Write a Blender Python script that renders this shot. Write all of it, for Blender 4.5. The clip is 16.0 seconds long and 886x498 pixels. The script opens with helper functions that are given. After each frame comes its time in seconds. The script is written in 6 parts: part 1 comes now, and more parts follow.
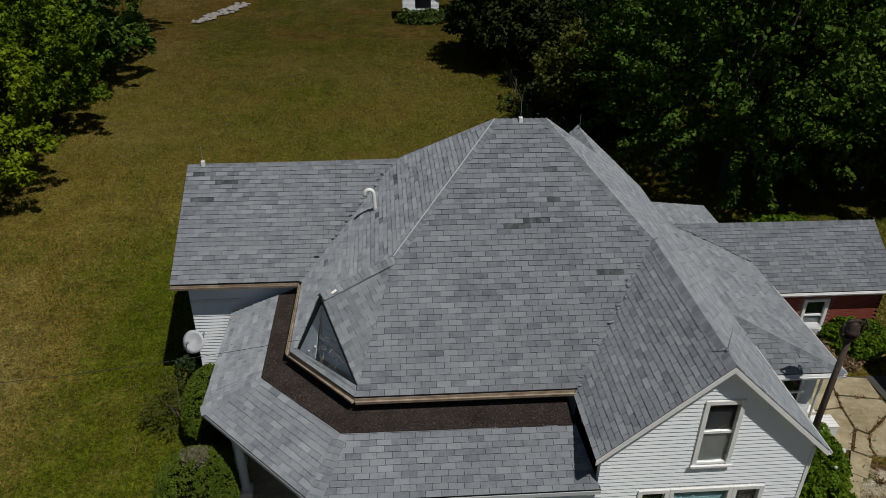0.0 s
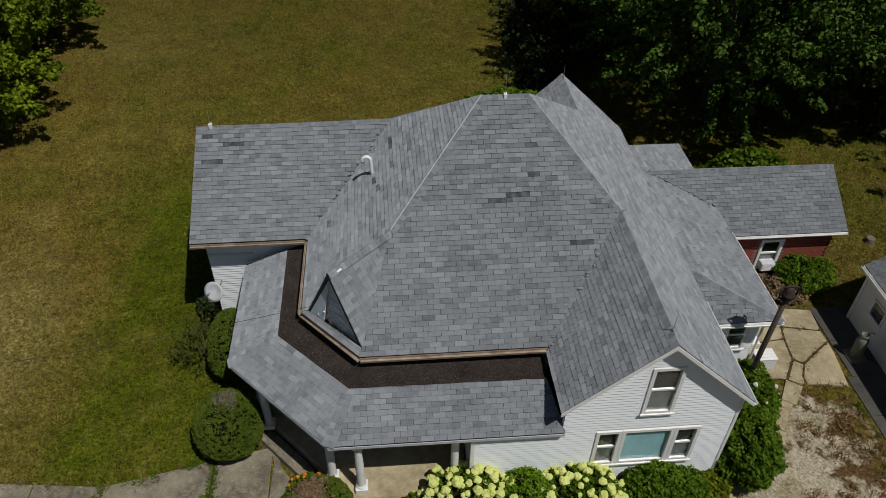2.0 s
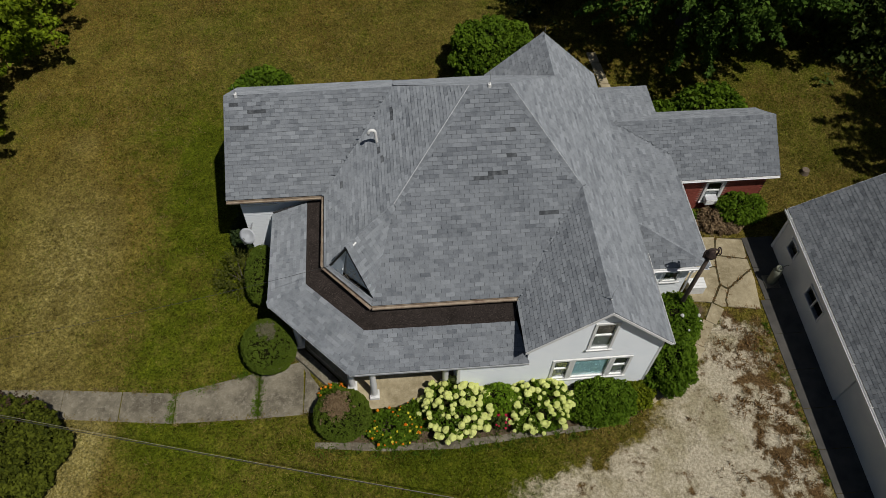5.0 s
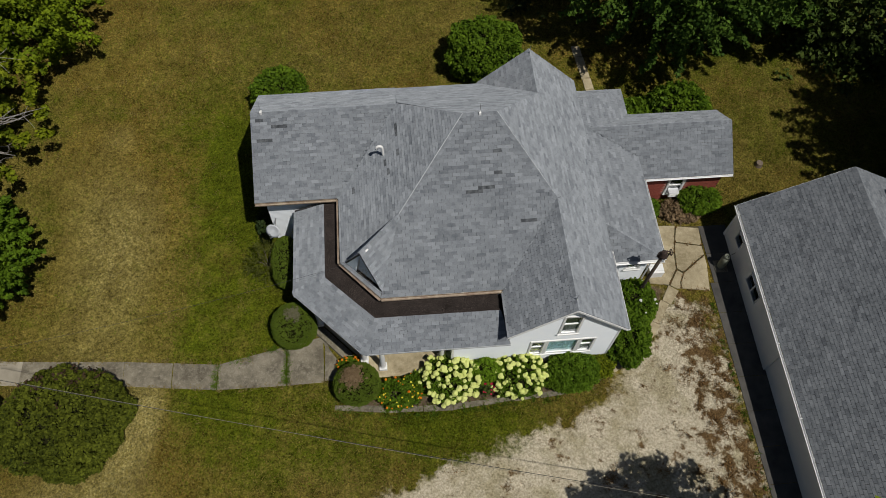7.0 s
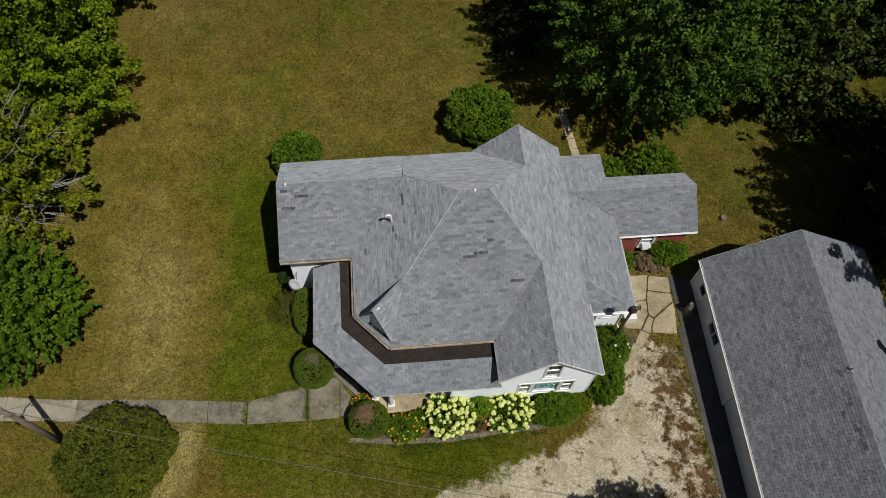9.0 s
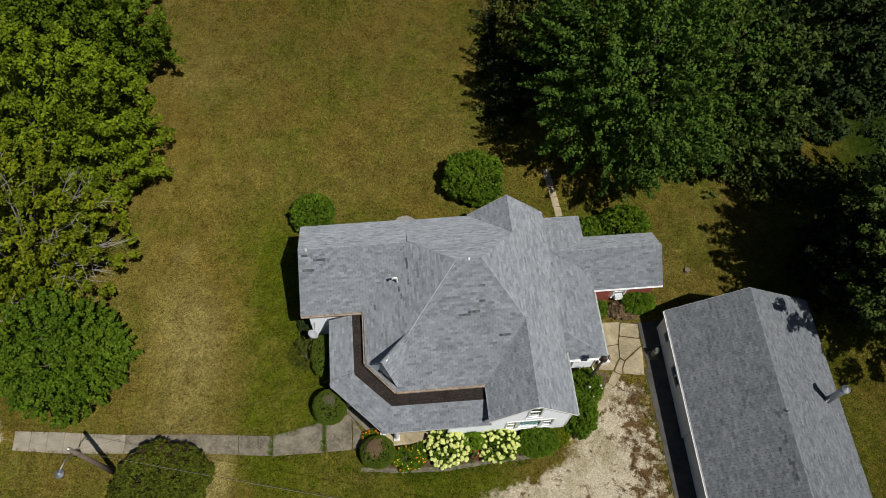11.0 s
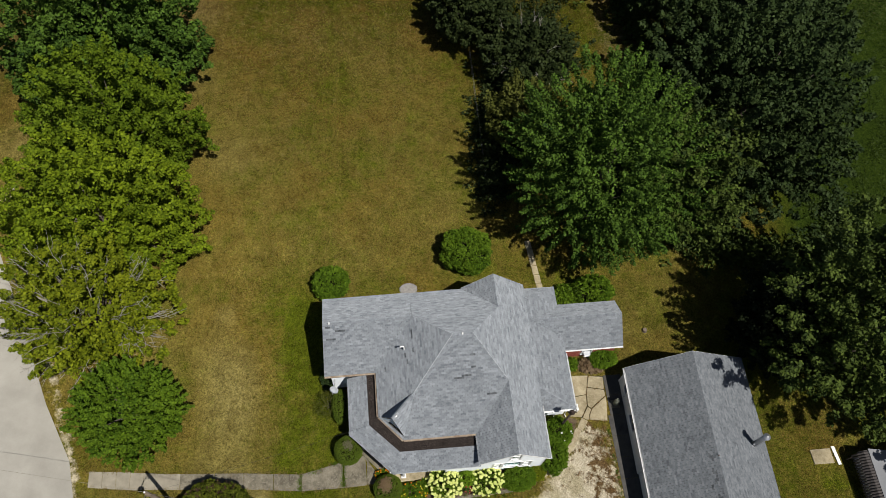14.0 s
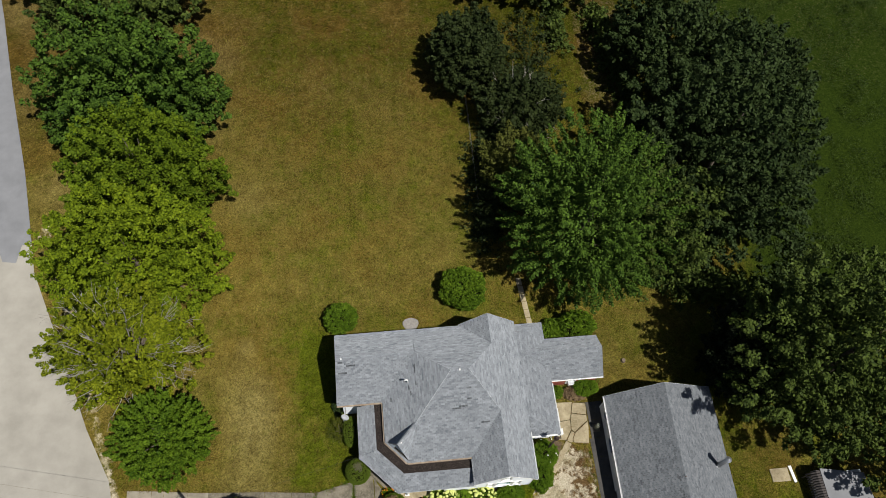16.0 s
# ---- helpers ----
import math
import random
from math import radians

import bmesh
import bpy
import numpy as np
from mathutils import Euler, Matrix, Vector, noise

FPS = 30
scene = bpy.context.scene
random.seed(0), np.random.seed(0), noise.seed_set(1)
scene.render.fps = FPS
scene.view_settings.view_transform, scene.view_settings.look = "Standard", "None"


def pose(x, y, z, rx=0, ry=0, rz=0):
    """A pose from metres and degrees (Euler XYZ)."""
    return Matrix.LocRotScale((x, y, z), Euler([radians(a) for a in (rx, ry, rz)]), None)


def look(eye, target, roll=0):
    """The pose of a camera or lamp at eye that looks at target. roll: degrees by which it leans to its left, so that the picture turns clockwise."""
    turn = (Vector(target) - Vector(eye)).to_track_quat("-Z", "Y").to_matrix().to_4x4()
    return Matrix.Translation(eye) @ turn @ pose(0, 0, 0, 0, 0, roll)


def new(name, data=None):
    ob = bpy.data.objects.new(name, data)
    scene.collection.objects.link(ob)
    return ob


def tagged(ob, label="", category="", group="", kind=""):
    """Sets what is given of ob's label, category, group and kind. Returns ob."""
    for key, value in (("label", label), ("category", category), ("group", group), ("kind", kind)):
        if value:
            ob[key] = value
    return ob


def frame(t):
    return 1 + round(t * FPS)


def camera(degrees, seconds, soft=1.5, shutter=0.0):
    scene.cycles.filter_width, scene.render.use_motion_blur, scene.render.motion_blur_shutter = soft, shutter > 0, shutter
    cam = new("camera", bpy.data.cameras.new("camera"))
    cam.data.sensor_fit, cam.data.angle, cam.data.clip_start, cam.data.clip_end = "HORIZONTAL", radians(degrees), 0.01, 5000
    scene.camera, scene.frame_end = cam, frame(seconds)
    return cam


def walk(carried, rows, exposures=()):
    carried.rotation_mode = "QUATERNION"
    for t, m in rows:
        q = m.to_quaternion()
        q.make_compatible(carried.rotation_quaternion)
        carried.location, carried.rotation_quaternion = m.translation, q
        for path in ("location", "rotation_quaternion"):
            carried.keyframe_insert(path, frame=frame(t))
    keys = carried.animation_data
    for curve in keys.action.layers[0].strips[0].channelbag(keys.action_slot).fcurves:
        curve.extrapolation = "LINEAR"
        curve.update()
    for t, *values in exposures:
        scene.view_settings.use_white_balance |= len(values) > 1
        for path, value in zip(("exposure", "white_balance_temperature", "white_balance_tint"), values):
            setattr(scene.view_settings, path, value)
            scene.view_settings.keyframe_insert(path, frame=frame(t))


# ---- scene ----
cam = camera(62.3, 16.0, 0.72)
METRES, EYE, TILT, LEAN, TURN = 40.0, 13.4, -90.0, -3.7, 0.0
PATH = [
    (0, (1.374, -0.145, 14.729), (1.51, 1.586, 13.736), 0.7),
    (0.5, (1.292, -0.364, 15.608), (1.44, 1.326, 14.549), 0.8),
    (1, (1.303, -0.355, 16.572), (1.45, 1.278, 15.427), 0.9),
    (1.5, (1.363, -0.314, 17.543), (1.505, 1.256, 16.311), 0.8),
    (2, (1.414, -0.285, 18.461), (1.552, 1.22, 17.151), 0.8),
    (2.5, (1.439, -0.216, 19.354), (1.575, 1.221, 17.97), 1.0),
    (3, (1.48, -0.146, 20.367), (1.61, 1.216, 18.908), 1.1),
    (3.5, (1.403, -0.169, 21.568), (1.536, 1.128, 20.052), 1.4),
    (4, (1.355, -0.223, 22.617), (1.489, 1.028, 21.063), 1.5),
    (6.5, (1.258, -0.073, 29.488), (1.383, 0.894, 27.742), 2.7),
    (7, (1.204, -0.042, 30.906), (1.33, 0.901, 29.147), 2.9),
    (7.5, (1.145, -0.007, 32.193), (1.272, 0.933, 30.432), 3.0),
    (8, (1.081, 0.031, 33.472), (1.211, 0.97, 31.711), 3.2),
    (8.5, (1.011, 0.072, 34.872), (1.143, 1.01, 33.11), 3.2),
    (9, (0.935, 0.117, 36.414), (1.068, 1.054, 34.653), 3.3),
    (11.5, (0.474, 0.388, 44.913), (0.623, 1.318, 43.148), 4.2),
    (12, (0.365, 0.451, 46.65), (0.517, 1.38, 44.885), 4.3),
    (12.5, (0.251, 0.519, 48.475), (0.406, 1.444, 46.709), 4.5),
    (13, (0.131, 0.589, 50.3), (0.29, 1.512, 48.533), 4.7),
    (13.5, (0.006, 0.663, 52.048), (0.168, 1.585, 50.281), 4.9),
    (14, (-0.125, 0.74, 53.877), (0.04, 1.66, 52.109), 5.1),
    (14.5, (-0.262, 0.82, 55.64), (-0.094, 1.738, 53.871), 5.3),
    (15, (-0.403, 0.903, 57.518), (-0.233, 1.82, 55.749), 5.3),
    (15.5, (-0.551, 0.99, 59.213), (-0.377, 1.906, 57.443), 5.6),
    (16, (-0.704, 1.08, 61.198), (-0.527, 1.992, 59.426), 5.8),
]
walk(cam, [(t, look(eye, target, roll)) for t, eye, target, roll in PATH],
     [(0, -0.29), (3.5, -0.33), (7, -0.17), (9, -0.01), (12.5, 0.23), (16, 0.36)])

# ---- light ----
GZ = -0.1
SUN = Vector((0.325, -0.405, 1.0)).normalized()
world = bpy.data.worlds.new("sky")
scene.world = world
world.use_nodes = True
wn = world.node_tree
sky = wn.nodes.new("ShaderNodeTexSky")
sky.sky_type = "NISHITA"
sky.sun_disc = False
sky.sun_elevation = math.asin(SUN.z)
sky.sun_rotation = math.atan2(SUN.x, SUN.y)
wn.links.new(sky.outputs[0], wn.nodes["Background"].inputs[0])
wn.nodes["Background"].inputs[1].default_value = 0.034
sun = new("sun", bpy.data.lights.new("sun", "SUN"))
sun.data.energy, sun.data.angle, sun.data.color = 3.9, radians(0.53), (1.0, 0.96, 0.89)
sun.matrix_world = look(SUN * 60, (0, 0, 0))
scene.view_settings.exposure = 0.0


# ---- materials ----
class Nodes:
    """A small builder for node materials."""

    def __init__(self, name):
        self.m = bpy.data.materials.new(name)
        self.m.use_nodes = True
        self.t = self.m.node_tree
        self.p = self.t.nodes["Principled BSDF"]
        self.out = self.t.nodes["Material Output"]

    def node(self, kind, values=(), **props):
        n = self.t.nodes.new("ShaderNode" + kind)
        for k, v in props.items():
            if k == "op":
                n.operation = v
            elif k == "dtype":
                n.data_type = v
            elif k == "blend":
                n.blend_type = v
            elif k == "attr":
                n.attribute_name = v
        for k, v in values:
            self.put(n.inputs[k], v)
        return n

    def put(self, socket, v):
        if isinstance(v, bpy.types.NodeSocket):
            self.t.links.new(v, socket)
        else:
            socket.default_value = v

    def coords(self):
        return self.node("TexCoord").outputs["Object"]

    def world(self):
        return self.node("NewGeometry").outputs["Position"]

    def noise(self, scale, detail=4, rough=0.6, vec=None):
        n = self.node("TexNoise", [("Scale", scale), ("Detail", detail), ("Roughness", rough)])
        self.put(n.inputs["Vector"], vec if vec is not None else self.world())
        return n.outputs["Fac"]

    def ramp(self, fac, stops):
        n = self.node("ValToRGB")
        e = n.color_ramp.elements
        while len(e) < len(stops):
            e.new(0.5)
        for el, (pos, col) in zip(e, stops):
            el.position = pos
            el.color = (*col, 1) if len(col) == 3 else col
        self.put(n.inputs[0], fac)
        return n.outputs[0]

    def step(self, fac, a, b):
        n = self.node("MapRange", [("Value", fac), ("From Min", a), ("From Max", b)])
        n.clamp = True
        return n.outputs[0]

    def math(self, op, a, b=0.0):
        n = self.node("Math", op=op)
        self.put(n.inputs[0], a)
        self.put(n.inputs[1], b)
        return n.outputs[0]

    def mix(self, fac, a, b, blend="MIX"):
        n = self.node("Mix", dtype="RGBA", blend=blend)
        for k, v in ((0, fac), (6, a), (7, b)):
            if not isinstance(v, bpy.types.NodeSocket) and k > 0 and len(v) == 3:
                v = (*v, 1)
            self.put(n.inputs[k], v)
        return n.outputs[2]

    def bump(self, height, strength=0.4, dist=0.02):
        n = self.node("Bump", [("Height", height), ("Strength", strength), ("Distance", dist)])
        self.put(self.p.inputs["Normal"], n.outputs[0])

    def finish(self, color, rough=0.8, metal=0.0, spec=0.3):
        self.put(self.p.inputs["Base Color"], (*color, 1) if isinstance(color, tuple) and len(color) == 3 else color)
        self.put(self.p.inputs["Roughness"], rough)
        self.put(self.p.inputs["Metallic"], metal)
        self.put(self.p.inputs["Specular IOR Level"], spec)
        if rough > 0.9:
            self.put(self.p.inputs["Diffuse Roughness"], 1.0)
        return self.m


def plain(name, a, b, scale=6.0, rough=0.7, metal=0.0, grain=60.0, strength=0.25, dist=0.004, spec=0.3):
    """Two tones mottled at a large and a small scale, with fine relief."""
    n = Nodes(name)
    big = n.noise(scale, 5)
    small = n.noise(grain, 3)
    f = n.math("ADD", n.math("MULTIPLY", n.step(big, 0.3, 0.7), 0.65), n.math("MULTIPLY", small, 0.35))
    n.bump(small, strength, dist)
    return n.finish(n.mix(f, a, b), rough, metal, spec)


def shingle_material(name, single, tone=1.0):
    n = Nodes(name)
    if single:
        r = n.node("ObjectInfo").outputs["Random"]
    else:
        r = n.node("NewGeometry").outputs["Random Per Island"]
    t = tone
    col = n.ramp(r, [(0.0, (0.19 * t, 0.207 * t, 0.232 * t)), (0.1, (0.236 * t, 0.256 * t, 0.283 * t)), (0.5, (0.276 * t, 0.298 * t, 0.326 * t)),
                     (0.88, (0.318 * t, 0.342 * t, 0.371 * t)), (1.0, (0.363 * t, 0.388 * t, 0.42 * t))])
    w = n.world()
    grit = n.noise(150, 2, 0.8, w)
    speck = n.noise(38, 3, 0.7, w)
    stain = n.noise(0.7, 5, 0.65, w)
    streak = n.noise(5.0, 5, 0.7, w)
    col = n.mix(n.math("MULTIPLY", n.step(stain, 0.45, 0.8), 0.5), col, (0.55, 0.57, 0.58), "MULTIPLY")
    col = n.mix(n.math("MULTIPLY", n.step(streak, 0.46, 0.72), 0.5), col, (0.296, 0.315, 0.33))
    col = n.mix(n.math("MULTIPLY", n.step(streak, 0.5, 0.28), 0.45), col, n.mix(1.0, col, (0.5, 0.51, 0.52), "MULTIPLY"))
    col = n.mix(n.math("MULTIPLY", n.step(speck, 0.5, 0.72), 0.35), col, n.mix(1.0, col, (0.45, 0.46, 0.48), "MULTIPLY"))
    col = n.mix(n.math("MULTIPLY", n.step(grit, 0.35, 0.7), 0.45), col, n.mix(1.0, col, (0.45, 0.45, 0.45), "MULTIPLY"))
    n.bump(n.math("ADD", grit, speck), 0.6, 0.005)
    return n.finish(col, 0.92, 0.0, 0.2)


def leaf_material(name, dark, light, spread=0.35, gloss=0.6):
    n = Nodes(name)
    r = n.node("NewGeometry").outputs["Random Per Island"]
    big = n.noise(0.45, 3)
    f = n.math("ADD", n.math("MULTIPLY", r, 0.6), n.math("MULTIPLY", n.step(big, 0.3, 0.7), 0.4))
    col = n.mix(f, dark, light)
    n.finish(col, gloss, 0.0, 0.07)
    tr = n.node("BsdfTranslucent", [("Color", n.mix(0.5, col, light))])
    mx = n.node("MixShader", [("Fac", spread)])
    n.t.links.new(n.p.outputs[0], mx.inputs[1])
    n.t.links.new(tr.outputs[0], mx.inputs[2])
    n.t.links.new(mx.outputs[0], n.out.inputs["Surface"])
    return n.m


def ground_material():
    n = Nodes("ground")
    w = n.world()
    grav = n.node("Attribute", attr="gravel").outputs["Fac"]
    dry = n.node("Attribute", attr="dry").outputs["Fac"]
    bare = n.node("Attribute", attr="bare").outputs["Fac"]
    fine = n.noise(11, 5, 0.8, w)
    mid = n.noise(1.3, 6, 0.7, w)
    tuft = n.noise(4.5, 5, 0.75, w)
    big = n.noise(0.22, 4, 0.55, w)
    mown = n.node("Mapping", [("Vector", w), ("Scale", (1.2, 0.1, 1.0)), ("Rotation", (0.0, 0.0, 0.8))]).outputs[0]
    swath = n.noise(1.0, 4, 0.6, mown)
    green = n.mix(n.step(tuft, 0.3, 0.72), (0.03, 0.045, 0.003), (0.13, 0.146, 0.012))
    straw = n.mix(n.step(tuft, 0.3, 0.72), (0.066, 0.054, 0.01), (0.24, 0.198, 0.054))
    straw = n.mix(n.math("MULTIPLY", n.step(n.noise(0.11, 4, 0.6, w), 0.42, 0.64), 0.75), straw, n.mix(1.0, straw, (0.95, 0.8, 0.66), "MULTIPLY"))
    straw = n.mix(n.math("MULTIPLY", n.step(dry, 1.0, 1.6), n.step(tuft, 0.25, 0.6)), straw, (0.33, 0.285, 0.125))
    d = n.math("ADD", dry, n.math("MULTIPLY", n.math("SUBTRACT", mid, 0.5), 2.2))
    d = n.math("ADD", d, n.math("MULTIPLY", n.math("SUBTRACT", big, 0.5), 2.4))
    d = n.math("ADD", d, n.math("MULTIPLY", n.math("SUBTRACT", swath, 0.5), 0.8))
    grass = n.mix(n.step(d, 0.05, 0.95), green, straw)
    grass = n.mix(n.step(fine, 0.36, 0.64), n.mix(1.0, grass, (0.27, 0.29, 0.24), "MULTIPLY"), n.mix(1.0, grass, (1.55, 1.53, 1.4), "MULTIPLY"))
    patch = n.noise(0.8, 5, 0.65, n.node("Mapping", [("Vector", w), ("Location", (1.0, 8.0, 3.0))]).outputs[0])
    grass = n.mix(n.step(patch, 0.36, 0.64), n.mix(1.0, grass, (0.76, 0.74, 0.7), "MULTIPLY"), n.mix(1.0, grass, (1.16, 1.17, 1.15), "MULTIPLY"))
    # far lawn dimmed in its colour, for lens falloff and light angle
    grass = n.mix(n.node("Attribute", attr="thatch").outputs["Fac"], grass, n.mix(1.0, grass, (0.58, 0.52, 0.52), "MULTIPLY"))
    crop = n.mix(n.step(tuft, 0.3, 0.7), (0.008, 0.018, 0.002), (0.038, 0.06, 0.006))
    grass = n.mix(n.node("Attribute", attr="crop").outputs["Fac"], grass, crop)
    chip = n.noise(11, 5, 0.8, w)
    stone = n.mix(n.step(chip, 0.3, 0.66), (0.21, 0.18, 0.115), (0.74, 0.665, 0.515))
    stone = n.mix(n.math("MULTIPLY", n.step(mid, 0.55, 0.75), 0.5), stone, (0.3, 0.235, 0.15))
    stone = n.mix(n.math("MULTIPLY", n.step(n.noise(0.55, 5, 0.7, n.node("Mapping", [("Vector", w), ("Location", (7.0, 2.0, 5.0))]).outputs[0]), 0.46, 0.6), 0.55), stone, n.mix(n.step(fine, 0.35, 0.65), (0.13, 0.11, 0.04), (0.36, 0.31, 0.16)))
    weed = n.mix(n.step(fine, 0.35, 0.65), (0.045, 0.027, 0.011), (0.2, 0.125, 0.055))
    rank = n.node("Attribute", attr="weed").outputs["Fac"]
    clump = n.noise(1.1, 6, 0.72, n.node("Mapping", [("Vector", w), ("Location", (3.0, 9.0, 1.0))]).outputs[0])
    soil = n.mix(n.step(tuft, 0.35, 0.65), (0.09, 0.065, 0.042), (0.17, 0.125, 0.08))
    gk = n.step(n.math("ADD", grav, n.math("MULTIPLY", n.math("SUBTRACT", mid, 0.5), 1.6)), 0.35, 0.6)
    gk = n.math("MULTIPLY", gk, n.step(n.math("ADD", tuft, n.math("MULTIPLY", grav, 0.3)), 0.42, 0.62))
    bk = n.step(n.math("ADD", bare, n.math("MULTIPLY", n.math("SUBTRACT", tuft, 0.5), 1.2)), 0.35, 0.65)
    col = n.mix(bk, grass, soil)
    col = n.mix(gk, col, n.mix(n.step(n.math("ADD", clump, n.math("MULTIPLY", rank, 0.13)), 0.575, 0.65), stone, weed))
    n.bump(n.math("ADD", fine, n.math("MULTIPLY", tuft, 1.5)), 1.0, 0.12)
    return n.finish(col, 0.95, 0.0, 0.05)


M_SHINGLE = shingle_material("asphalt_shingle", False)
M_SHINGLE_ONE = shingle_material("asphalt_shingle_tab", True)
M_SHINGLE_OLD = shingle_material("dark_patch_shingle", True, 0.36)
M_SHINGLE_GAR = shingle_material("garage_shingle", False, 0.68)
M_DECK = plain("roof_felt", (0.028, 0.028, 0.03), (0.05, 0.05, 0.052), 8, 0.9)
n = Nodes("brown_roll_roofing")
wp = n.world()
cc = n.mix(n.step(n.noise(2.2, 5, 0.65, wp), 0.3, 0.7), (0.02, 0.0155, 0.0135), (0.045, 0.036, 0.032))
cc = n.mix(n.step(n.noise(24, 4, 0.8, wp), 0.55, 0.66), cc, (0.13, 0.105, 0.094))
cc = n.mix(n.step(n.noise(33, 4, 0.8, wp), 0.48, 0.4), cc, (0.008, 0.006, 0.005))
n.bump(n.noise(30, 4, 0.8, wp), 0.9, 0.012)
M_ROLL = n.finish(cc, 0.95, 0.0, 0.15)
M_WHITE = plain("white_paint", (0.68, 0.69, 0.7), (0.82, 0.82, 0.8), 2.5, 0.5, 0, 35, 0.1, 0.002)
M_SIDING = plain("white_siding", (0.8, 0.85, 0.9), (0.87, 0.905, 0.94), 1.6, 0.45, 0, 50, 0.12, 0.002)
M_GARWALL = plain("garage_paint", (0.55, 0.57, 0.6), (0.7, 0.7, 0.69), 1.1, 0.55, 0, 40, 0.15, 0.003)
M_PORCHCEIL = plain("porch_grey_paint", (0.16, 0.17, 0.18), (0.26, 0.27, 0.28), 3, 0.6)
M_GUTTER = plain("rusty_gutter", (0.13, 0.07, 0.045), (0.44, 0.38, 0.29), 4.0, 0.6, 0.1, 25, 0.4, 0.006)
M_PEEL = plain("peeling_blue_grey_paint", (0.42, 0.52, 0.62), (0.74, 0.8, 0.86), 6.0, 0.8, 0, 30, 0.5, 0.01)
M_GUTTER_W = plain("white_gutter", (0.6, 0.61, 0.62), (0.76, 0.76, 0.75), 5, 0.4)
M_DARKWOOD = plain("weathered_dark_wood", (0.045, 0.04, 0.04), (0.12, 0.105, 0.1), 14, 0.85, 0, 50, 0.5, 0.01)
M_POLE = plain("grey_brown_pole_wood", (0.1, 0.075, 0.055), (0.22, 0.175, 0.135), 9, 0.85, 0, 60, 0.5, 0.01)
M_RUST = plain("rusted_iron", (0.055, 0.026, 0.018), (0.15, 0.075, 0.05), 16, 0.8, 0.4, 60, 0.5, 0.006)
M_IRON = plain("dark_rusted_iron", (0.02, 0.014, 0.012), (0.09, 0.062, 0.052), 14, 0.8, 0.3, 60, 0.5, 0.006)
M_METAL = plain("galvanised_metal", (0.33, 0.34, 0.36), (0.48, 0.49, 0.5), 7, 0.4, 0.8)
M_CABLE = plain("grey_cable", (0.2, 0.18, 0.14), (0.32, 0.29, 0.23), 4, 0.6, 0.1)
M_FLASH = plain("dull_flashing", (0.42, 0.43, 0.45), (0.56, 0.57, 0.6), 6, 0.7)
M_PVC = plain("white_pvc", (0.74, 0.74, 0.73), (0.84, 0.84, 0.82), 9, 0.35)
n = Nodes("grey_concrete")
wp = n.world()
blot, grain, pit = n.noise(1.1, 6, 0.7, wp), n.noise(30, 4, 0.8, wp), n.noise(7, 5, 0.75, wp)
cc = n.mix(n.step(blot, 0.32, 0.68), (0.088, 0.076, 0.054), (0.28, 0.252, 0.19))
cc = n.mix(n.math("MULTIPLY", n.step(pit, 0.5, 0.7), 0.6), cc, (0.37, 0.34, 0.27))
cc = n.mix(n.math("MULTIPLY", n.step(grain, 0.5, 0.7), 0.55), cc, (0.07, 0.06, 0.048))
n.bump(n.math("ADD", grain, pit), 0.6, 0.01)
M_CONC = n.finish(cc, 0.93, 0.0, 0.2)
n = Nodes("tan_concrete")
wp = n.world()
blot, grain, pit = n.noise(0.9, 6, 0.7, wp), n.noise(34, 4, 0.8, wp), n.noise(5, 5, 0.75, wp)
cc = n.mix(n.step(blot, 0.34, 0.66), (0.27, 0.225, 0.135), (0.5, 0.43, 0.29))
cc = n.mix(n.math("MULTIPLY", n.step(pit, 0.5, 0.72), 0.5), cc, (0.6, 0.53, 0.39))
cc = n.mix(n.math("MULTIPLY", n.step(pit, 0.46, 0.3), 0.35), cc, (0.2, 0.16, 0.09))
cc = n.mix(n.math("MULTIPLY", n.step(grain, 0.5, 0.7), 0.4), cc, (0.13, 0.11, 0.075))
n.bump(n.math("ADD", grain, pit), 0.5, 0.008)
M_CONC_L = n.finish(cc, 0.93, 0.0, 0.2)
M_CONC_W = plain("pale_walk_concrete", (0.2, 0.178, 0.135), (0.38, 0.345, 0.275), 1.4, 0.93, 0, 34, 0.5, 0.008)
M_STRIP = plain("dark_strip_paving", (0.034, 0.033, 0.032), (0.1, 0.094, 0.084), 1.6, 0.9, 0, 40, 0.4, 0.008)
M_BED = plain("weedy_crack_soil", (0.03, 0.026, 0.012), (0.11, 0.09, 0.04), 9, 0.95, 0, 40, 0.6, 0.01)
M_DARKPOLE = plain("dark_brown_post_wood", (0.035, 0.025, 0.02), (0.1, 0.075, 0.058), 11, 0.85, 0, 60, 0.5, 0.01)
M_CAN = plain("dull_green_enamel", (0.1, 0.11, 0.085), (0.19, 0.2, 0.16), 6, 0.6)
# pale paint with the blue of skylight mixed into its colour
M_SKYLIT = plain("skylit_pale_paint", (0.56, 0.66, 0.76), (0.76, 0.83, 0.9), 6, 0.7, 0, 30, 0.4, 0.006)
M_ROAD = plain("limestone_road", (0.27, 0.255, 0.223), (0.4, 0.382, 0.34), 0.5, 0.95, 0, 14, 0.5, 0.01)
M_ASPH = plain("old_asphalt", (0.16, 0.165, 0.175), (0.26, 0.265, 0.28), 0.4, 0.9, 0, 30, 0.4, 0.008)
M_BRICK = plain("red_brick", (0.19, 0.045, 0.032), (0.32, 0.085, 0.06), 9, 0.85, 0, 60, 0.4, 0.004)
M_MORTAR = plain("mortar", (0.2, 0.13, 0.11), (0.3, 0.22, 0.19), 9, 0.95)
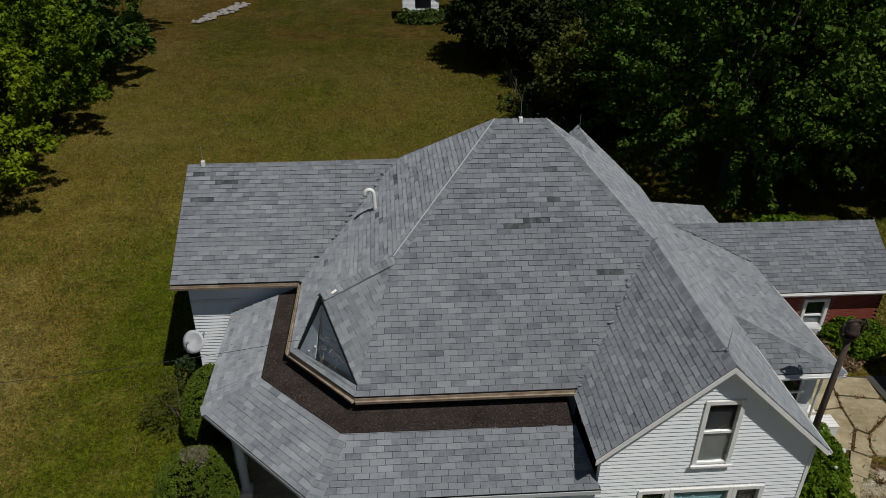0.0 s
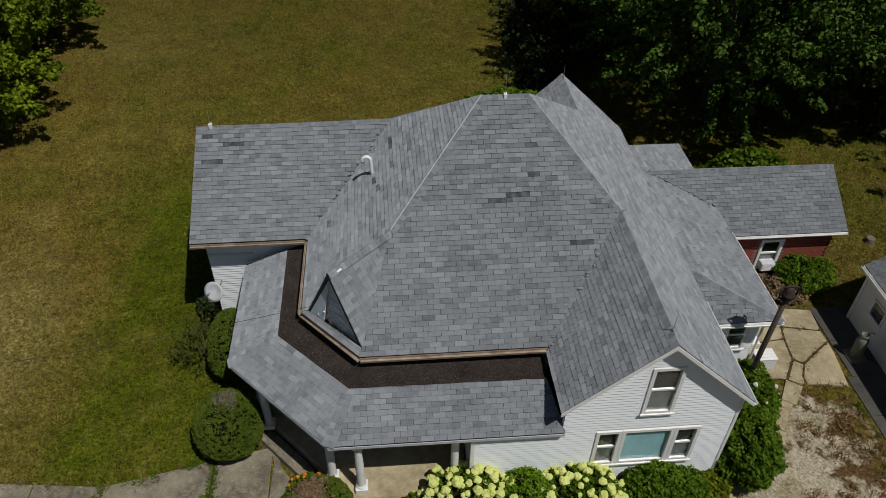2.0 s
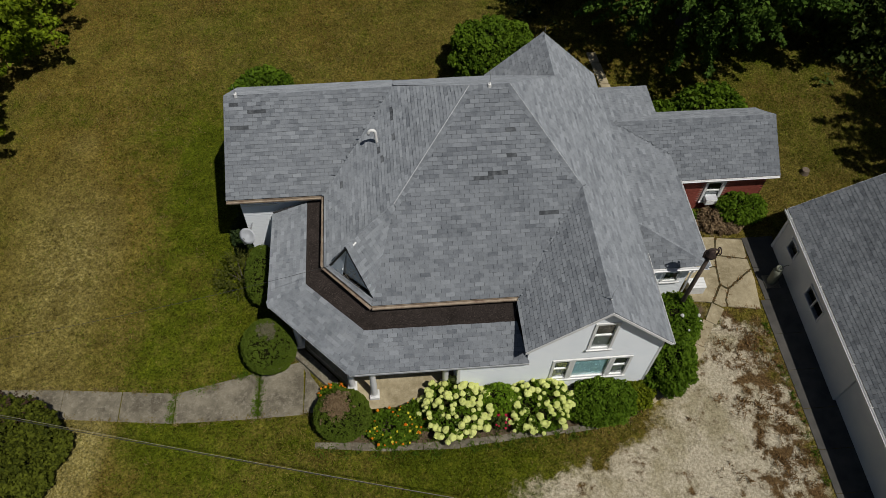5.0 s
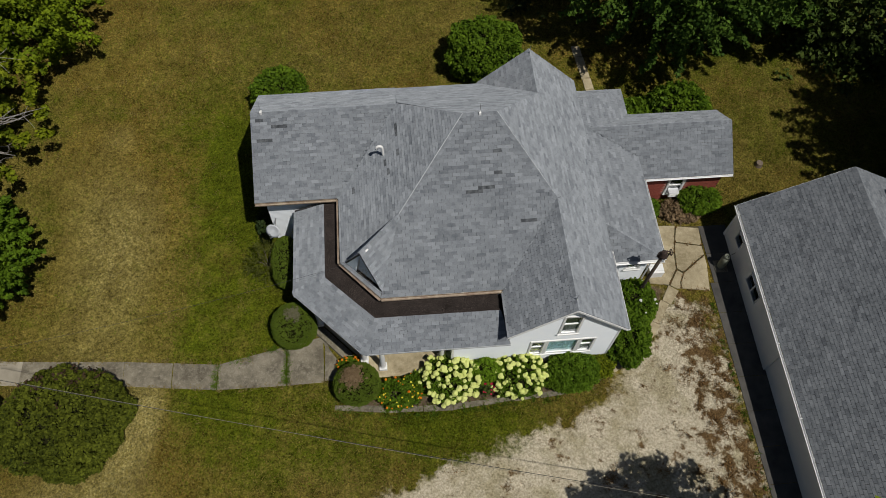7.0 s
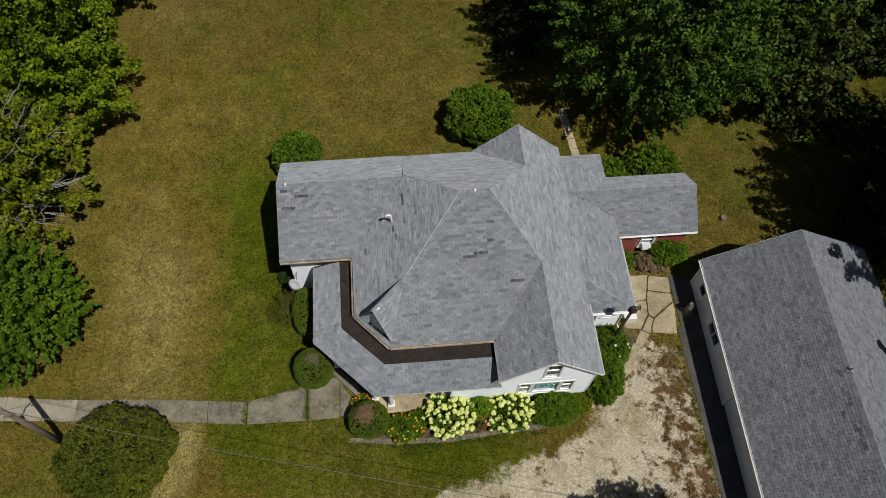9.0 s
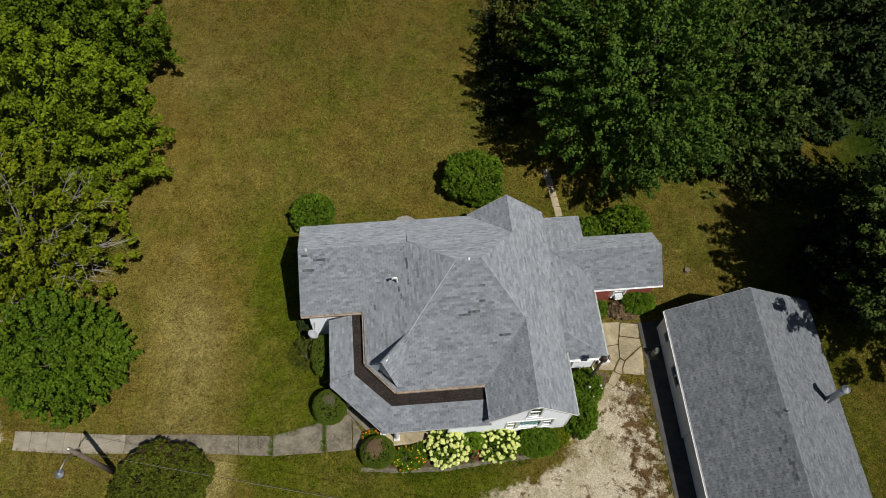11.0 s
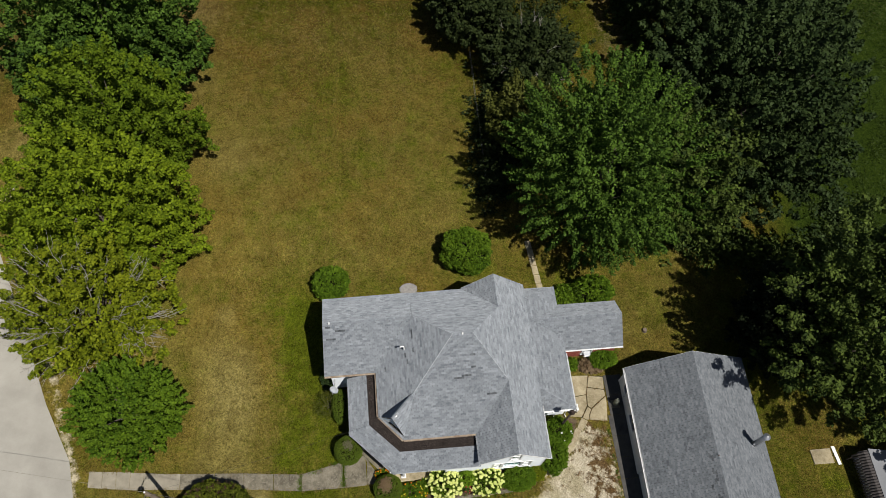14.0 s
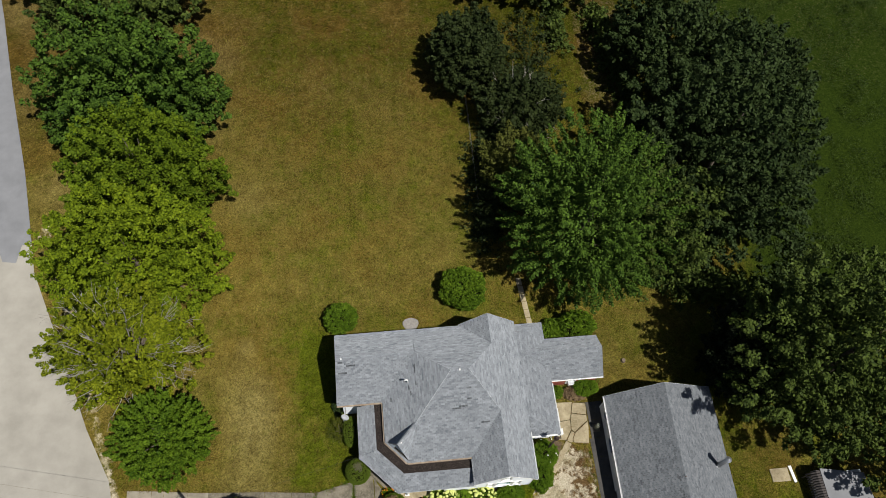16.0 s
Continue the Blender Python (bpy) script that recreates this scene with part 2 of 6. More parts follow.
M_BARK = plain("bark", (0.06, 0.048, 0.038), (0.15, 0.125, 0.1), 8, 0.95, 0, 30, 0.8, 0.03)
M_DEAD = plain("dead_branch", (0.2, 0.185, 0.165), (0.36, 0.335, 0.3), 8, 0.9)
M_ROCK = plain("field_stone", (0.16, 0.15, 0.14), (0.34, 0.32, 0.3), 5, 0.9, 0, 30, 0.6, 0.02)
M_INSIDE = plain("inside_plaster", (0.06, 0.055, 0.05), (0.1, 0.095, 0.09), 3, 0.8)
M_BLIND = plain("pale_blue_green_blind", (0.2, 0.36, 0.4), (0.26, 0.42, 0.46), 2, 0.6)
M_GROUND = ground_material()
n = Nodes("window_glass")
n.put(n.p.inputs["Transmission Weight"], 1.0)
n.put(n.p.inputs["IOR"], 1.45)
M_SCREEN = plain("dark_insect_screen", (0.018, 0.019, 0.021), (0.034, 0.035, 0.038), 12, 0.8)
M_SCREEN_L = plain("pale_curtain", (0.09, 0.1, 0.105), (0.16, 0.165, 0.17), 5, 0.8)
M_GLASS = n.finish((0.85, 0.9, 0.9), 0.02, 0.0, 0.5)
L_MAPLE = leaf_material("maple_leaves", (0.008, 0.024, 0.005), (0.102, 0.178, 0.022), 0.07)
L_DARK = leaf_material("dark_green_leaves", (0.007, 0.018, 0.005), (0.1, 0.138, 0.026), 0.05)
L_YELLOW = leaf_material("yellow_green_leaves", (0.022, 0.048, 0.003), (0.225, 0.295, 0.014), 0.15)
L_LIME = leaf_material("yellowish_green_leaves", (0.018, 0.042, 0.003), (0.158, 0.224, 0.013), 0.14)
L_MID = leaf_material("green_leaves", (0.036, 0.08, 0.005), (0.145, 0.235, 0.017), 0.3)
L_GREY = leaf_material("grey_green_leaves", (0.009, 0.02, 0.006), (0.05, 0.074, 0.022), 0.05)
L_OCHRE = leaf_material("ochre_green_leaves", (0.022, 0.042, 0.003), (0.235, 0.27, 0.013), 0.12)
L_YEW = leaf_material("clipped_yew_leaves", (0.05, 0.08, 0.008), (0.11, 0.152, 0.018), 0.08)
L_FRESH = leaf_material("fresh_green_leaves", (0.018, 0.048, 0.004), (0.148, 0.235, 0.016), 0.24)
L_OLIVE = leaf_material("feathery_olive_leaves", (0.04, 0.05, 0.008), (0.13, 0.14, 0.03), 0.25)
L_BRIGHT = leaf_material("bright_green_leaves", (0.06, 0.12, 0.006), (0.19, 0.31, 0.02), 0.2)
# leaf colour taken down to near black, with the shade painted in
L_SHADED = leaf_material("shade_black_leaves", (0.005, 0.009, 0.004), (0.022, 0.03, 0.012), 0.03)
L_SCRUB = leaf_material("dark_scrub_leaves", (0.008, 0.016, 0.005), (0.042, 0.056, 0.016), 0.06)
L_FIELD = leaf_material("field_weed_leaves", (0.022, 0.038, 0.008), (0.052, 0.078, 0.016), 0.1)
M_DISH = plain("grey_dish_enamel", (0.4, 0.42, 0.45), (0.5, 0.52, 0.55), 4, 0.5)
L_GREYED = leaf_material("greyed_dead_leaves", (0.085, 0.085, 0.045), (0.2, 0.185, 0.12), 0.08, 0.8)
L_BRONZE = leaf_material("dark_olive_leaves", (0.008, 0.014, 0.002), (0.125, 0.145, 0.015), 0.06, 0.75)
L_PURPLE = leaf_material("bronze_shoot_leaves", (0.03, 0.018, 0.012), (0.09, 0.055, 0.035), 0.1, 0.6)
# near-black colour that paints the shade seen between a shrub's leaves
M_GAPSHADE = plain("gap_shade", (0.008, 0.01, 0.004), (0.024, 0.024, 0.01), 9, 0.95, 0, 30, 0.8, 0.03, spec=0.0)
L_BLOOM = leaf_material("cream_flower_heads", (0.5, 0.6, 0.11), (0.86, 0.87, 0.38), 0.2, 0.7)
L_ORANGE = leaf_material("orange_flowers", (0.6, 0.13, 0.01), (0.8, 0.3, 0.02), 0.2, 0.6)
L_LEMON = leaf_material("yellow_flowers", (0.7, 0.55, 0.02), (0.85, 0.75, 0.08), 0.2, 0.6)
L_RED = leaf_material("crimson_flowers", (0.35, 0.01, 0.04), (0.6, 0.03, 0.09), 0.2, 0.6)
L_WHITE = leaf_material("white_flowers", (0.65, 0.65, 0.62), (0.85, 0.85, 0.82), 0.2, 0.6)
L_STRAW = leaf_material("dry_stalks", (0.14, 0.09, 0.05), (0.3, 0.22, 0.13), 0.2, 0.8)


# ---- mesh helpers ----
class Mesh:
    """Vertices and faces that become one mesh."""

    def __init__(self):
        self.v, self.f = [], []

    def add(self, verts, faces):
        k = len(self.v)
        self.v += [tuple(p) for p in verts]
        self.f += [[k + i for i in f] for f in faces]
        return self

    def box(self, a, b, m=None):
        (x0, y0, z0), (x1, y1, z1) = a, b
        c = [(x0, y0, z0), (x1, y0, z0), (x1, y1, z0), (x0, y1, z0), (x0, y0, z1), (x1, y0, z1), (x1, y1, z1), (x0, y1, z1)]
        if m is not None:
            c = [m @ Vector(p) for p in c]
        return self.add(c, [(3, 2, 1, 0), (4, 5, 6, 7), (0, 1, 5, 4), (1, 2, 6, 5), (2, 3, 7, 6), (3, 0, 4, 7)])

    def prism(self, pts, off):
        """A polygon and its copy moved by off, joined by sides."""
        off = Vector(off)
        k = len(pts)
        top = [Vector(p) for p in pts]
        low = [p + off for p in top]
        return self.add(top + low, [list(range(k)), list(range(2 * k - 1, k - 1, -1))] + [[i, k + i, k + (i + 1) % k, (i + 1) % k] for i in range(k)])

    def tube(self, path, radii, sides=10, caps=True):
        path = [Vector(p) for p in path]
        if not isinstance(radii, (list, tuple)):
            radii = [radii] * len(path)
        rings = []
        ref = None
        for i, p in enumerate(path):
            d = (path[min(i + 1, len(path) - 1)] - path[max(i - 1, 0)]).normalized()
            if ref is None:
                ref = d.orthogonal().normalized()
            ref = (ref - d * ref.dot(d)).normalized()
            s = d.cross(ref)
            rings.append([p + radii[i] * (math.cos(a) * ref + math.sin(a) * s) for a in (2 * math.pi * j / sides for j in range(sides))])
        faces = [[i * sides + j, i * sides + (j + 1) % sides, (i + 1) * sides + (j + 1) % sides, (i + 1) * sides + j] for i in range(len(path) - 1) for j in range(sides)]
        if caps:
            faces += [list(range(sides - 1, -1, -1)), [(len(path) - 1) * sides + j for j in range(sides)]]
        return self.add([p for r in rings for p in r], faces)

    def turned(self, profile, sides=16, m=None):
        """Profile of (radius, z) turned round z."""
        m = m or Matrix()
        vs = [m @ Vector((r * math.cos(2 * math.pi * j / sides), r * math.sin(2 * math.pi * j / sides), z)) for r, z in profile for j in range(sides)]
        fs = [[i * sides + j, i * sides + (j + 1) % sides, (i + 1) * sides + (j + 1) % sides, (i + 1) * sides + j] for i in range(len(profile) - 1) for j in range(sides)]
        fs += [list(range(sides - 1, -1, -1)), [(len(profile) - 1) * sides + j for j in range(sides)]]
        return self.add(vs, fs)

    def data(self, name, material, smooth=False):
        me = bpy.data.meshes.new(name)
        me.from_pydata(self.v, [], self.f)
        if material:
            me.materials.append(material)
        if smooth:
            me.polygons.foreach_set("use_smooth", [True] * len(me.polygons))
        me.update()
        return me


def part(name, mesh, material, parent, label="", smooth=False, bevel=0.0):
    """Links a Mesh as one object under a thing or a part; its place is that of the world."""
    ob = new(name, mesh.data(name, material, smooth))
    if parent is not None:
        ob.parent = parent
        ob.matrix_parent_inverse = parent.matrix_world.inverted()
    if bevel:
        b = ob.modifiers.new("bevel", "BEVEL")
        b.width, b.segments, b.limit_method = bevel, 2, "ANGLE"
    if label:
        tagged(ob, label)
    return ob


def thing(name, x, y, z, label, category, group="", kind=""):
    ob = new(name)
    ob.empty_display_size = 0.3
    ob.matrix_world = Matrix.Translation((x, y, z))
    return tagged(ob, label, category, group, kind)


def single(name, mesh, material, label, category, smooth=False, group="", kind="", bevel=0.0):
    ob = part(name, mesh, material, None, "", smooth, bevel)
    return tagged(ob, label, category, group, kind)


def clipped(poly, u0, u1, v0, v1):
    """A polygon cut to a rectangle."""
    for axis, lim, sign in ((0, u0, 1), (0, u1, -1), (1, v0, 1), (1, v1, -1)):
        out = []
        for i, p in enumerate(poly):
            q = poly[i - 1]
            ip, iq = (p[axis] - lim) * sign >= 0, (q[axis] - lim) * sign >= 0
            if ip != iq:
                t = (lim - q[axis]) / (p[axis] - q[axis])
                out.append((q[0] + t * (p[0] - q[0]), q[1] + t * (p[1] - q[1])))
            if ip:
                out.append(p)
        poly = out
        if len(poly) < 3:
            return []
    clean = [p for i, p in enumerate(poly) if (p[0] - poly[i - 1][0]) ** 2 + (p[1] - poly[i - 1][1]) ** 2 > 1e-6]
    area = abs(sum(clean[i - 1][0] * p[1] - p[0] * clean[i - 1][1] for i, p in enumerate(clean))) / 2 if len(clean) > 2 else 0
    return clean if area > 2e-4 else []


TAB, COURSE = 0.333, 0.143


def roof_slope(parent, poly, material=M_SHINGLE, singles=None, seed=0, dark=(), thick=0.07, slot=0.009, butt=0.017):
    """A roof slope: a deck and shingle tabs laid in courses over the polygon. singles: a stretch (x0, x1, y0, y1) of the plan whose
    tabs are parts of their own; dark: plan places of replaced dark tabs."""
    rng = random.Random(seed)
    poly = [Vector(p) for p in poly]
    nrm = sum(((poly[i] - poly[0]).cross(poly[i + 1] - poly[0]) for i in range(1, len(poly) - 1)), Vector()).normalized()
    if nrm.z < 0:
        poly.reverse()
        nrm = -nrm
    up = (Vector((0, 0, 1)) - nrm * nrm.z).normalized()
    side = up.cross(nrm)
    low = min(poly, key=lambda p: p.dot(up))
    flat = [((p - low).dot(side), (p - low).dot(up)) for p in poly]
    deck = part("roof_slope", Mesh().prism([p - nrm * 0.002 for p in poly], -nrm * thick), M_DECK, parent)
    umin, umax = min(u for u, _ in flat), max(u for u, _ in flat)
    vmax = max(v for _, v in flat)
    field = Mesh()
    basis = Matrix((side, up, nrm)).transposed().to_4x4()
    one = Mesh()
    h, w = COURSE, TAB - slot
    one.prism([(-w / 2, -h / 2, 0.021), (w / 2, -h / 2, 0.021), (w / 2, h / 2, 0.004), (-w / 2, h / 2, 0.004)], (0, 0, -0.016))
    data_new, data_old, count = None, None, 0
    for row in range(int(vmax / h) + 1):
        v0 = row * h
        shift = (row % 2) * TAB / 2 + rng.uniform(-0.02, 0.02)
        for k in range(int((umax - umin) / TAB) + 3):
            u0 = umin - TAB + shift + k * TAB
            sag = rng.uniform(-0.009, 0.007)
            c = clipped(flat, u0 + slot / 2, u0 + TAB - slot / 2, v0 + sag, v0 + h)
            if not c:
                continue
            mid = low + side * (u0 + TAB / 2) + up * (v0 + h / 2)
            patch = any(abs(mid.x - x) < d and abs(mid.y - y) < (0.058 if d > 0.15 else 0.18) for x, y, d in dark)
            full = len(c) == 4 and abs(max(p[0] for p in c) - min(p[0] for p in c) - w) < 1e-3 and max(p[1] for p in c) - min(p[1] for p in c) > h - 0.011
            lone = singles and singles[0] < mid.x < singles[1] and singles[2] < mid.y < singles[3] and count < 290
            if full and (patch or lone):
                if patch:
                    data_old = data_old or one.data("shingle", M_SHINGLE_OLD)
                else:
                    data_new = data_new or one.data("shingle", M_SHINGLE_ONE)
                    count += 1
                ob = new("shingle", data_old if patch else data_new)
                ob.parent = deck
                ob.matrix_world = Matrix.Translation(mid + nrm * 0.001) @ basis @ Matrix.Rotation(rng.uniform(-0.006, 0.006), 4, "Z")
                continue
            lift = rng.uniform(0, 0.01) * butt / 0.017
            top = [low + side * p[0] + up * p[1] + nrm * (0.004 + lift + butt * (1 - (p[1] - v0) / h)) for p in c]
            field.prism(top, -nrm * 0.018)
    tagged(part("shingles", field, material, deck), kind="stuff")
    return deck


def caps(parent, a, b, na, nb, width=0.17, material=M_SHINGLE, name="ridge_cap"):
    """Cap shingles bent over a hip or ridge from a up to b; na and nb are the ways down both slopes."""
    a, b = Vector(a), Vector(b)
    d = (b - a).normalized()
    na, nb = ((Vector(q) - d * Vector(q).dot(d)).normalized() for q in (na, nb))
    m = Mesh()
    upn = -(na + nb).normalized()
    k = max(1, int((b - a).length / COURSE))
    for i in range(k):
        p = a + (b - a) * (i / k)
        q = a + (b - a) * ((i + 1.15) / k if i < k - 1 else 1)
        lo, hi = upn * 0.045, upn * 0.024
        m.prism([p + lo, p + na * width + lo * 0.5, q + na * width + hi * 0.5, q + hi], -upn * 0.012)
        m.prism([p + lo, q + hi, q + nb * width + hi * 0.5, p + nb * width + lo * 0.5], -upn * 0.012)
    return tagged(part(name, m, material, parent), kind="stuff")


def valley(parent, a, b, spread=0.16, count=60, seed=0):
    """Ragged, curling shingle ends along a valley."""
    rng = random.Random(seed)
    a, b = Vector(a), Vector(b)
    m = Mesh()
    for _ in range(count):
        p = a.lerp(b, rng.random()) + Vector((rng.uniform(-spread, spread), rng.uniform(-spread, spread), 0.024 + rng.uniform(0, 0.012)))
        t = Matrix.Translation(p) @ Euler((rng.uniform(0.1, 0.45), rng.uniform(-0.45, 0.1), rng.uniform(-0.4, 0.4))).to_matrix().to_4x4()
        w, h = rng.uniform(0.025, 0.07), rng.uniform(0.015, 0.04)
        m.box((-w, -h, -0.003), (w, h, 0.003), t)
    return tagged(part("valley_lap", m, M_SHINGLE, parent), kind="stuff")


# ---- ground ----
def inside_distance(x, y, poly):
    """Distance to a polygon's outline, positive inside."""
    best, odd = 1e9, False
    for i, (bx, by) in enumerate(poly):
        ax, ay = poly[i - 1]
        dx, dy = bx - ax, by - ay
        t = max(0.0, min(1.0, ((x - ax) * dx + (y - ay) * dy) / (dx * dx + dy * dy)))
        best = min(best, math.hypot(x - ax - t * dx, y - ay - t * dy))
        if (ay > y) != (by > y) and x < ax + (y - ay) * dx / dy:
            odd = not odd
    return best if odd else -best


def soft(d, width):
    return max(0.0, min(1.0, 0.5 + d / width))


GRAVEL = [(14.3, 13.2), (12.7, 11.3), (11.2, 9.9), (9.9, 9.0), (8.2, 7.7), (4.1, 6.7), (0.5, 5.4), (-2.5, 3.2), (-4.0, -2.0), (-4.0, -24.0), (15.6, -24.0), (15.7, 4.4), (15.7, 8.4), (15.7, 12.1), (15.6, 13.1)]
BED = [(-1.9, 9.3), (0.4, 8.85), (3.1, 8.85), (5.6, 9.0), (7.9, 9.15), (9.6, 9.7), (11.0, 10.6), (12.6, 12.2), (13.6, 13.6), (12.2, 14.2), (10.2, 10.7), (3.3, 10.7), (-0.5, 10.2)]


def span(a, b, s):
    return list(np.arange(a, b + 1e-6, s))


xs = [-1500, -700, -350, -200, -130, -90, -70] + span(-55, -31, 2.0) + span(-30, 34, 0.4) + span(36, 60, 2.0) + [75, 100, 140, 220, 400, 800, 1500]
ys = [-1500, -600, -250, -120, -60] + span(-40, -13, 1.5) + span(-12, 58, 0.45) + span(60, 100, 2.0) + [120, 160, 230, 400, 800, 1500]
verts, grav, dryness, bareness, weeds, crops, thatch = [], [], [], [], [], [], []
for y in ys:
    for x in xs:
        near = abs(x) < 60 and -15 < y < 100
        lump = noise.noise(Vector((x * 0.11, y * 0.11, 0.3))) if near else 0.0
        verts.append((x, y, GZ - 0.03 + 0.04 * lump))
        g = inside_distance(x, y, GRAVEL) if -10 < x < 20 and y < 16 else -9
        w = 0.8 * noise.noise(Vector((x * 0.5, y * 0.5, 3.1)))
        grav.append(soft(g + w, 2.2))
        weeds.append(soft(x - 13.6 + 0.9 * noise.noise(Vector((x * 0.6, y * 0.6, 5.0))), 2.4) - 0.5 * soft(4.0 - x, 6.0))
        d = 0.6 + 0.2 * soft(y - 25.0, 10.0) + 0.4 * noise.noise(Vector((x * 0.13, y * 0.13, 7.0)))
        d -= 1.2 * math.exp(-((x + 6.2) / 2.3) ** 2) * soft(y - 9.0, 4) * soft(25 - y, 6)
        d -= 0.5 * math.exp(-((x - 0.5) / 7.0) ** 2 - ((y - 7.6) / 1.6) ** 2)
        d -= 0.3 * soft(x - 8.0, 3.0) * soft(y - 38.0, 6.0) + 0.9 * soft(x - 33.0, 6.0) * soft(y - 18.0, 6.0)
        d -= 0.35 * soft(y - 58.0, 14.0) * soft(x + 14, 8)
        d += 0.3 * math.exp(-((x - 18) / 4.0) ** 2 - ((y - 20.5) / 3.0) ** 2) + 0.25 * soft(g + 1.6, 2.0)
        d += 0.45 * math.exp(-((x + 11.6) / 3.4) ** 2 - ((y - 19.0) / 7.5) ** 2)
        d += 0.2 * math.exp(-((x + 12.3) / 2.6) ** 2 - ((y - 18.0) / 3.4) ** 2) + 0.3 * math.exp(-((x + 12.6) / 1.2) ** 2 - ((y - 24.5) / 1.2) ** 2)
        d += 1.1 * math.exp(-((x + 10.0 + 0.25 * (9.5 - y)) / 0.9) ** 2 - ((y - 8.9) / 2.2) ** 2) + 0.5 * math.exp(-((x + 13.0) / 3.5) ** 2 - ((y - 6.3) / 1.2) ** 2)
        d += 0.2 * soft(-12.5 - x, 4.0) * soft(y - 14.0, 4.0)
        d += 0.22 * soft(13.0 - y, 3.0) * soft(-x, 3.0)
        dryness.append(max(0.0, min(1.7, d)))
        # grows with y: how far the lawn's painted dimming has set in
        thatch.append(soft(y - 44.0 + 5.0 * noise.noise(Vector((x * 0.1, y * 0.1, 1.0))), 24.0) * soft(y - 26.0, 10.0))
        crops.append(soft(x - 35.0 - 0.12 * (y - 36.0) + 1.5 * noise.noise(Vector((x * 0.2, y * 0.2, 4.0))), 4.0) * soft(y - 20.0, 6.0))
        b = inside_distance(x, y, BED) if -4 < x < 15 and 7 < y < 16 else -9
        b2 = 0.7 * math.exp(-((x - 15.2) / 1.2) ** 2 - ((y - 17.6) / 0.7) ** 2)
        b3 = 0.62 * soft(-abs(x + 22.8 + 0.34 * max(0, y - 13)) + 0.5, 0.8) * soft(40 - y, 4)
        track = soft(min(x - 22.3 - 0.06 * (y - 48), 27.2 + 0.1 * (y - 48) - x) + 0.5, 1.5) * soft(y - 46.0, 5.0) * 0.38
        # the 0.27 term browns the far lawn as part of that dimming
        bareness.append(max(soft(b, 0.4), min(1, b2), 0.27 * soft(y - 44.0, 16.0), track))
        grav[-1] = max(grav[-1], 0.85 * b3)
nx = len(xs)
faces = [(j * nx + i, j * nx + i + 1, (j + 1) * nx + i + 1, (j + 1) * nx + i) for j in range(len(ys) - 1) for i in range(nx - 1)]
gm = bpy.data.meshes.new("ground")
gm.from_pydata(verts, [], faces)
gm.polygons.foreach_set("use_smooth", [True] * len(gm.polygons))
for key, values in (("gravel", grav), ("dry", dryness), ("bare", bareness), ("weed", weeds), ("crop", crops), ("thatch", thatch)):
    gm.attributes.new(key, "FLOAT", "POINT").data.foreach_set("value", values)
gm.materials.append(M_GROUND)
tagged(new("ground", gm), "dry patchy lawn with a gravel drive and beds", "ground", kind="structure")

# road along the west side
edge = [(-21.5, -60), (-22.0, 0), (-22.5, 11), (-23.2, 14), (-25.4, 18.3), (-28.6, 26), (-31.7, 33.2), (-34.1, 44), (-36.8, 54), (-39.4, 64.6), (-49, 100), (-75, 200)]


def road_strip(name, pts, width, material, label, z):
    m = Mesh()
    for (ax, ay), (bx, by) in zip(pts, pts[1:]):
        m.prism([(ax - width, ay, z), (ax, ay, z), (bx, by, z), (bx - width, by, z)], (0, 0, -0.1))
    return single(name, m, material, label, "road", kind="structure")


road_strip("road", edge[:7] + [(-32.3, 36.0)], 9.5, M_ROAD, "pale dusty limestone road beside the trees", GZ + 0.004)
road_strip("road", [(-32.3, 36.0)] + edge[7:], 7.0, M_ASPH, "worn grey asphalt road beyond the trees", GZ + 0.004)
m = Mesh().prism([(-34.6, 34.4, GZ + 0.012), (-33.4, 34.2, GZ + 0.012), (-33.0, 37.2, GZ + 0.012), (-34.6, 38.2, GZ + 0.012), (-35.6, 36.6, GZ + 0.012)], (0, 0, -0.05))
single("road_patch", m, M_ASPH, "dark asphalt patch in the pale road", "road", kind="structure")

# front walk of slabs
walk_pave = thing("pavement", -8, 11.3, GZ, "grey weathered concrete front walk of cracked slabs", "pavement", kind="structure")


def ramp_line(pts, x):
    for (ax, ay), (bx, by) in zip(pts, pts[1:]):
        if ax <= x <= bx:
            return ay + (by - ay) * (x - ax) / (bx - ax)
    return pts[-1][1]


north = [(-22.0, 13.12), (-19.2, 12.83), (-16.4, 12.43), (-11, 12.0), (-6.5, 11.5), (-4.66, 11.98), (-2.6, 12.5)]
south = [(-22.0, 12.05), (-19, 11.6), (-10.9, 10.9), (-7.1, 10.42), (-5.6, 10.34), (-1.9, 10.4)]
cuts = [-21.7, -20.75, -19.8, -18.85, -17.9, -17.0, -15.4, -13.0, -11.0, -8.9, -6.95, -3.95, -2.3]
for i, (a, b) in enumerate(zip(cuts, cuts[1:])):
    tilt = random.uniform(-0.012, 0.012)
    lean_a, lean_b = random.uniform(-0.08, 0.08), random.uniform(-0.08, 0.08)
    g = 0.02 if i < 9 else 0.03
    z = GZ + 0.035
    pts = [(a + g, ramp_line(south, a), z), (b - g, ramp_line(south, b), z + tilt), (b - g + lean_b * 0.3, ramp_line(north, b), z + tilt), (a + g, ramp_line(north, a), z)]
    part("slab", Mesh().prism(pts, (0, 0, -0.12)), M_CONC if i > 5 else M_CONC_W, walk_pave)
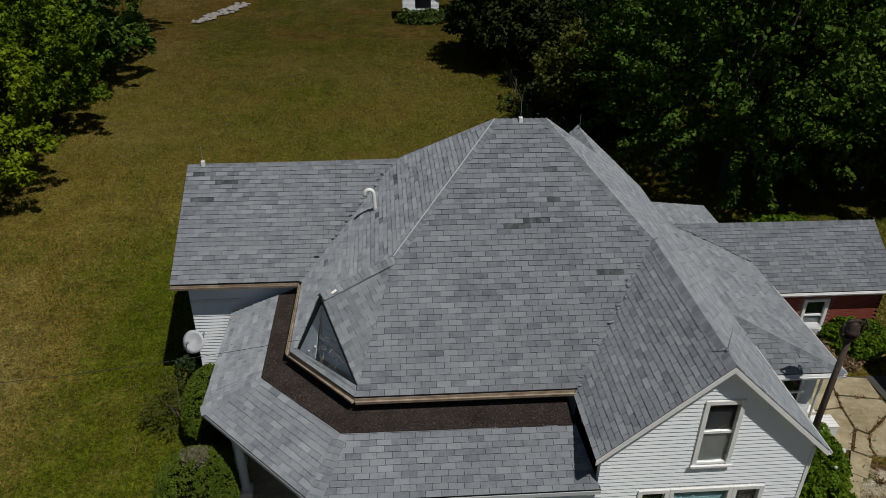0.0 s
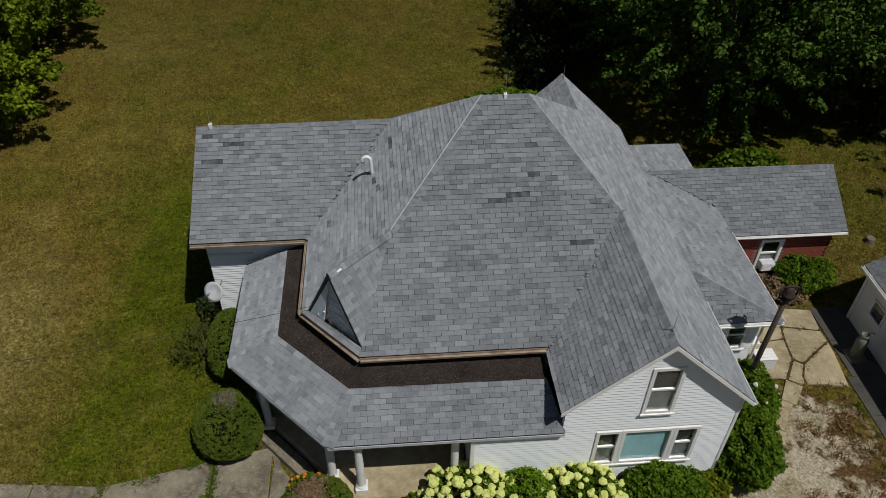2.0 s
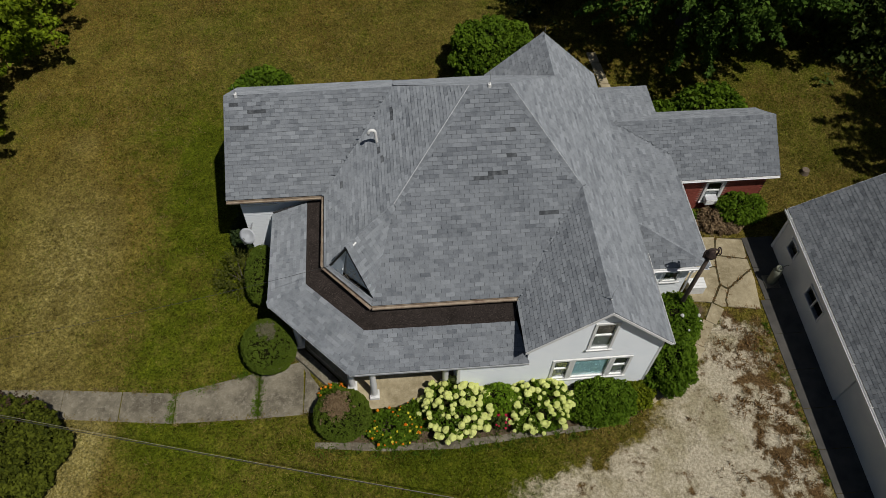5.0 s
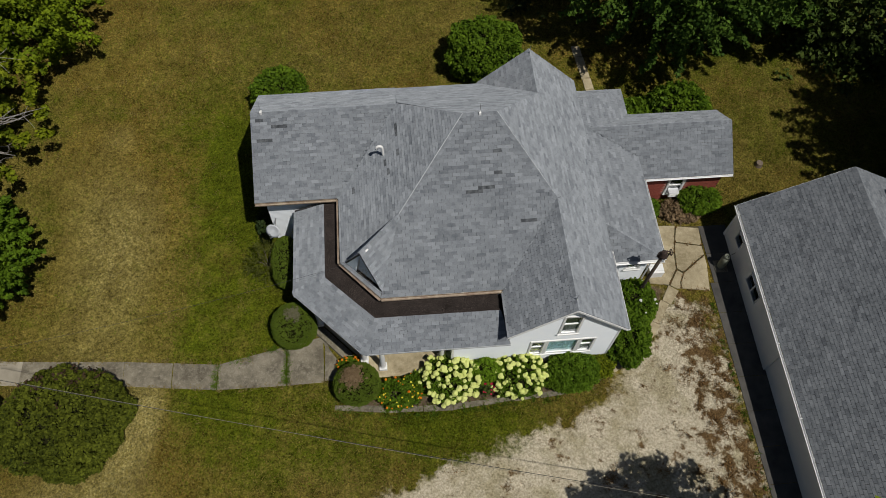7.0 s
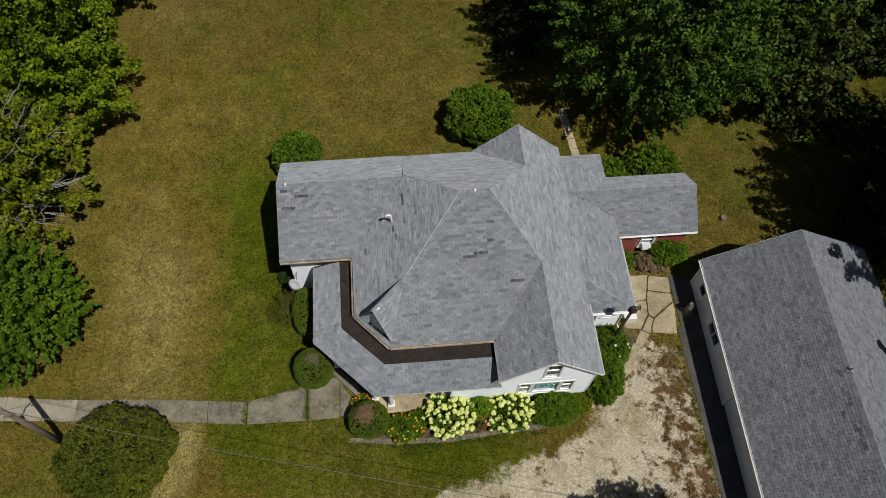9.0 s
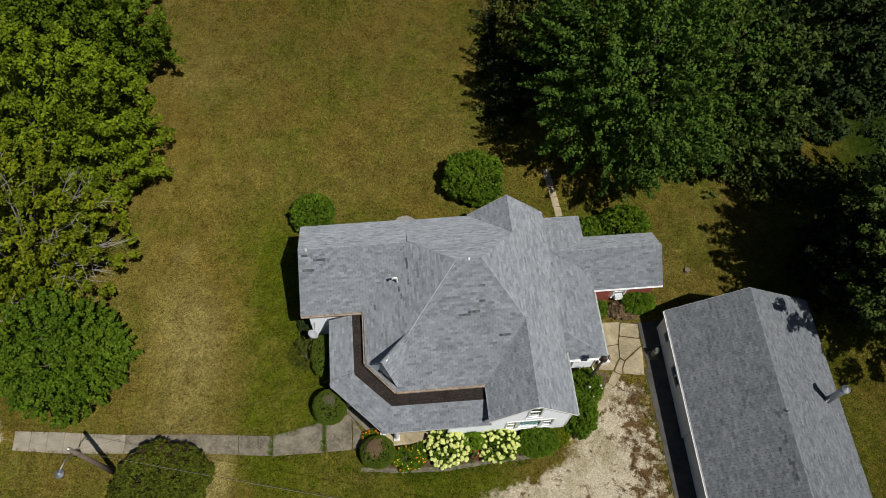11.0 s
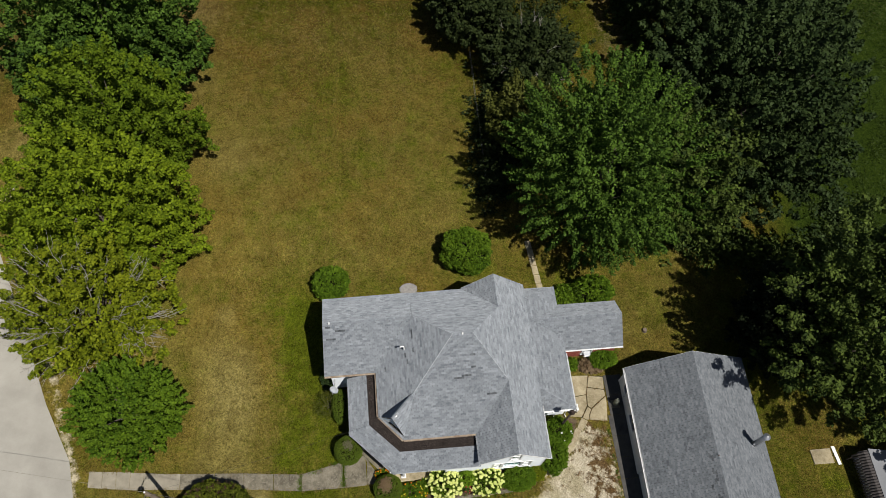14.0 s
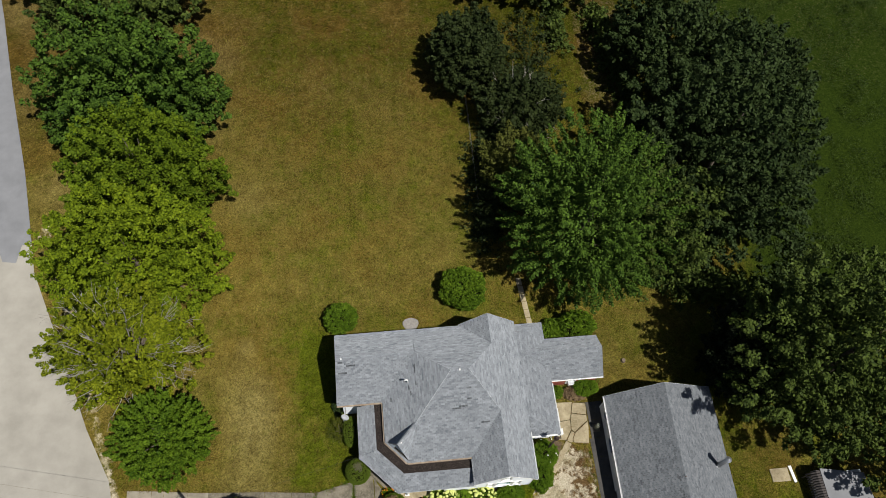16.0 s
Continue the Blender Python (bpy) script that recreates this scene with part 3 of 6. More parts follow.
part("slab", Mesh().prism([(-2.25, 12.45, GZ + 0.04), (-2.3, 10.45, GZ + 0.05), (-1.6, 10.42, GZ + 0.05), (-1.65, 11.25, GZ + 0.06), (-2.4, 12.35, GZ + 0.05)], (0, 0, -0.1)), M_CONC, walk_pave)

# cracked pad by the side door
pad = thing("pavement", 14.8, 15, GZ, "tan concrete pad broken by weedy cracks", "pavement", kind="structure")
part("bedding", Mesh().prism([(x, y, GZ + 0.018) for x, y in ((13.1, 14.1), (13.95, 13.78), (15.72, 13.42), (15.98, 15.0), (16.08, 16.9), (13.1, 17.05))], (0, 0, -0.1)), M_BED, pad)
z = GZ + 0.03
for pts in ([(13.02, 14.0), (13.88, 13.86), (14.42, 14.66), (14.52, 15.5), (13.02, 15.35)], [(13.02, 15.41), (14.53, 15.56), (14.67, 16.08), (14.93, 17.0), (13.05, 17.1)],
            [(14.6, 15.52), (14.5, 14.68), (14.74, 14.47), (15.55, 15.06), (15.98, 15.34), (15.97, 15.78), (14.72, 16.05)], [(14.74, 16.12), (15.98, 15.84), (16.08, 16.78), (15.0, 16.96)],
            [(14.78, 14.4), (14.5, 13.9), (14.5, 13.62), (15.76, 13.42), (15.97, 14.8), (15.98, 15.26), (15.6, 15.0)], [(13.96, 13.82), (14.24, 13.64), (14.44, 13.64), (14.44, 13.92), (14.7, 14.38), (14.47, 14.58)]):
    part("slab", Mesh().prism([(x, y, z + 0.008 * random.random()) for x, y in pts], (0, 0, -0.1)), M_CONC_L, pad)
strip = thing("pavement", 16.3, 6, GZ, "dark paved strip along the garage wall", "pavement", kind="structure")
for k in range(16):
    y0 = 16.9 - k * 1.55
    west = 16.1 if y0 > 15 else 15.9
    part("slab", Mesh().prism([(west, y0 - 1.53, GZ + 0.012), (17.45 - 0.02 * k, y0 - 1.53, GZ + 0.012), (17.45 - 0.02 * k, y0, GZ + 0.012), (west, y0, GZ + 0.012)], (0, 0, -0.1)), M_STRIP, strip)
edging = thing("pavement", 12, 11.5, GZ, "narrow tan stone edging path beside the flower bed", "pavement", kind="structure")
line = [(-1.9, 9.2), (-0.6, 9.08), (0.6, 8.95), (1.9, 8.88), (3.2, 8.84), (4.5, 8.93), (5.8, 9.02), (7.0, 9.06), (8.1, 9.12), (9.0, 9.35), (9.9, 9.75), (10.8, 10.2), (11.7, 10.75), (12.35, 11.35), (12.83, 12.0), (13.54, 12.97), (14.08, 13.68)]
for (ax, ay), (bx, by) in zip(line, line[1:]):
    d = Vector((bx - ax, by - ay, 0)).normalized()
    wide = ax > 8.5
    s = Vector((-d.y, d.x, 0)) * (0.24 if wide else 0.13)
    z = GZ + (0.03 if wide else 0.004)
    a, b = Vector((ax, ay, z)) + d * 0.012, Vector((bx, by, z + random.uniform(-0.006, 0.006))) - d * 0.012
    part("slab", Mesh().prism([a - s * random.uniform(0.6, 1.2), b - s * random.uniform(0.6, 1.2), b + s * random.uniform(0.7, 1.1), a + s * random.uniform(0.7, 1.1)], (0, 0, -0.1)), M_CONC_L if wide else M_CONC, edging)
back_path = thing("pavement", 12.2, 27, GZ, "narrow pale stone path through the back lawn", "pavement", kind="structure")
for k in range(6):
    y0 = 24.3 + k * 0.8
    x0 = 12.45 - 0.07 * k
    part("slab", Mesh().prism([(x0 - 0.24, y0, GZ + 0.03), (x0 + 0.24, y0 + 0.02, GZ + 0.03), (x0 + 0.2, y0 + 0.74, GZ + 0.03), (x0 - 0.27, y0 + 0.76, GZ + 0.03)], (0, 0, -0.08)), M_CONC_L, back_path)
m = Mesh()
ring = [(1.75 + 0.72 * math.cos(a) * (1 + 0.08 * math.sin(3 * a)), 25.3 + 0.6 * math.sin(a), GZ + 0.09) for a in (2 * math.pi * k / 14 for k in range(14))]
single("stepping_stone", m.prism(ring, (0, 0, -0.15)), M_ROCK, "pale flat round stone in the back lawn", "stone", bevel=0.02)
single("concrete_slab", Mesh().prism([(30.45, 9.93, GZ + 0.05), (30.48, 8.88, GZ + 0.05), (32.0, 8.85, GZ + 0.05), (31.98, 9.93, GZ + 0.05)], (0, 0, -0.12)), M_CONC_L, "pale concrete slab in the side lawn", "slab", bevel=0.01)

# ---- house ----
house = thing("house", 3, 16, GZ, "white clapboard farmhouse with grey shingle hip roofs and a wraparound porch", "house")
EV = 3.78
kS, kW, kE, kN = 4.33 / 5.71, 4.33 / 5.28, 0.936, 0.835
RY = 20.5


def zS(y):
    return EV + kS * (y - 12.44)


def zW(x):
    return EV + kW * (x + 1.14)


def zE(x):
    return 8.11 - kE * (x - 5.51)


def zN(y):
    return 8.11 - kN * (y - 18.15)


GX = 7.8
GZ_RIDGE = zE(GX)


def zG(x):
    return GZ_RIDGE - kE * (GX - x)


RL, RR = (4.14, 18.15, 8.11), (5.51, 18.15, 8.11)
SEK = (GX, 12.44 + (GZ_RIDGE - EV) / kS, GZ_RIDGE)
NEK = (GX, 18.15 + (8.11 - GZ_RIDGE) / kN, GZ_RIDGE)
OCR = (GX - (GZ_RIDGE - EV) / kE, 12.44, EV)
OCC, OCW, OCL = (0.45, 12.44, EV), (-1.16, 14.2, EV), (-1.14, 17.35, EV)
KINK = (1.38, 15.1, zS(15.1))
APEX = (-0.24, 13.4, 5.9)
GL, GR = (-0.97, 14.1, zW(-0.97)), (0.5, 12.64, zS(12.64))
WR = (-1.14 + (zN(RY) - 0.1 - EV) / kW, RY, zN(RY) - 0.1)
WRW = (-4.63, RY - 0.06, zN(RY) - 0.16)
NE_Y = 18.15 + (8.11 - 3.86) / kN
RVX = GX - (GZ_RIDGE - zN(NE_Y)) / kE

DARK_S = [(5.37, 16.9, 0.25), (5.36, 16.31, 0.25), (4.98, 15.82, 0.25), (4.47, 15.72, 0.25), (6.74, 14.62, 0.3)]
DARK_WING = [(-4.4, 20.15, 0.3), (-3.35, 20.0, 0.3), (-4.15, 19.45, 0.25)]
DARK_W = [(1.56, 19.08, 0.06), (1.56, 19.3, 0.06), (1.53, 17.88, 0.1), (0.97, 17.92, 0.1), (1.14, 17.27, 0.06), (-0.51, 17.2, 0.06)]
zz = WRW[2]


def gable_window(parent, x, y, z0, z1, w, panes=2, depth=0.12, label="", ext=0.03):
    """A framed sash window in a wall that faces -y, with its sill, rail and panes. Outer width w, from z0 to z1."""
    t = 0.1
    fr = Mesh()
    fr.box((x - w / 2, y - 0.05, z0), (x - w / 2 + t, y + depth, z1)).box((x + w / 2 - t, y - 0.05, z0), (x + w / 2, y + depth, z1))
    fr.box((x - w / 2 + t, y - 0.05, z1 - t), (x + w / 2 - t, y + depth, z1)).box((x - w / 2 + t, y - 0.03, z0), (x + w / 2 - t, y + 0.035, z0 + 0.07))
    win = part("window", fr, M_WHITE, parent, label, bevel=0.006)
    part("sill", Mesh().box((x - w / 2 - ext, y - 0.1, z0 - 0.035), (x + w / 2 + ext, y - 0.052, z0 + 0.015)), M_WHITE, win)
    if panes == 2:
        zm = (z0 + z1) / 2
        part("sash_rail", Mesh().box((x - w / 2 + t, y - 0.0, zm - 0.03), (x + w / 2 - t, y + 0.06, zm + 0.03)), M_WHITE, win)
        spans = [(z0 + 0.07, zm - 0.03, 0.01), (zm + 0.03, z1 - t, 0.03)]
    else:
        spans = [(z0 + 0.07, z1 - t, 0.02)]
    for a, b, o in spans:
        pane = part("pane", Mesh().box((x - w / 2 + t + 0.002, y + o, a + 0.002), (x + w / 2 - t - 0.002, y + o + 0.008, b - 0.002)), M_GLASS, win)
        pane.visible_shadow = False
    if panes == 2:
        part("insect_screen", Mesh().box((x - w / 2 + t, y + 0.062, zm), (x + w / 2 - t, y + 0.066, z1 - t)), M_SCREEN, win)
        part("curtain", Mesh().box((x - w / 2 + t, y + 0.045, z0 + 0.07), (x + w / 2 - t, y + 0.049, zm - 0.03)), M_SCREEN_L, win)
    return win


def wall_panel(parent, p0, p1, z0, top, holes=(), thick=0.14, boards=True, material=M_SIDING, lap=0.105, loose=False):
    """A wall from p0 to p1 (seen from outside, left to right) up to the line top [(s, z), ...], with openings (s0, s1, z0, z1),
    clad with lapped boards."""
    a, b = Vector((*p0, 0)), Vector((*p1, 0))
    d = (b - a).normalized()
    out = Vector((d.y, -d.x, 0))
    length = (b - a).length

    def ztop(s):
        for (sa, za), (sb, zb) in zip(top, top[1:]):
            if sa <= s <= sb + 1e-6:
                return za + (zb - za) * (s - sa) / max(sb - sa, 1e-6)
        return top[-1][1]

    def at(s, z, o=0.0):
        return a + d * s + Vector((0, 0, z)) + out * o

    core = Mesh()
    marks = sorted({0.0, length, *[s for s, _ in top], *[s for h in holes for s in h[:2]]})
    levels = sorted({z0, *[z for h in holes for z in h[2:]]}) + [1e3]
    spots, index, cells, rims = [], {}, [], set()

    def corner(s, z):
        key = (round(s, 4), round(min(z, ztop(s)), 4))
        if key not in index:
            index[key] = len(spots)
            spots.append(key)
        return index[key]

    for s0, s1 in zip(marks, marks[1:]):
        for za, zb in zip(levels, levels[1:]):
            if any(h[0] - 1e-4 < s0 and s1 < h[1] + 1e-4 and h[2] - 1e-4 < za and zb < h[3] + 1e-4 for h in holes):
                continue
            ring = list(dict.fromkeys((corner(s0, za), corner(s1, za), corner(s1, zb), corner(s0, zb))))
            if len(ring) > 2:
                cells.append(ring)
                rims.update((ring[k - 1], ring[k]) for k in range(len(ring)))
    half = len(spots)
    sides = [[q, p, half + p, half + q] for p, q in rims if (q, p) not in rims]
    core.add([at(s, z) for s, z in spots] + [at(s, z, -thick) for s, z in spots], cells + [[half + k for k in reversed(c)] for c in cells] + sides)
    wall = part("wall", core, M_WHITE, parent)
    if not boards:
        return wall
    poly = [(0, z0), (length, z0)] + [(s, z) for s, z in reversed(top)]
    joined = Mesh()
    for k in range(int((max(z for _, z in top) - z0) / lap) + 1):
        za, zb = z0 + k * lap, z0 + (k + 1) * lap
        edges = sorted({0.0, length, *[s for h in holes if h[2] < zb - 0.01 and h[3] > za + 0.01 for s in h[:2]]})
        for s0, s1 in zip(edges, edges[1:]):
            if any(h[0] <= (s0 + s1) / 2 <= h[1] and h[2] < zb - 0.01 and h[3] > za + 0.01 for h in holes):
                continue
            c = clipped(poly, s0, s1, za, zb)
            if not c:
                continue
            m = Mesh() if loose else joined
            m.prism([at(s, z, 0.004 + 0.019 * (1 - (z - za) / lap)) for s, z in c], -out * 0.03)
            if loose:
                part("siding_board", m, material, wall)
    if not loose:
        part("siding", joined, material, wall)
    return wall


# walls below the roofs
Z0 = GZ - 0.05
FY = 10.58
wall_panel(house, (5.55, FY), (10.1, FY), Z0, [(0, zG(5.55) - 0.12), (GX - 5.55, GZ_RIDGE - 0.12), (4.55, zE(10.1) - 0.12)],
           [(0.92, 1.62, 1.03, 2.5), (1.62, 3.02, 1.03, 2.5), (3.02, 3.72, 1.03, 2.5), (1.94, 2.78, 3.2, 4.95)], loose=True)
wall_panel(house, (3.25, FY), (5.55, FY), Z0, [(0, 2.68), (2.3, 2.68)], loose=True)
wall_panel(house, (3.25, 12.85), (3.25, FY), Z0, [(0, 2.68), (2.23, 2.68)])
wall_panel(house, (10.1, FY), (10.1, 23.0), Z0, [(0, zE(10.1) - 0.12), (12.38, zE(10.1) - 0.12)])
wall_panel(house, (10.1, 23.0), (RVX + 0.2, 23.0), Z0, [(0, zE(10.1) - 0.12), (10.1 - GX, GZ_RIDGE - 0.12), (9.9 - RVX, 3.75)], [(1.9, 2.7, 3.2, 4.6)])
wall_panel(house, (RVX + 0.2, 23.0), (-4.42, 23.0), Z0, [(0, 3.85), (RVX + 4.62, 3.85)])
wall_panel(house, (-4.42, 23.0), (-4.42, 17.72), Z0, [(0, 3.85), (23.0 - RY, zz - 0.12), (5.28, 3.85)], [(1.0, 1.8, 0.9, 2.4), (3.4, 4.2, 0.9, 2.4)])
wall_panel(house, (-4.42, 17.72), (-0.75, 17.72), Z0, [(0, 3.85), (3.67, 3.85)])
wall_panel(house, (-0.75, 17.72), (-0.75, 14.5), Z0, [(0, 3.75), (3.22, 3.75)])
wall_panel(house, (-0.75, 14.5), (0.76, 12.85), Z0, [(0, 3.75), (2.236, 3.75)], [(0.7, 1.55, 0.95, 2.5)])
wall_panel(house, (0.76, 12.85), (5.6, 12.85), Z0, [(0, 3.75), (4.84, 3.75)], [(1.1, 1.95, 0.4, 2.45), (2.7, 3.6, 0.95, 2.5)])
for x0, x1, lb in ((6.47, 7.17, ""), (7.17, 8.57, "wide picture window with a pale blue-green blind"), (8.57, 9.27, "")):
    w = gable_window(house, (x0 + x1) / 2, FY, 1.03, 2.5, x1 - x0 - 0.004, 1 if lb else 2, label=lb, ext=-0.002)
gable_window(house, 7.91, FY, 3.2, 4.95, 0.836, 2, label="tall white sash window in the front gable")
part("blind", Mesh().box((7.27, FY + 0.05, 1.1), (8.47, FY + 0.06, 2.4)), M_BLIND, house, "pale blue-green window blind")
gable_window(house, 4.01 - 0.05, 12.85, 0.95, 2.5, 0.9, 2)
dm = Mesh().box((1.87, 12.8, 0.4), (2.7, 12.9, 2.45))
dr = part("front_door", dm, M_DARKWOOD, house, "dark wooden front door under the porch")
for zc in (0.6, 1.25):
    part("door_panel", Mesh().box((1.98, 12.785, zc), (2.59, 12.797, zc + 0.5)), M_DARKWOOD, dr)
fl = Mesh().box((0.8, 13.0, 0.25), (9.95, 22.85, 0.38)).box((-0.6, 14.7, 0.25), (0.8, 22.85, 0.38)).box((-4.25, 17.9, 0.25), (-0.6, 22.85, 0.38)).box((3.42, 10.78, 0.25), (9.95, 13.0, 0.38))
part("inside_floor", fl, M_INSIDE, house)

# rake boards, fascia, soffits
def board(a, b, down=0.12, thick=0.03, out=(0, -1, 0), material=M_WHITE, name="rake_board"):
    a, b, o = Vector(a), Vector(b), Vector(out).normalized()
    z = Vector((0, 0, -down))
    return part(name, Mesh().prism([a, a + z, b + z, b], o * thick), material, house)


YF, YB = 10.36, 23.36
board((5.36, YF + 0.002, zG(5.36) - 0.02), (GX, YF + 0.002, GZ_RIDGE - 0.02))
board((GX, YF + 0.002, GZ_RIDGE - 0.02), (10.28, YF + 0.002, zE(10.28) - 0.02))
board((RVX, YB - 0.002, zG(RVX) - 0.02), (GX, YB - 0.002, GZ_RIDGE - 0.02), out=(0, 1, 0))
board((GX, YB - 0.002, GZ_RIDGE - 0.02), (10.28, YB - 0.002, zE(10.28) - 0.02), out=(0, 1, 0))
board((-4.768, 17.35, EV - 0.05), (WRW[0] + 0.012, WRW[1], zz - 0.05), 0.14, 0.014, (-1, 0, 0), M_DISH)
board((WRW[0] + 0.012, WRW[1], zz - 0.05), (-4.768, NE_Y, 3.81), 0.14, 0.014, (-1, 0, 0), M_DISH)
for pts in ([(5.36, YF + 0.04), (10.2, YF + 0.04), (10.2, FY), (5.36, FY)],):
    for xa, xb in ((5.5, GX), (GX, 10.2)):
        za = zG(xa) if xa < GX else GZ_RIDGE
        zb = GZ_RIDGE if xa < GX else zE(xb)
        part("soffit", Mesh().prism([(xa, YF + 0.05, za - 0.12), (xb, YF + 0.05, zb - 0.12), (xb, FY - 0.03, zb - 0.12), (xa, FY - 0.03, za - 0.12)], (0, 0, -0.015)), M_WHITE, house)
for x0, y0, x1, y1 in ((-4.76, 17.37, -1.16, 17.7), (-1.12, 14.4, -0.78, 17.7), (0.6, 12.46, 5.4, 12.82)):
    part("soffit", Mesh().box((x0, y0, EV - 0.14), (x1, y1, EV - 0.12)), M_WHITE, house)
part("corner_board", Mesh().box((10.06, FY - 0.035, Z0), (10.14, FY + 0.08, 3.55)), M_WHITE, house)
part("corner_board", Mesh().box((3.2, FY - 0.035, Z0), (3.3, FY + 0.08, 2.66)), M_WHITE, house)


def gutter(a, b, out, material=M_GUTTER, r=0.06, drop=0.05):
    """A half-round trough hung along an eave."""
    a, b, o = Vector(a), Vector(b), Vector(out).normalized()
    prof = [(-0.01, 0.0), (0.0, -r * 1.1), (r, -r * 1.45), (2 * r, -r * 1.1), (2 * r + 0.012, 0.005), (2 * r - 0.004, 0.005), (2 * r - 0.012, -r), (r, -r * 1.3), (0.012, -r), (0.006, 0.0)]
    m = Mesh()
    ra = [a + o * x + Vector((0, 0, z - drop)) for x, z in prof]
    rb = [b + o * x + Vector((0, 0, z - drop)) for x, z in prof]
    k = len(prof)
    m.add(ra + rb, [[i, (i + 1) % k, k + (i + 1) % k, k + i] for i in range(k)] + [list(range(k - 1, -1, -1)), list(range(k, 2 * k))])
    return part("gutter", m, material, house)


gutter(OCC, OCR, (0, -1, 0))
gutter(OCW, OCC, (-1.91, -1.73, 0))
gutter(OCL, OCW, (-1, 0, 0))
gutter((-4.78, 17.35, EV), (-1.28, 17.35, EV), (0, -1, 0))
gutter((10.3, 14.0, 3.62), (10.3, YF, 3.62), (1, 0, 0), M_GUTTER_W, 0.04)

# gablet over the cut corner: recessed face, apron and debris
fd = Vector((GR[0] - GL[0], GR[1] - GL[1], 0)).normalized()
fo = Vector((fd.y, -fd.x, 0))
back = [Vector(p) - fo * 0.14 for p in (GL, GR, APEX)]
gab = part("gablet_face", Mesh().prism([back[0], back[1], back[2]], -fo * 0.05), M_PEEL, house, "blue-grey peeling boarded gablet face")
for k in range(7):
    s0, s1 = k / 8, (k + 0.85) / 8
    pts = [back[0].lerp(back[2], s0), back[1].lerp(back[2], s0), back[1].lerp(back[2], s1), back[0].lerp(back[2], s1)]
    part("gablet_board", Mesh().prism([p + fo * (0.012 + 0.006 * (k % 2)) for p in pts], -fo * 0.01), M_PEEL, gab)
# trim board: widened, tilted and tinted to carry painted skylight
foot = [back[0].lerp(back[1], 0.02), back[0].lerp(back[1], 0.3), back[0].lerp(back[1], 0.12).lerp(back[2], 0.88), back[0].lerp(back[2], 0.93)]
part("gablet_trim", Mesh().prism([p + fo * f for p, f in zip(foot, (0.13, 0.13, 0.045, 0.04))], -fo * 0.03), M_SKYLIT, gab, "pale slanting trim board with blue skylight in its colour")
foot = [back[0].lerp(back[1], 0.25), back[0].lerp(back[1], 0.34), back[0].lerp(back[1], 0.3).lerp(back[2], 0.62), back[0].lerp(back[1], 0.16).lerp(back[2], 0.74)]
part("gablet_trim", Mesh().prism([p + fo * 0.035 for p in foot], -fo * 0.012), M_FLASH, gab)
for a, b in ((GL, APEX), (GR, APEX)):
    a, b = Vector(a), Vector(b)
    part("gablet_rake", Mesh().prism([a - Vector((0, 0, 0.02)), b - Vector((0, 0, 0.02)), b - Vector((0, 0, 0.14)), a - Vector((0, 0, 0.05))], -fo * 0.12), M_GARWALL, gab, "pale weathered rake board")
wires = Mesh()
rg = random.Random(4)
for k in range(9):
    p = back[0].lerp(back[1], rg.uniform(0.3, 0.8)).lerp(back[2], rg.uniform(0.1, 0.5)) + fo * 0.06
    pts = [p]
    for j in range(5):
        p = p + Vector((rg.uniform(-0.12, 0.12), rg.uniform(-0.12, 0.12), rg.uniform(-0.12, 0.08))) + fo * 0.03
        pts.append(p)
    wires.tube(pts, 0.005, 5)
tagged(part("wiring", wires, M_CABLE, gab), kind="stuff")
for k in range(2):
    c = back[0].lerp(back[1], 0.2 + 0.12 * k) + fo * 0.12 + Vector((0, 0, 0.1 + 0.25 * k))
    part("insulator", Mesh().turned([(0.0, 0), (0.02, 0.01), (0.026, 0.03), (0.018, 0.05), (0.0, 0.055)], 10, Matrix.Translation(c)), M_PVC, gab, smooth=True)

# porch
PZ, PI = 2.72, 3.33
PO = [(-3.25, 17.4), (-3.26, 13.38), (-0.42, 10.47), (5.6, 10.45)]
PN = [(-1.83, 17.4), (-1.82, 13.77), (0.14, 11.79), (5.3, 11.76)]
part("flat_roof", Mesh().prism([(x, y, PI + 0.01) for x, y in PN] + [(5.3, 12.8, PI + 0.08), (0.78, 12.8, PI + 0.08), (-0.78, 14.48, PI + 0.08), (-0.78, 17.4, PI + 0.08)], (0, 0, -0.08)), M_ROLL, house, "flat strip of brown granular roll roofing")
part("roof_edge_lap", Mesh().tube([(*PN[0], PI + 0.012), (*PN[1], PI + 0.016), (*PN[2], PI + 0.016), (*PN[3], PI + 0.012)], 0.028, 6), M_ROLL, house)
part("porch_ceiling", Mesh().prism([(x + 0.0, y, PZ - 0.1) for x, y in PO] + [(5.3, 12.84, PZ - 0.1), (0.76, 12.84, PZ - 0.1), (-0.76, 14.5, PZ - 0.1), (-0.76, 17.4, PZ - 0.1)], (0, 0, -0.03)), M_PORCHCEIL, house)
for a, b, o in ((PO[0], PO[1], (-1, 0, 0)), (PO[1], PO[2], (-0.737, -0.676, 0)), (PO[2], PO[3], (0, -1, 0))):
    board((*a, PZ - 0.035), (*b, PZ - 0.035), 0.09, 0.02, o, M_DISH, "porch_fascia")
    d = (Vector(b) - Vector(a)).normalized()
    q = [Vector((*p, 0)) - Vector(o) * 0.3 for p in (a, b)]
    part("porch_beam", Mesh().prism([q[0] + Vector((0, 0, PZ - 0.14)), q[1] + Vector((0, 0, PZ - 0.14)), q[1] + Vector((0, 0, PZ - 0.38)), q[0] + Vector((0, 0, PZ - 0.38))], -Vector(o) * 0.16), M_WHITE, house)
FZ = 0.34
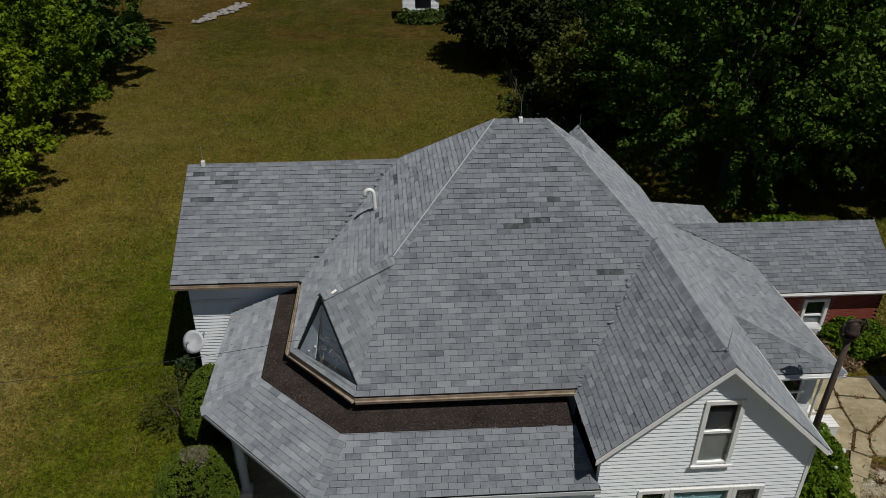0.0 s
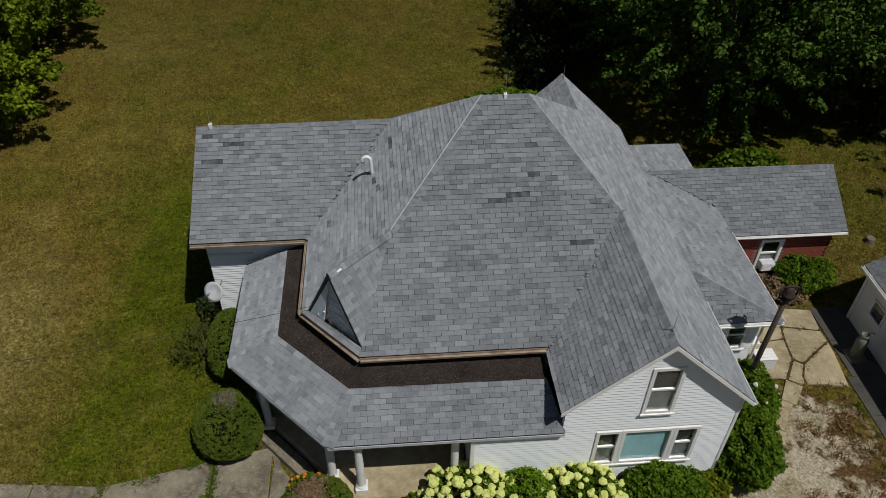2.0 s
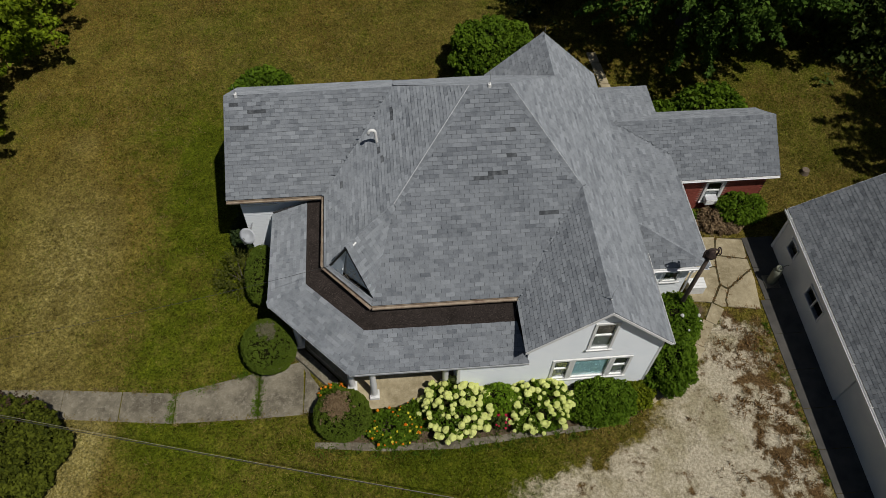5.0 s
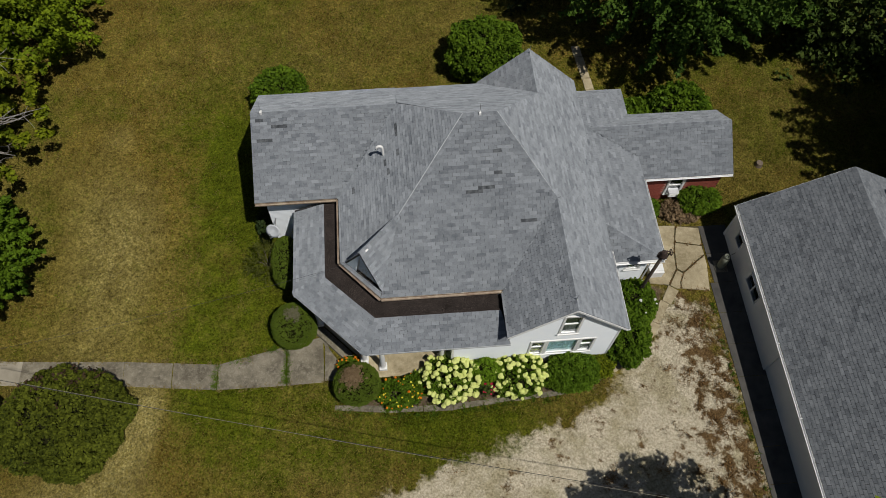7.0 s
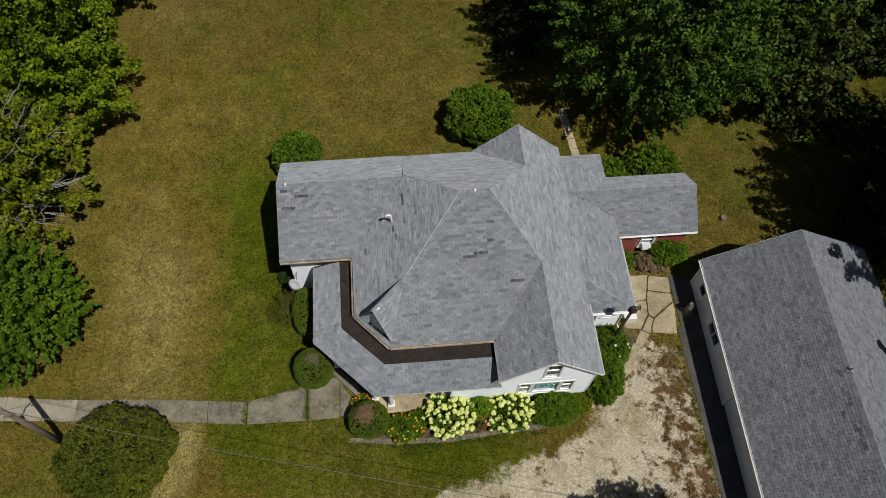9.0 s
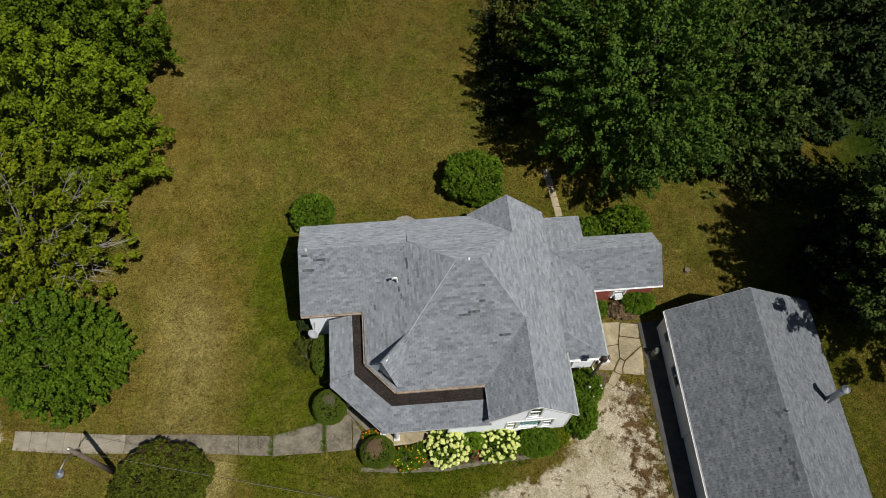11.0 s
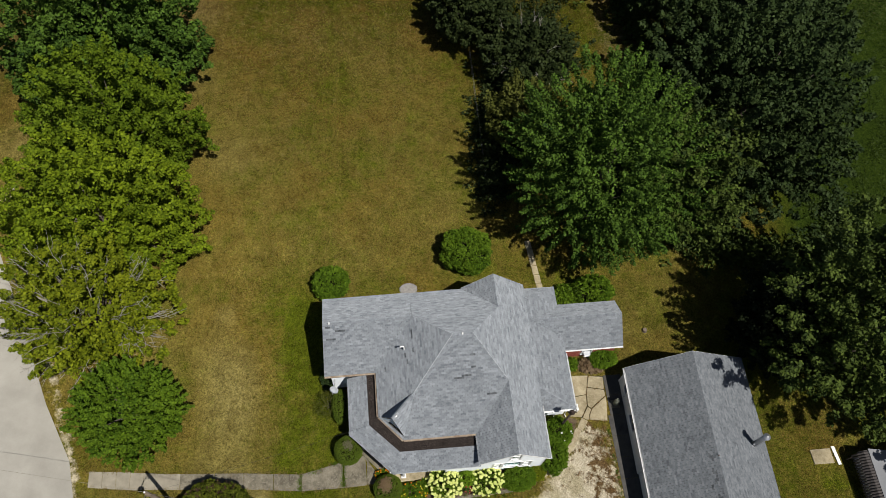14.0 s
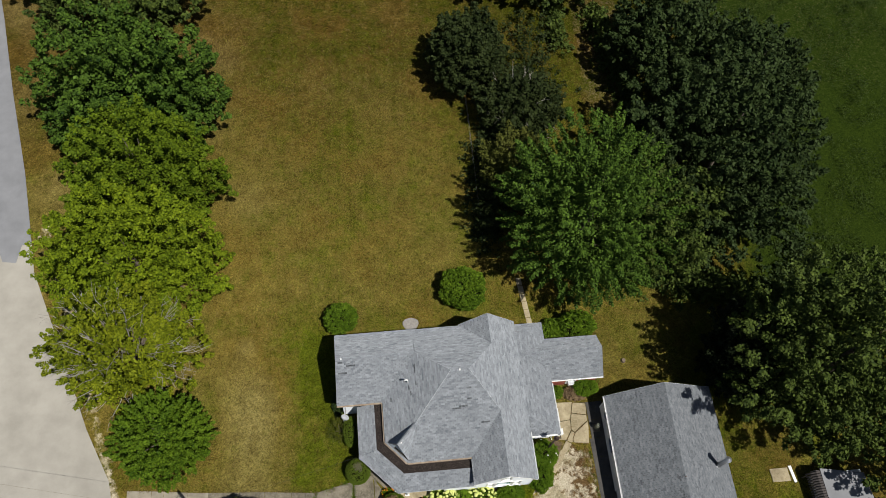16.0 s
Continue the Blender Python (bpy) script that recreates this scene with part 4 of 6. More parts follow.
pf = [(-2.95, 17.4), (-2.95, 13.75), (-0.35, 10.95), (-0.2, 10.42), (3.2, 10.42), (3.2, 12.8), (0.78, 12.8), (-0.78, 14.45), (-0.78, 17.4)]
part("porch_floor", Mesh().prism([(x, y, FZ) for x, y in pf], (0, 0, -0.5)), M_CONC_L, house, "tan concrete porch floor")
part("porch_step", Mesh().prism([(-2.75, 12.75, 0.15), (-1.35, 11.25, 0.15), (-1.05, 11.55, 0.15), (-2.45, 13.05, 0.15)], (0, 0, -0.35)), M_CONC, house, "worn concrete porch step", bevel=0.02)
col_at = [(0.29, 10.72), (-0.5, 11.1), (-2.42, 13.0), (-2.72, 13.9), (2.85, 10.95), (-2.7, 16.3)]
for x, y in col_at:
    prof = [(0.0, 0.16), (0.13, 0.16), (0.15, 0.19), (0.15, 0.22), (0.125, 0.25), (0.115, 0.3), (0.118, 1.0), (0.095, 1.9), (0.1, 1.93), (0.12, 1.95), (0.12, 2.0), (0.0, 2.0)]
    c = part("column", Mesh().turned(prof, 20, Matrix.Translation((x, y, FZ))), M_WHITE, house, "round white porch column on a square base", smooth=False)
    part("base", Mesh().box((x - 0.17, y - 0.17, FZ), (x + 0.17, y + 0.17, FZ + 0.159)), M_WHITE, c, bevel=0.01)
    part("capital", Mesh().box((x - 0.14, y - 0.14, FZ + 2.0), (x + 0.14, y + 0.14, FZ + 2.07)), M_WHITE, c)
# slab joint line on the porch wall below the wing eave
part("roof_upstand", Mesh().prism([(-3.22, 17.42, PZ + 0.06), (-1.15, 17.42, PI + 0.22), (-1.15, 17.42, PI - 0.05), (-3.22, 17.42, PZ - 0.06)], (0, 0.06, 0)), M_DECK, house)
part("frieze_board", Mesh().box((-4.4, 17.66, 2.95), (-3.0, 17.7, 3.05)), M_WHITE, house)
# flashing on the hips
part("hip_flashing", Mesh().tube([Vector(KINK) + Vector((0, 0, 0.035)), Vector(RL) + Vector((0, 0, 0.035))], 0.014, 6), M_FLASH, house)
part("hip_flashing", Mesh().tube([Vector(SEK).lerp(Vector(RR), 0.05) + Vector((0, 0, 0.035)), Vector(RR) + Vector((0, 0, 0.035))], 0.011, 6), M_FLASH, house)
part("hip_flashing", Mesh().tube([Vector(WR) + Vector((0, 0, 0.035)), Vector(RL) + Vector((0, 0, 0.035))], 0.011, 6), M_FLASH, house)
part("gablet_flashing", Mesh().box((-0.07, -0.03, 0), (0.07, 0.03, 0.008), Matrix.Translation((0.05, 13.55, 5.86)) @ Euler((0.2, -0.2, 0.75)).to_matrix().to_4x4()), M_PVC, house)

# east addition with a low hip roof
SX, SZ, SYF = 12.85, 2.76, 13.82
SI = zE(10.3) + 0.012
HT = (10.29, 15.3, SI)
wall_panel(house, (10.12, 14.25), (12.5, 14.25), Z0, [(0, SZ - 0.06), (2.38, SZ - 0.06)], [(1.35, 2.1, 1.15, 2.35)])
wall_panel(house, (12.5, 14.25), (12.5, 23.1), Z0, [(0, SZ - 0.06), (8.85, SZ - 0.06)], [(1.2, 2.1, 0.25, 2.25)])
wall_panel(house, (12.5, 23.1), (10.12, 23.1), Z0, [(0, SZ - 0.06), (2.38, SZ - 0.06)])
gable_window(house, 11.845, 14.25, 1.15, 2.35, 0.746, 2)
part("side_door", Mesh().box((12.46, 15.46, 0.25), (12.52, 16.34, 2.25)), M_WHITE, house, "white side door")
board((10.3, SYF + 0.002, SZ - 0.03), (SX, SYF + 0.002, SZ - 0.03), 0.12, 0.03)
gutter((10.32, SYF - 0.032, SZ), (SX, SYF - 0.032, SZ), (0, -1, 0), M_GUTTER_W, 0.045)
gutter((SX + 0.002, SYF, SZ), (SX + 0.002, 18.0, SZ), (1, 0, 0), M_GUTTER_W, 0.045)
part("downspout", Mesh().tube([(12.62, 14.12, SZ - 0.1), (12.58, 14.18, 2.4), (12.58, 14.18, 0.1), (12.66, 13.95, 0.0)], 0.035, 8), M_GUTTER_W, house)
st = part("side_steps", Mesh().box((12.55, 15.3, Z0), (13.3, 16.6, 0.12)).box((13.3, 15.3, Z0), (13.62, 16.6, 0.02)), M_WHITE, house, "white painted side steps", bevel=0.01)

# brick wing
BX, BE, BRY, BRZ = 17.45, 2.16, 20.5, 3.54
bk = 0.14
BYS, BYN, BEN = 18.38, 21.95, 2.52
wall_panel(house, (13.0, 18.62), (17.15, 18.62), Z0, [(0, BE - 0.04), (4.15, BE - 0.04)], [(1.55, 2.4, 0.45, 1.75)], boards=False).data.materials[0] = M_MORTAR
wall_panel(house, (17.15, 18.62), (17.15, 21.65), Z0, [(0, BE), (BRY - 18.62, BRZ - 0.1), (3.03, BEN)], boards=False).data.materials[0] = M_MORTAR
wall_panel(house, (17.15, 21.65), (12.52, 21.65), Z0, [(0, BEN - 0.04), (4.63, BEN - 0.04)], boards=False).data.materials[0] = M_MORTAR
gable_window(house, 14.975, 18.62, 0.45, 1.75, 0.846, 2, label="white framed window in the brick wing")
for y0, y1 in ((BYS + 0.002, BYS - 0.028),):
    part("fascia", Mesh().box((13.0, y1, BE - 0.14), (BX, y0, BE - 0.02)), M_WHITE, house)
gutter((13.0, BYS - 0.03, BE), (BX, BYS - 0.03, BE), (0, -1, 0), M_GUTTER_W, 0.028)

ac = part("air_conditioner", Mesh().box((14.72, 18.34, 0.47), (15.23, 18.66, 0.8)), M_FLASH, house, "grey-white window air conditioner", bevel=0.012)
for k in range(7):
    part("louvre", Mesh().box((14.75, 18.322, 0.5 + 0.042 * k), (15.2, 18.338, 0.518 + 0.042 * k)), M_PVC, ac)

# vents, rods, bell, dish
pipe = [(0.93, 18.26, 5.1), (0.9, 18.27, 5.6), (0.88, 18.28, 5.98)]
pipe += [(0.88 - 0.12 * (1 - math.cos(a)), 18.28, 5.98 + 0.12 * math.sin(a)) for a in (math.pi * k / 8 for k in range(1, 9))] + [(0.635, 18.28, 5.9)]
part("vent_pipe", Mesh().tube(pipe, 0.056, 12), M_PVC, house, "white cane-shaped plastic vent pipe", smooth=True)
part("vent_boot", Mesh().turned([(0.13, 0), (0.12, 0.02), (0.06, 0.1), (0.0, 0.1)], 12, Matrix.Translation((0.925, 18.262, 5.36)) @ Euler((-0.3, 0.35, 0)).to_matrix().to_4x4()), M_DECK, house)
for x, y, z, h in ((4.82, 18.12, 8.05, 0.75), (-4.17, RY - 0.08, zz + 0.03, 0.6), (GX, 10.8, GZ_RIDGE + 0.02, 0.5), (GX, 23.1, GZ_RIDGE + 0.02, 0.5)):
    rod = part("lightning_rod", Mesh().tube([(x, y, z), (x, y, z + h)], [0.012, 0.005], 6), M_METAL, house, "thin lightning rod in a pale clip")
    s = 1.0 if x < 6 else 0.4
    part("rod_clip", Mesh().box((x - 0.05 * s, y - 0.07 * s, z - 0.04), (x + 0.05 * s, y + 0.07 * s, z + 0.14 * s)), M_PVC if x < 6 else M_METAL, rod, bevel=0.01 * s)

# roof slopes with their shingles
roof_slope(house, [RL, RR, SEK, OCR, OCC, GR, KINK], singles=(1.0, 4.6, 12.6, 14.9), seed=1, dark=DARK_S)
roof_slope(house, [RL, KINK, GL, OCW, OCL, WR], seed=2, dark=DARK_W)
roof_slope(house, [OCW, OCC, GR, GL], seed=21)
roof_slope(house, [KINK, APEX, GL], seed=22)
roof_slope(house, [KINK, GR, APEX], seed=23)
roof_slope(house, [WRW, (-4.78, 17.35, EV), OCL, WR], seed=3, dark=DARK_WING)
roof_slope(house, [WRW, WR, (WR[0], NE_Y, zN(NE_Y)), (-4.78, NE_Y, zN(NE_Y))], seed=4)
roof_slope(house, [WR, RL, RR, NEK, (RVX, NE_Y, zN(NE_Y)), (WR[0], NE_Y, zN(NE_Y))], seed=16)
roof_slope(house, [(GX, YF, GZ_RIDGE), (10.3, YF, zE(10.3)), (10.3, YB, zE(10.3)), (GX, YB, GZ_RIDGE), NEK, RR, SEK], seed=5)
roof_slope(house, [(GX, YF, GZ_RIDGE), SEK, OCR, (5.36, 12.3, zG(5.36)), (5.36, YF, zG(5.36))], seed=6, slot=0.018, butt=0.0105)
roof_slope(house, [(GX, YB, GZ_RIDGE), NEK, (RVX, NE_Y, zN(NE_Y)), (RVX, YB, zG(RVX))], seed=7, slot=0.018, butt=0.0105)
roof_slope(house, [(*PO[0], PZ), (*PO[1], PZ), (*PN[1], PI), (*PN[0], PI)], seed=8, thick=0.05)
roof_slope(house, [(*PO[1], PZ), (*PO[2], PZ), (*PN[2], PI), (*PN[1], PI)], seed=9, thick=0.05)
roof_slope(house, [(*PO[2], PZ), (*PO[3], PZ), (*PN[3], PI), (*PN[2], PI)], seed=10, thick=0.05)
roof_slope(house, [(10.3, SYF, SZ), (SX, SYF, SZ), HT], seed=11, thick=0.05)
SB = 23.4
HB = (10.29, 22.05, SI)
roof_slope(house, [(SX, SYF, SZ), (SX, SB, SZ), HB, HT], seed=12, thick=0.05)
roof_slope(house, [(10.3, SB, SZ), HB, (SX, SB, SZ)], seed=15, thick=0.05)
kb = (BRZ - BE) / (BRY - BYS)
ks = (SI - SZ) / (SX - 10.29)
bxr = SX - (BRZ - SZ) / ks
roof_slope(house, [(bxr, BRY, BRZ + 0.02), (SX, BRY - (BRZ - SZ) / kb, SZ + 0.03), (SX + 0.03, BYS, BE), (BX, BYS, BE), (BX, BRY, BRZ)], seed=13, thick=0.05)
roof_slope(house, [(bxr, BRY, BRZ + 0.02), (BX, BRY, BRZ), (BX, BYN, BEN), (SX + 0.03, BYN, BEN), (SX, BRY + (BRZ - SZ) / 0.7, SZ + 0.03)], seed=14, thick=0.05)
dS, dW, dE, dN, dG = (0, -1, -kS), (-1, 0, -kW), (1, 0, -kE), (0, 1, -kN), (-1, 0, -kE)
valley(house, OCL, WR, 0.2, 80, 1)
valley(house, OCR, SEK, 0.16, 50, 2)
valley(house, (bxr, BRY, BRZ + 0.03), (SX, BRY - (BRZ - SZ) / kb, SZ + 0.04), 0.1, 45, 5)
caps(house, KINK, RL, dS, dW)
caps(house, APEX, KINK, (0.7, -0.7, -0.9), (-0.7, 0.7, -0.9))
caps(house, SEK, RR, dS, dE)
caps(house, (GX, YF, GZ_RIDGE), SEK, dG, dE)
caps(house, WR, RL, dN, dW)
caps(house, NEK, RR, dN, dE)
caps(house, (GX, YB, GZ_RIDGE), NEK, dG, dE)
caps(house, WRW, WR, (0, -1, -0.74), dN)
caps(house, RL, RR, dS, dN)
caps(house, (*PO[1], PZ), (*PN[1], PI), (-1, 0.2, -0.4), (-0.6, -0.7, -0.4))
caps(house, (*PO[2], PZ), (*PN[2], PI), (-0.7, -0.6, -0.4), (0.2, -1, -0.4))
caps(house, (SX, SYF, SZ), HT, (0, -1, -0.6), (1, 0, -0.4))
caps(house, (BX, BRY, BRZ), (bxr, BRY, BRZ + 0.02), (0, -1, -0.6), (0, 1, -0.6))

# bricks of the wing's south wall
bw, bh = 0.203, 0.064
data_brick = Mesh().box((-bw / 2, -0.012, -bh / 2), (bw / 2, 0.03, bh / 2)).data("brick", M_BRICK)
brick_wall = [o for o in house.children if o.name.startswith("wall") and o.data.materials[0] == M_MORTAR][0]
rest = Mesh()
count = 0
for r in range(29):
    zc = 2.07 - r * 0.075
    for k in range(21):
        xc = 13.1 + k * 0.213 + (r % 2) * 0.106
        if xc > 17.06 or (14.45 < xc < 15.5 and 0.38 < zc < 1.82):
            continue
        if count < 290:
            ob = new("brick", data_brick)
            ob.parent = brick_wall
            ob.matrix_world = Matrix.Translation((xc, 18.615, zc))
            count += 1
        else:
            rest.box((xc - bw / 2, 18.603, zc - bh / 2), (xc + bw / 2, 18.64, zc + bh / 2))
tagged(part("bricks", rest, M_BRICK, brick_wall), kind="stuff")


# ---- garage ----
garage = thing("garage", 21.6, 5, GZ, "long white garage with a dark grey shingle gable roof", "garage")
A0, A1, AR = 17.2, 26.25, 21.5
AYN, AYS = 16.7, -14.0
AEZ, ARZ = 2.09, 4.76
lean = 0.019


def gx(x, y):
    """The garage stands a little askew."""
    return x + lean * (y - AYN)


def gp(x, y, z):
    return (gx(x, y), y, z)


wall_panel(garage, (gx(17.28, 16.4), 16.4), (gx(17.28, 9.4), 9.4), Z0, [(0, AEZ - 0.02), (7.0, AEZ - 0.02)], [(0.75, 1.45, 0.95, 1.55), (2.9, 4.2, 0.85, 1.5)], boards=False).data.materials[0] = M_GARWALL
wall_panel(garage, (gx(17.38, 9.45), 9.45), (gx(17.38, AYS), AYS + 0.3), Z0, [(0, AEZ + 0.03), (23.15, AEZ + 0.03)], boards=False).data.materials[0] = M_GARWALL
wall_panel(garage, (gx(26.05, AYS), AYS + 0.3), (gx(26.05, 16.4), 16.4), Z0, [(0, AEZ + 0.05), (30.1, AEZ + 0.05)], boards=False).data.materials[0] = M_GARWALL
wall_panel(garage, (26.05, 16.4), (17.3, 16.4), Z0, [(0, AEZ - 0.0), (26.05 - AR, ARZ - 0.1), (8.75, AEZ - 0.02)], boards=False).data.materials[0] = M_GARWALL
wall_panel(garage, (gx(17.4, AYS), AYS + 0.3), (gx(26.05, AYS), AYS + 0.3), Z0, [(0, AEZ + 0.05), (AR - 17.4, ARZ - 0.1), (8.65, AEZ + 0.05)], boards=False).data.materials[0] = M_GARWALL
for y0, y1, z0, z1 in ((14.95, 15.65, 0.95, 1.55), (12.2, 13.5, 0.85, 1.5)):
    x = gx(17.28, (y0 + y1) / 2)
    fr = Mesh()
    fr.box((x - 0.04, y0, z0), (x + 0.1, y0 + 0.06, z1)).box((x - 0.04, y1 - 0.06, z0), (x + 0.1, y1, z1)).box((x - 0.04, y0, z1 - 0.06), (x + 0.1, y1, z1 + 0.003)).box((x - 0.06, y0 - 0.03, z0 - 0.05), (x + 0.1, y1 + 0.03, z0))
    win = part("window", fr, M_GARWALL, garage)
    if y1 - y0 > 1:
        part("mullion", Mesh().box((x - 0.02, (y0 + y1) / 2 - 0.03, z0), (x + 0.05, (y0 + y1) / 2 + 0.03, z1 - 0.06)), M_GARWALL, win)
    part("pane", Mesh().box((x + 0.01, y0 + 0.062, z0 + 0.002), (x + 0.02, y1 - 0.062, z1 - 0.062)), M_GLASS, win).visible_shadow = False
part("corner_board", Mesh().box((17.24, 16.32, Z0), (17.36, 16.44, 2.0)), M_WHITE, garage)
roof_slope(garage, [gp(AR, AYN, ARZ), gp(A0, AYN, AEZ), gp(A0, AYS, AEZ), gp(AR, AYS, ARZ)], M_SHINGLE_GAR, seed=31, thick=0.08, slot=0.016, butt=0.011, dark=[(20.93, 8.3, 0.1), (20.95, 7.75, 0.1), (20.6, 7.3, 0.1), (20.9, 6.6, 0.1), (20.85, 5.9, 0.1), (20.95, 9.3, 0.1)])
roof_slope(garage, [gp(AR, AYN, ARZ), gp(AR, AYS, ARZ), gp(A1, AYS, AEZ), gp(A1, AYN, AEZ)], M_SHINGLE_GAR, seed=32, thick=0.08, slot=0.007)
caps(garage, gp(AR, AYS, ARZ), gp(AR, AYN, ARZ), (-1, 0, -0.62), (1, 0, -0.56), material=M_SHINGLE_GAR)
ga, gb = Vector(gp(A0 - 0.02, AYN, AEZ)), Vector(gp(A0 - 0.02, AYS, AEZ))
prof = [(0.0, 0.0), (0.0, -0.09), (-0.1, -0.1), (-0.12, 0.01), (-0.1, 0.01), (-0.09, -0.075), (-0.02, -0.075), (-0.015, 0.0)]
gm2 = Mesh()
k = len(prof)
gm2.add([ga + Vector((x, 0, z - 0.02)) for x, z in prof] + [gb + Vector((x, 0, z - 0.02)) for x, z in prof], [[i, k + i, k + (i + 1) % k, (i + 1) % k] for i in range(k)] + [list(range(k)), list(range(2 * k - 1, k - 1, -1))])
part("gutter", gm2, M_GUTTER_W, garage, "white eave gutter")
for k in range(18):
    y = AYN - 0.5 - k * 1.6
    part("gutter_strap", Mesh().box((gx(A0, y) - 0.13, y - 0.012, AEZ - 0.008), (gx(A0, y) + 0.01, y + 0.012, AEZ + 0.02)), M_GUTTER_W, garage)
for xa, xb in ((A0, AR), (AR, A1)):
    za, zb = (AEZ, ARZ) if xa == A0 else (ARZ, AEZ)
    part("rake_board", Mesh().prism([(xa, AYN + 0.002, za - 0.03), (xb, AYN + 0.002, zb - 0.03), (xb, AYN + 0.002, zb - 0.18), (xa, AYN + 0.002, za - 0.18)], (0, 0.03, 0)), M_WHITE, garage)
fx, fy, fz = 24.95, 10.2, ARZ - (24.95 - AR + 0.12) * (ARZ - AEZ) / (A1 - AR)
flue = part("flue_pipe", Mesh().tube([(fx, fy, fz - 0.2), (fx, fy, fz + 2.1)], 0.19, 18), M_METAL, garage, "tall galvanised flue pipe", smooth=True)
part("flue_cap", Mesh().turned([(0.0, 0.2), (0.05, 0.19), (0.23, 0.06), (0.23, 0.04), (0.0, 0.1)], 16, Matrix.Translation((fx, fy, fz + 2.12)) @ Matrix.Scale(1.1, 4)), M_METAL, flue)
part("flue_flashing", Mesh().turned([(0.3, 0), (0.29, 0.02), (0.16, 0.07), (0.0, 0.07)], 16, Matrix.Translation((fx, fy, fz - 0.02)) @ Euler((0, 0.51, 0)).to_matrix().to_4x4()), M_METAL, flue)
part("ridge_vent", Mesh().tube([(21.35, 9.3, 4.7), (21.35, 9.3, 5.0)], 0.03, 8), M_RUST, garage)


# ---- trees and shrubs ----
def leaves(centers, axes, per, length, radius, size, rng, up=0.5):
    """Leaf blades round sprays: for each centre, blades strewn along its axis."""
    c = np.repeat(np.asarray(centers), per, 0)
    a = np.repeat(np.asarray(axes), per, 0)
    k = len(c)
    t = rng.random((k, 1)) - 0.3
    off = rng.normal(size=(k, 3))
    off -= a * (off * a).sum(1, keepdims=True)
    off /= np.linalg.norm(off, axis=1, keepdims=True) + 1e-9
    p = c + a * t * length + off * radius * np.sqrt(rng.random((k, 1))) * (1.25 - 1.1 * np.clip(t, 0, 1))
    nrm = off * 0.55 + np.array([0, 0, up]) + rng.normal(size=(k, 3)) * 0.5
    nrm /= np.linalg.norm(nrm, axis=1, keepdims=True)
    d = off + a * 0.7 + rng.normal(size=(k, 3)) * 0.4 - np.array([0, 0, 0.25])
    d -= nrm * (d * nrm).sum(1, keepdims=True)
    d /= np.linalg.norm(d, axis=1, keepdims=True) + 1e-9
    s = np.cross(nrm, d)
    z = size * (0.65 + 0.7 * rng.random((k, 1)))
    v = np.stack([p - d * z * 0.5, p + s * z * 0.36 + nrm * z * 0.08, p + d * z * 0.55 - nrm * z * 0.1, p - s * z * 0.36 + nrm * z * 0.08], 1).reshape(-1, 3)
    return v


def leaf_object(name, v, material, parent, label="", sides=4):
    me = bpy.data.meshes.new(name)
    k = len(v) // sides
    me.vertices.add(len(v))
    me.vertices.foreach_set("co", v.astype(np.float32).ravel())
    me.loops.add(sides * k)
    me.loops.foreach_set("vertex_index", np.arange(sides * k, dtype=np.int32))
    me.polygons.add(k)
    me.polygons.foreach_set("loop_start", np.arange(0, sides * k, sides, dtype=np.int32))
    me.update(calc_edges=True)
    me.materials.append(material)
    ob = new(name, me)
    if parent is not None:
        ob.parent = parent
        ob.matrix_parent_inverse = parent.matrix_world.inverted()
    if label:
        tagged(ob, label)
    return ob


def lumpy(d, seed):
    d = Vector(d)
    return 1 + 0.2 * noise.noise(d * 1.6 + Vector((seed, 0, 0))) + 0.16 * noise.noise(d * 3.6 + Vector((0, seed, 0))) + 0.07 * noise.noise(d * 7.5 + Vector((0, 0, seed)))


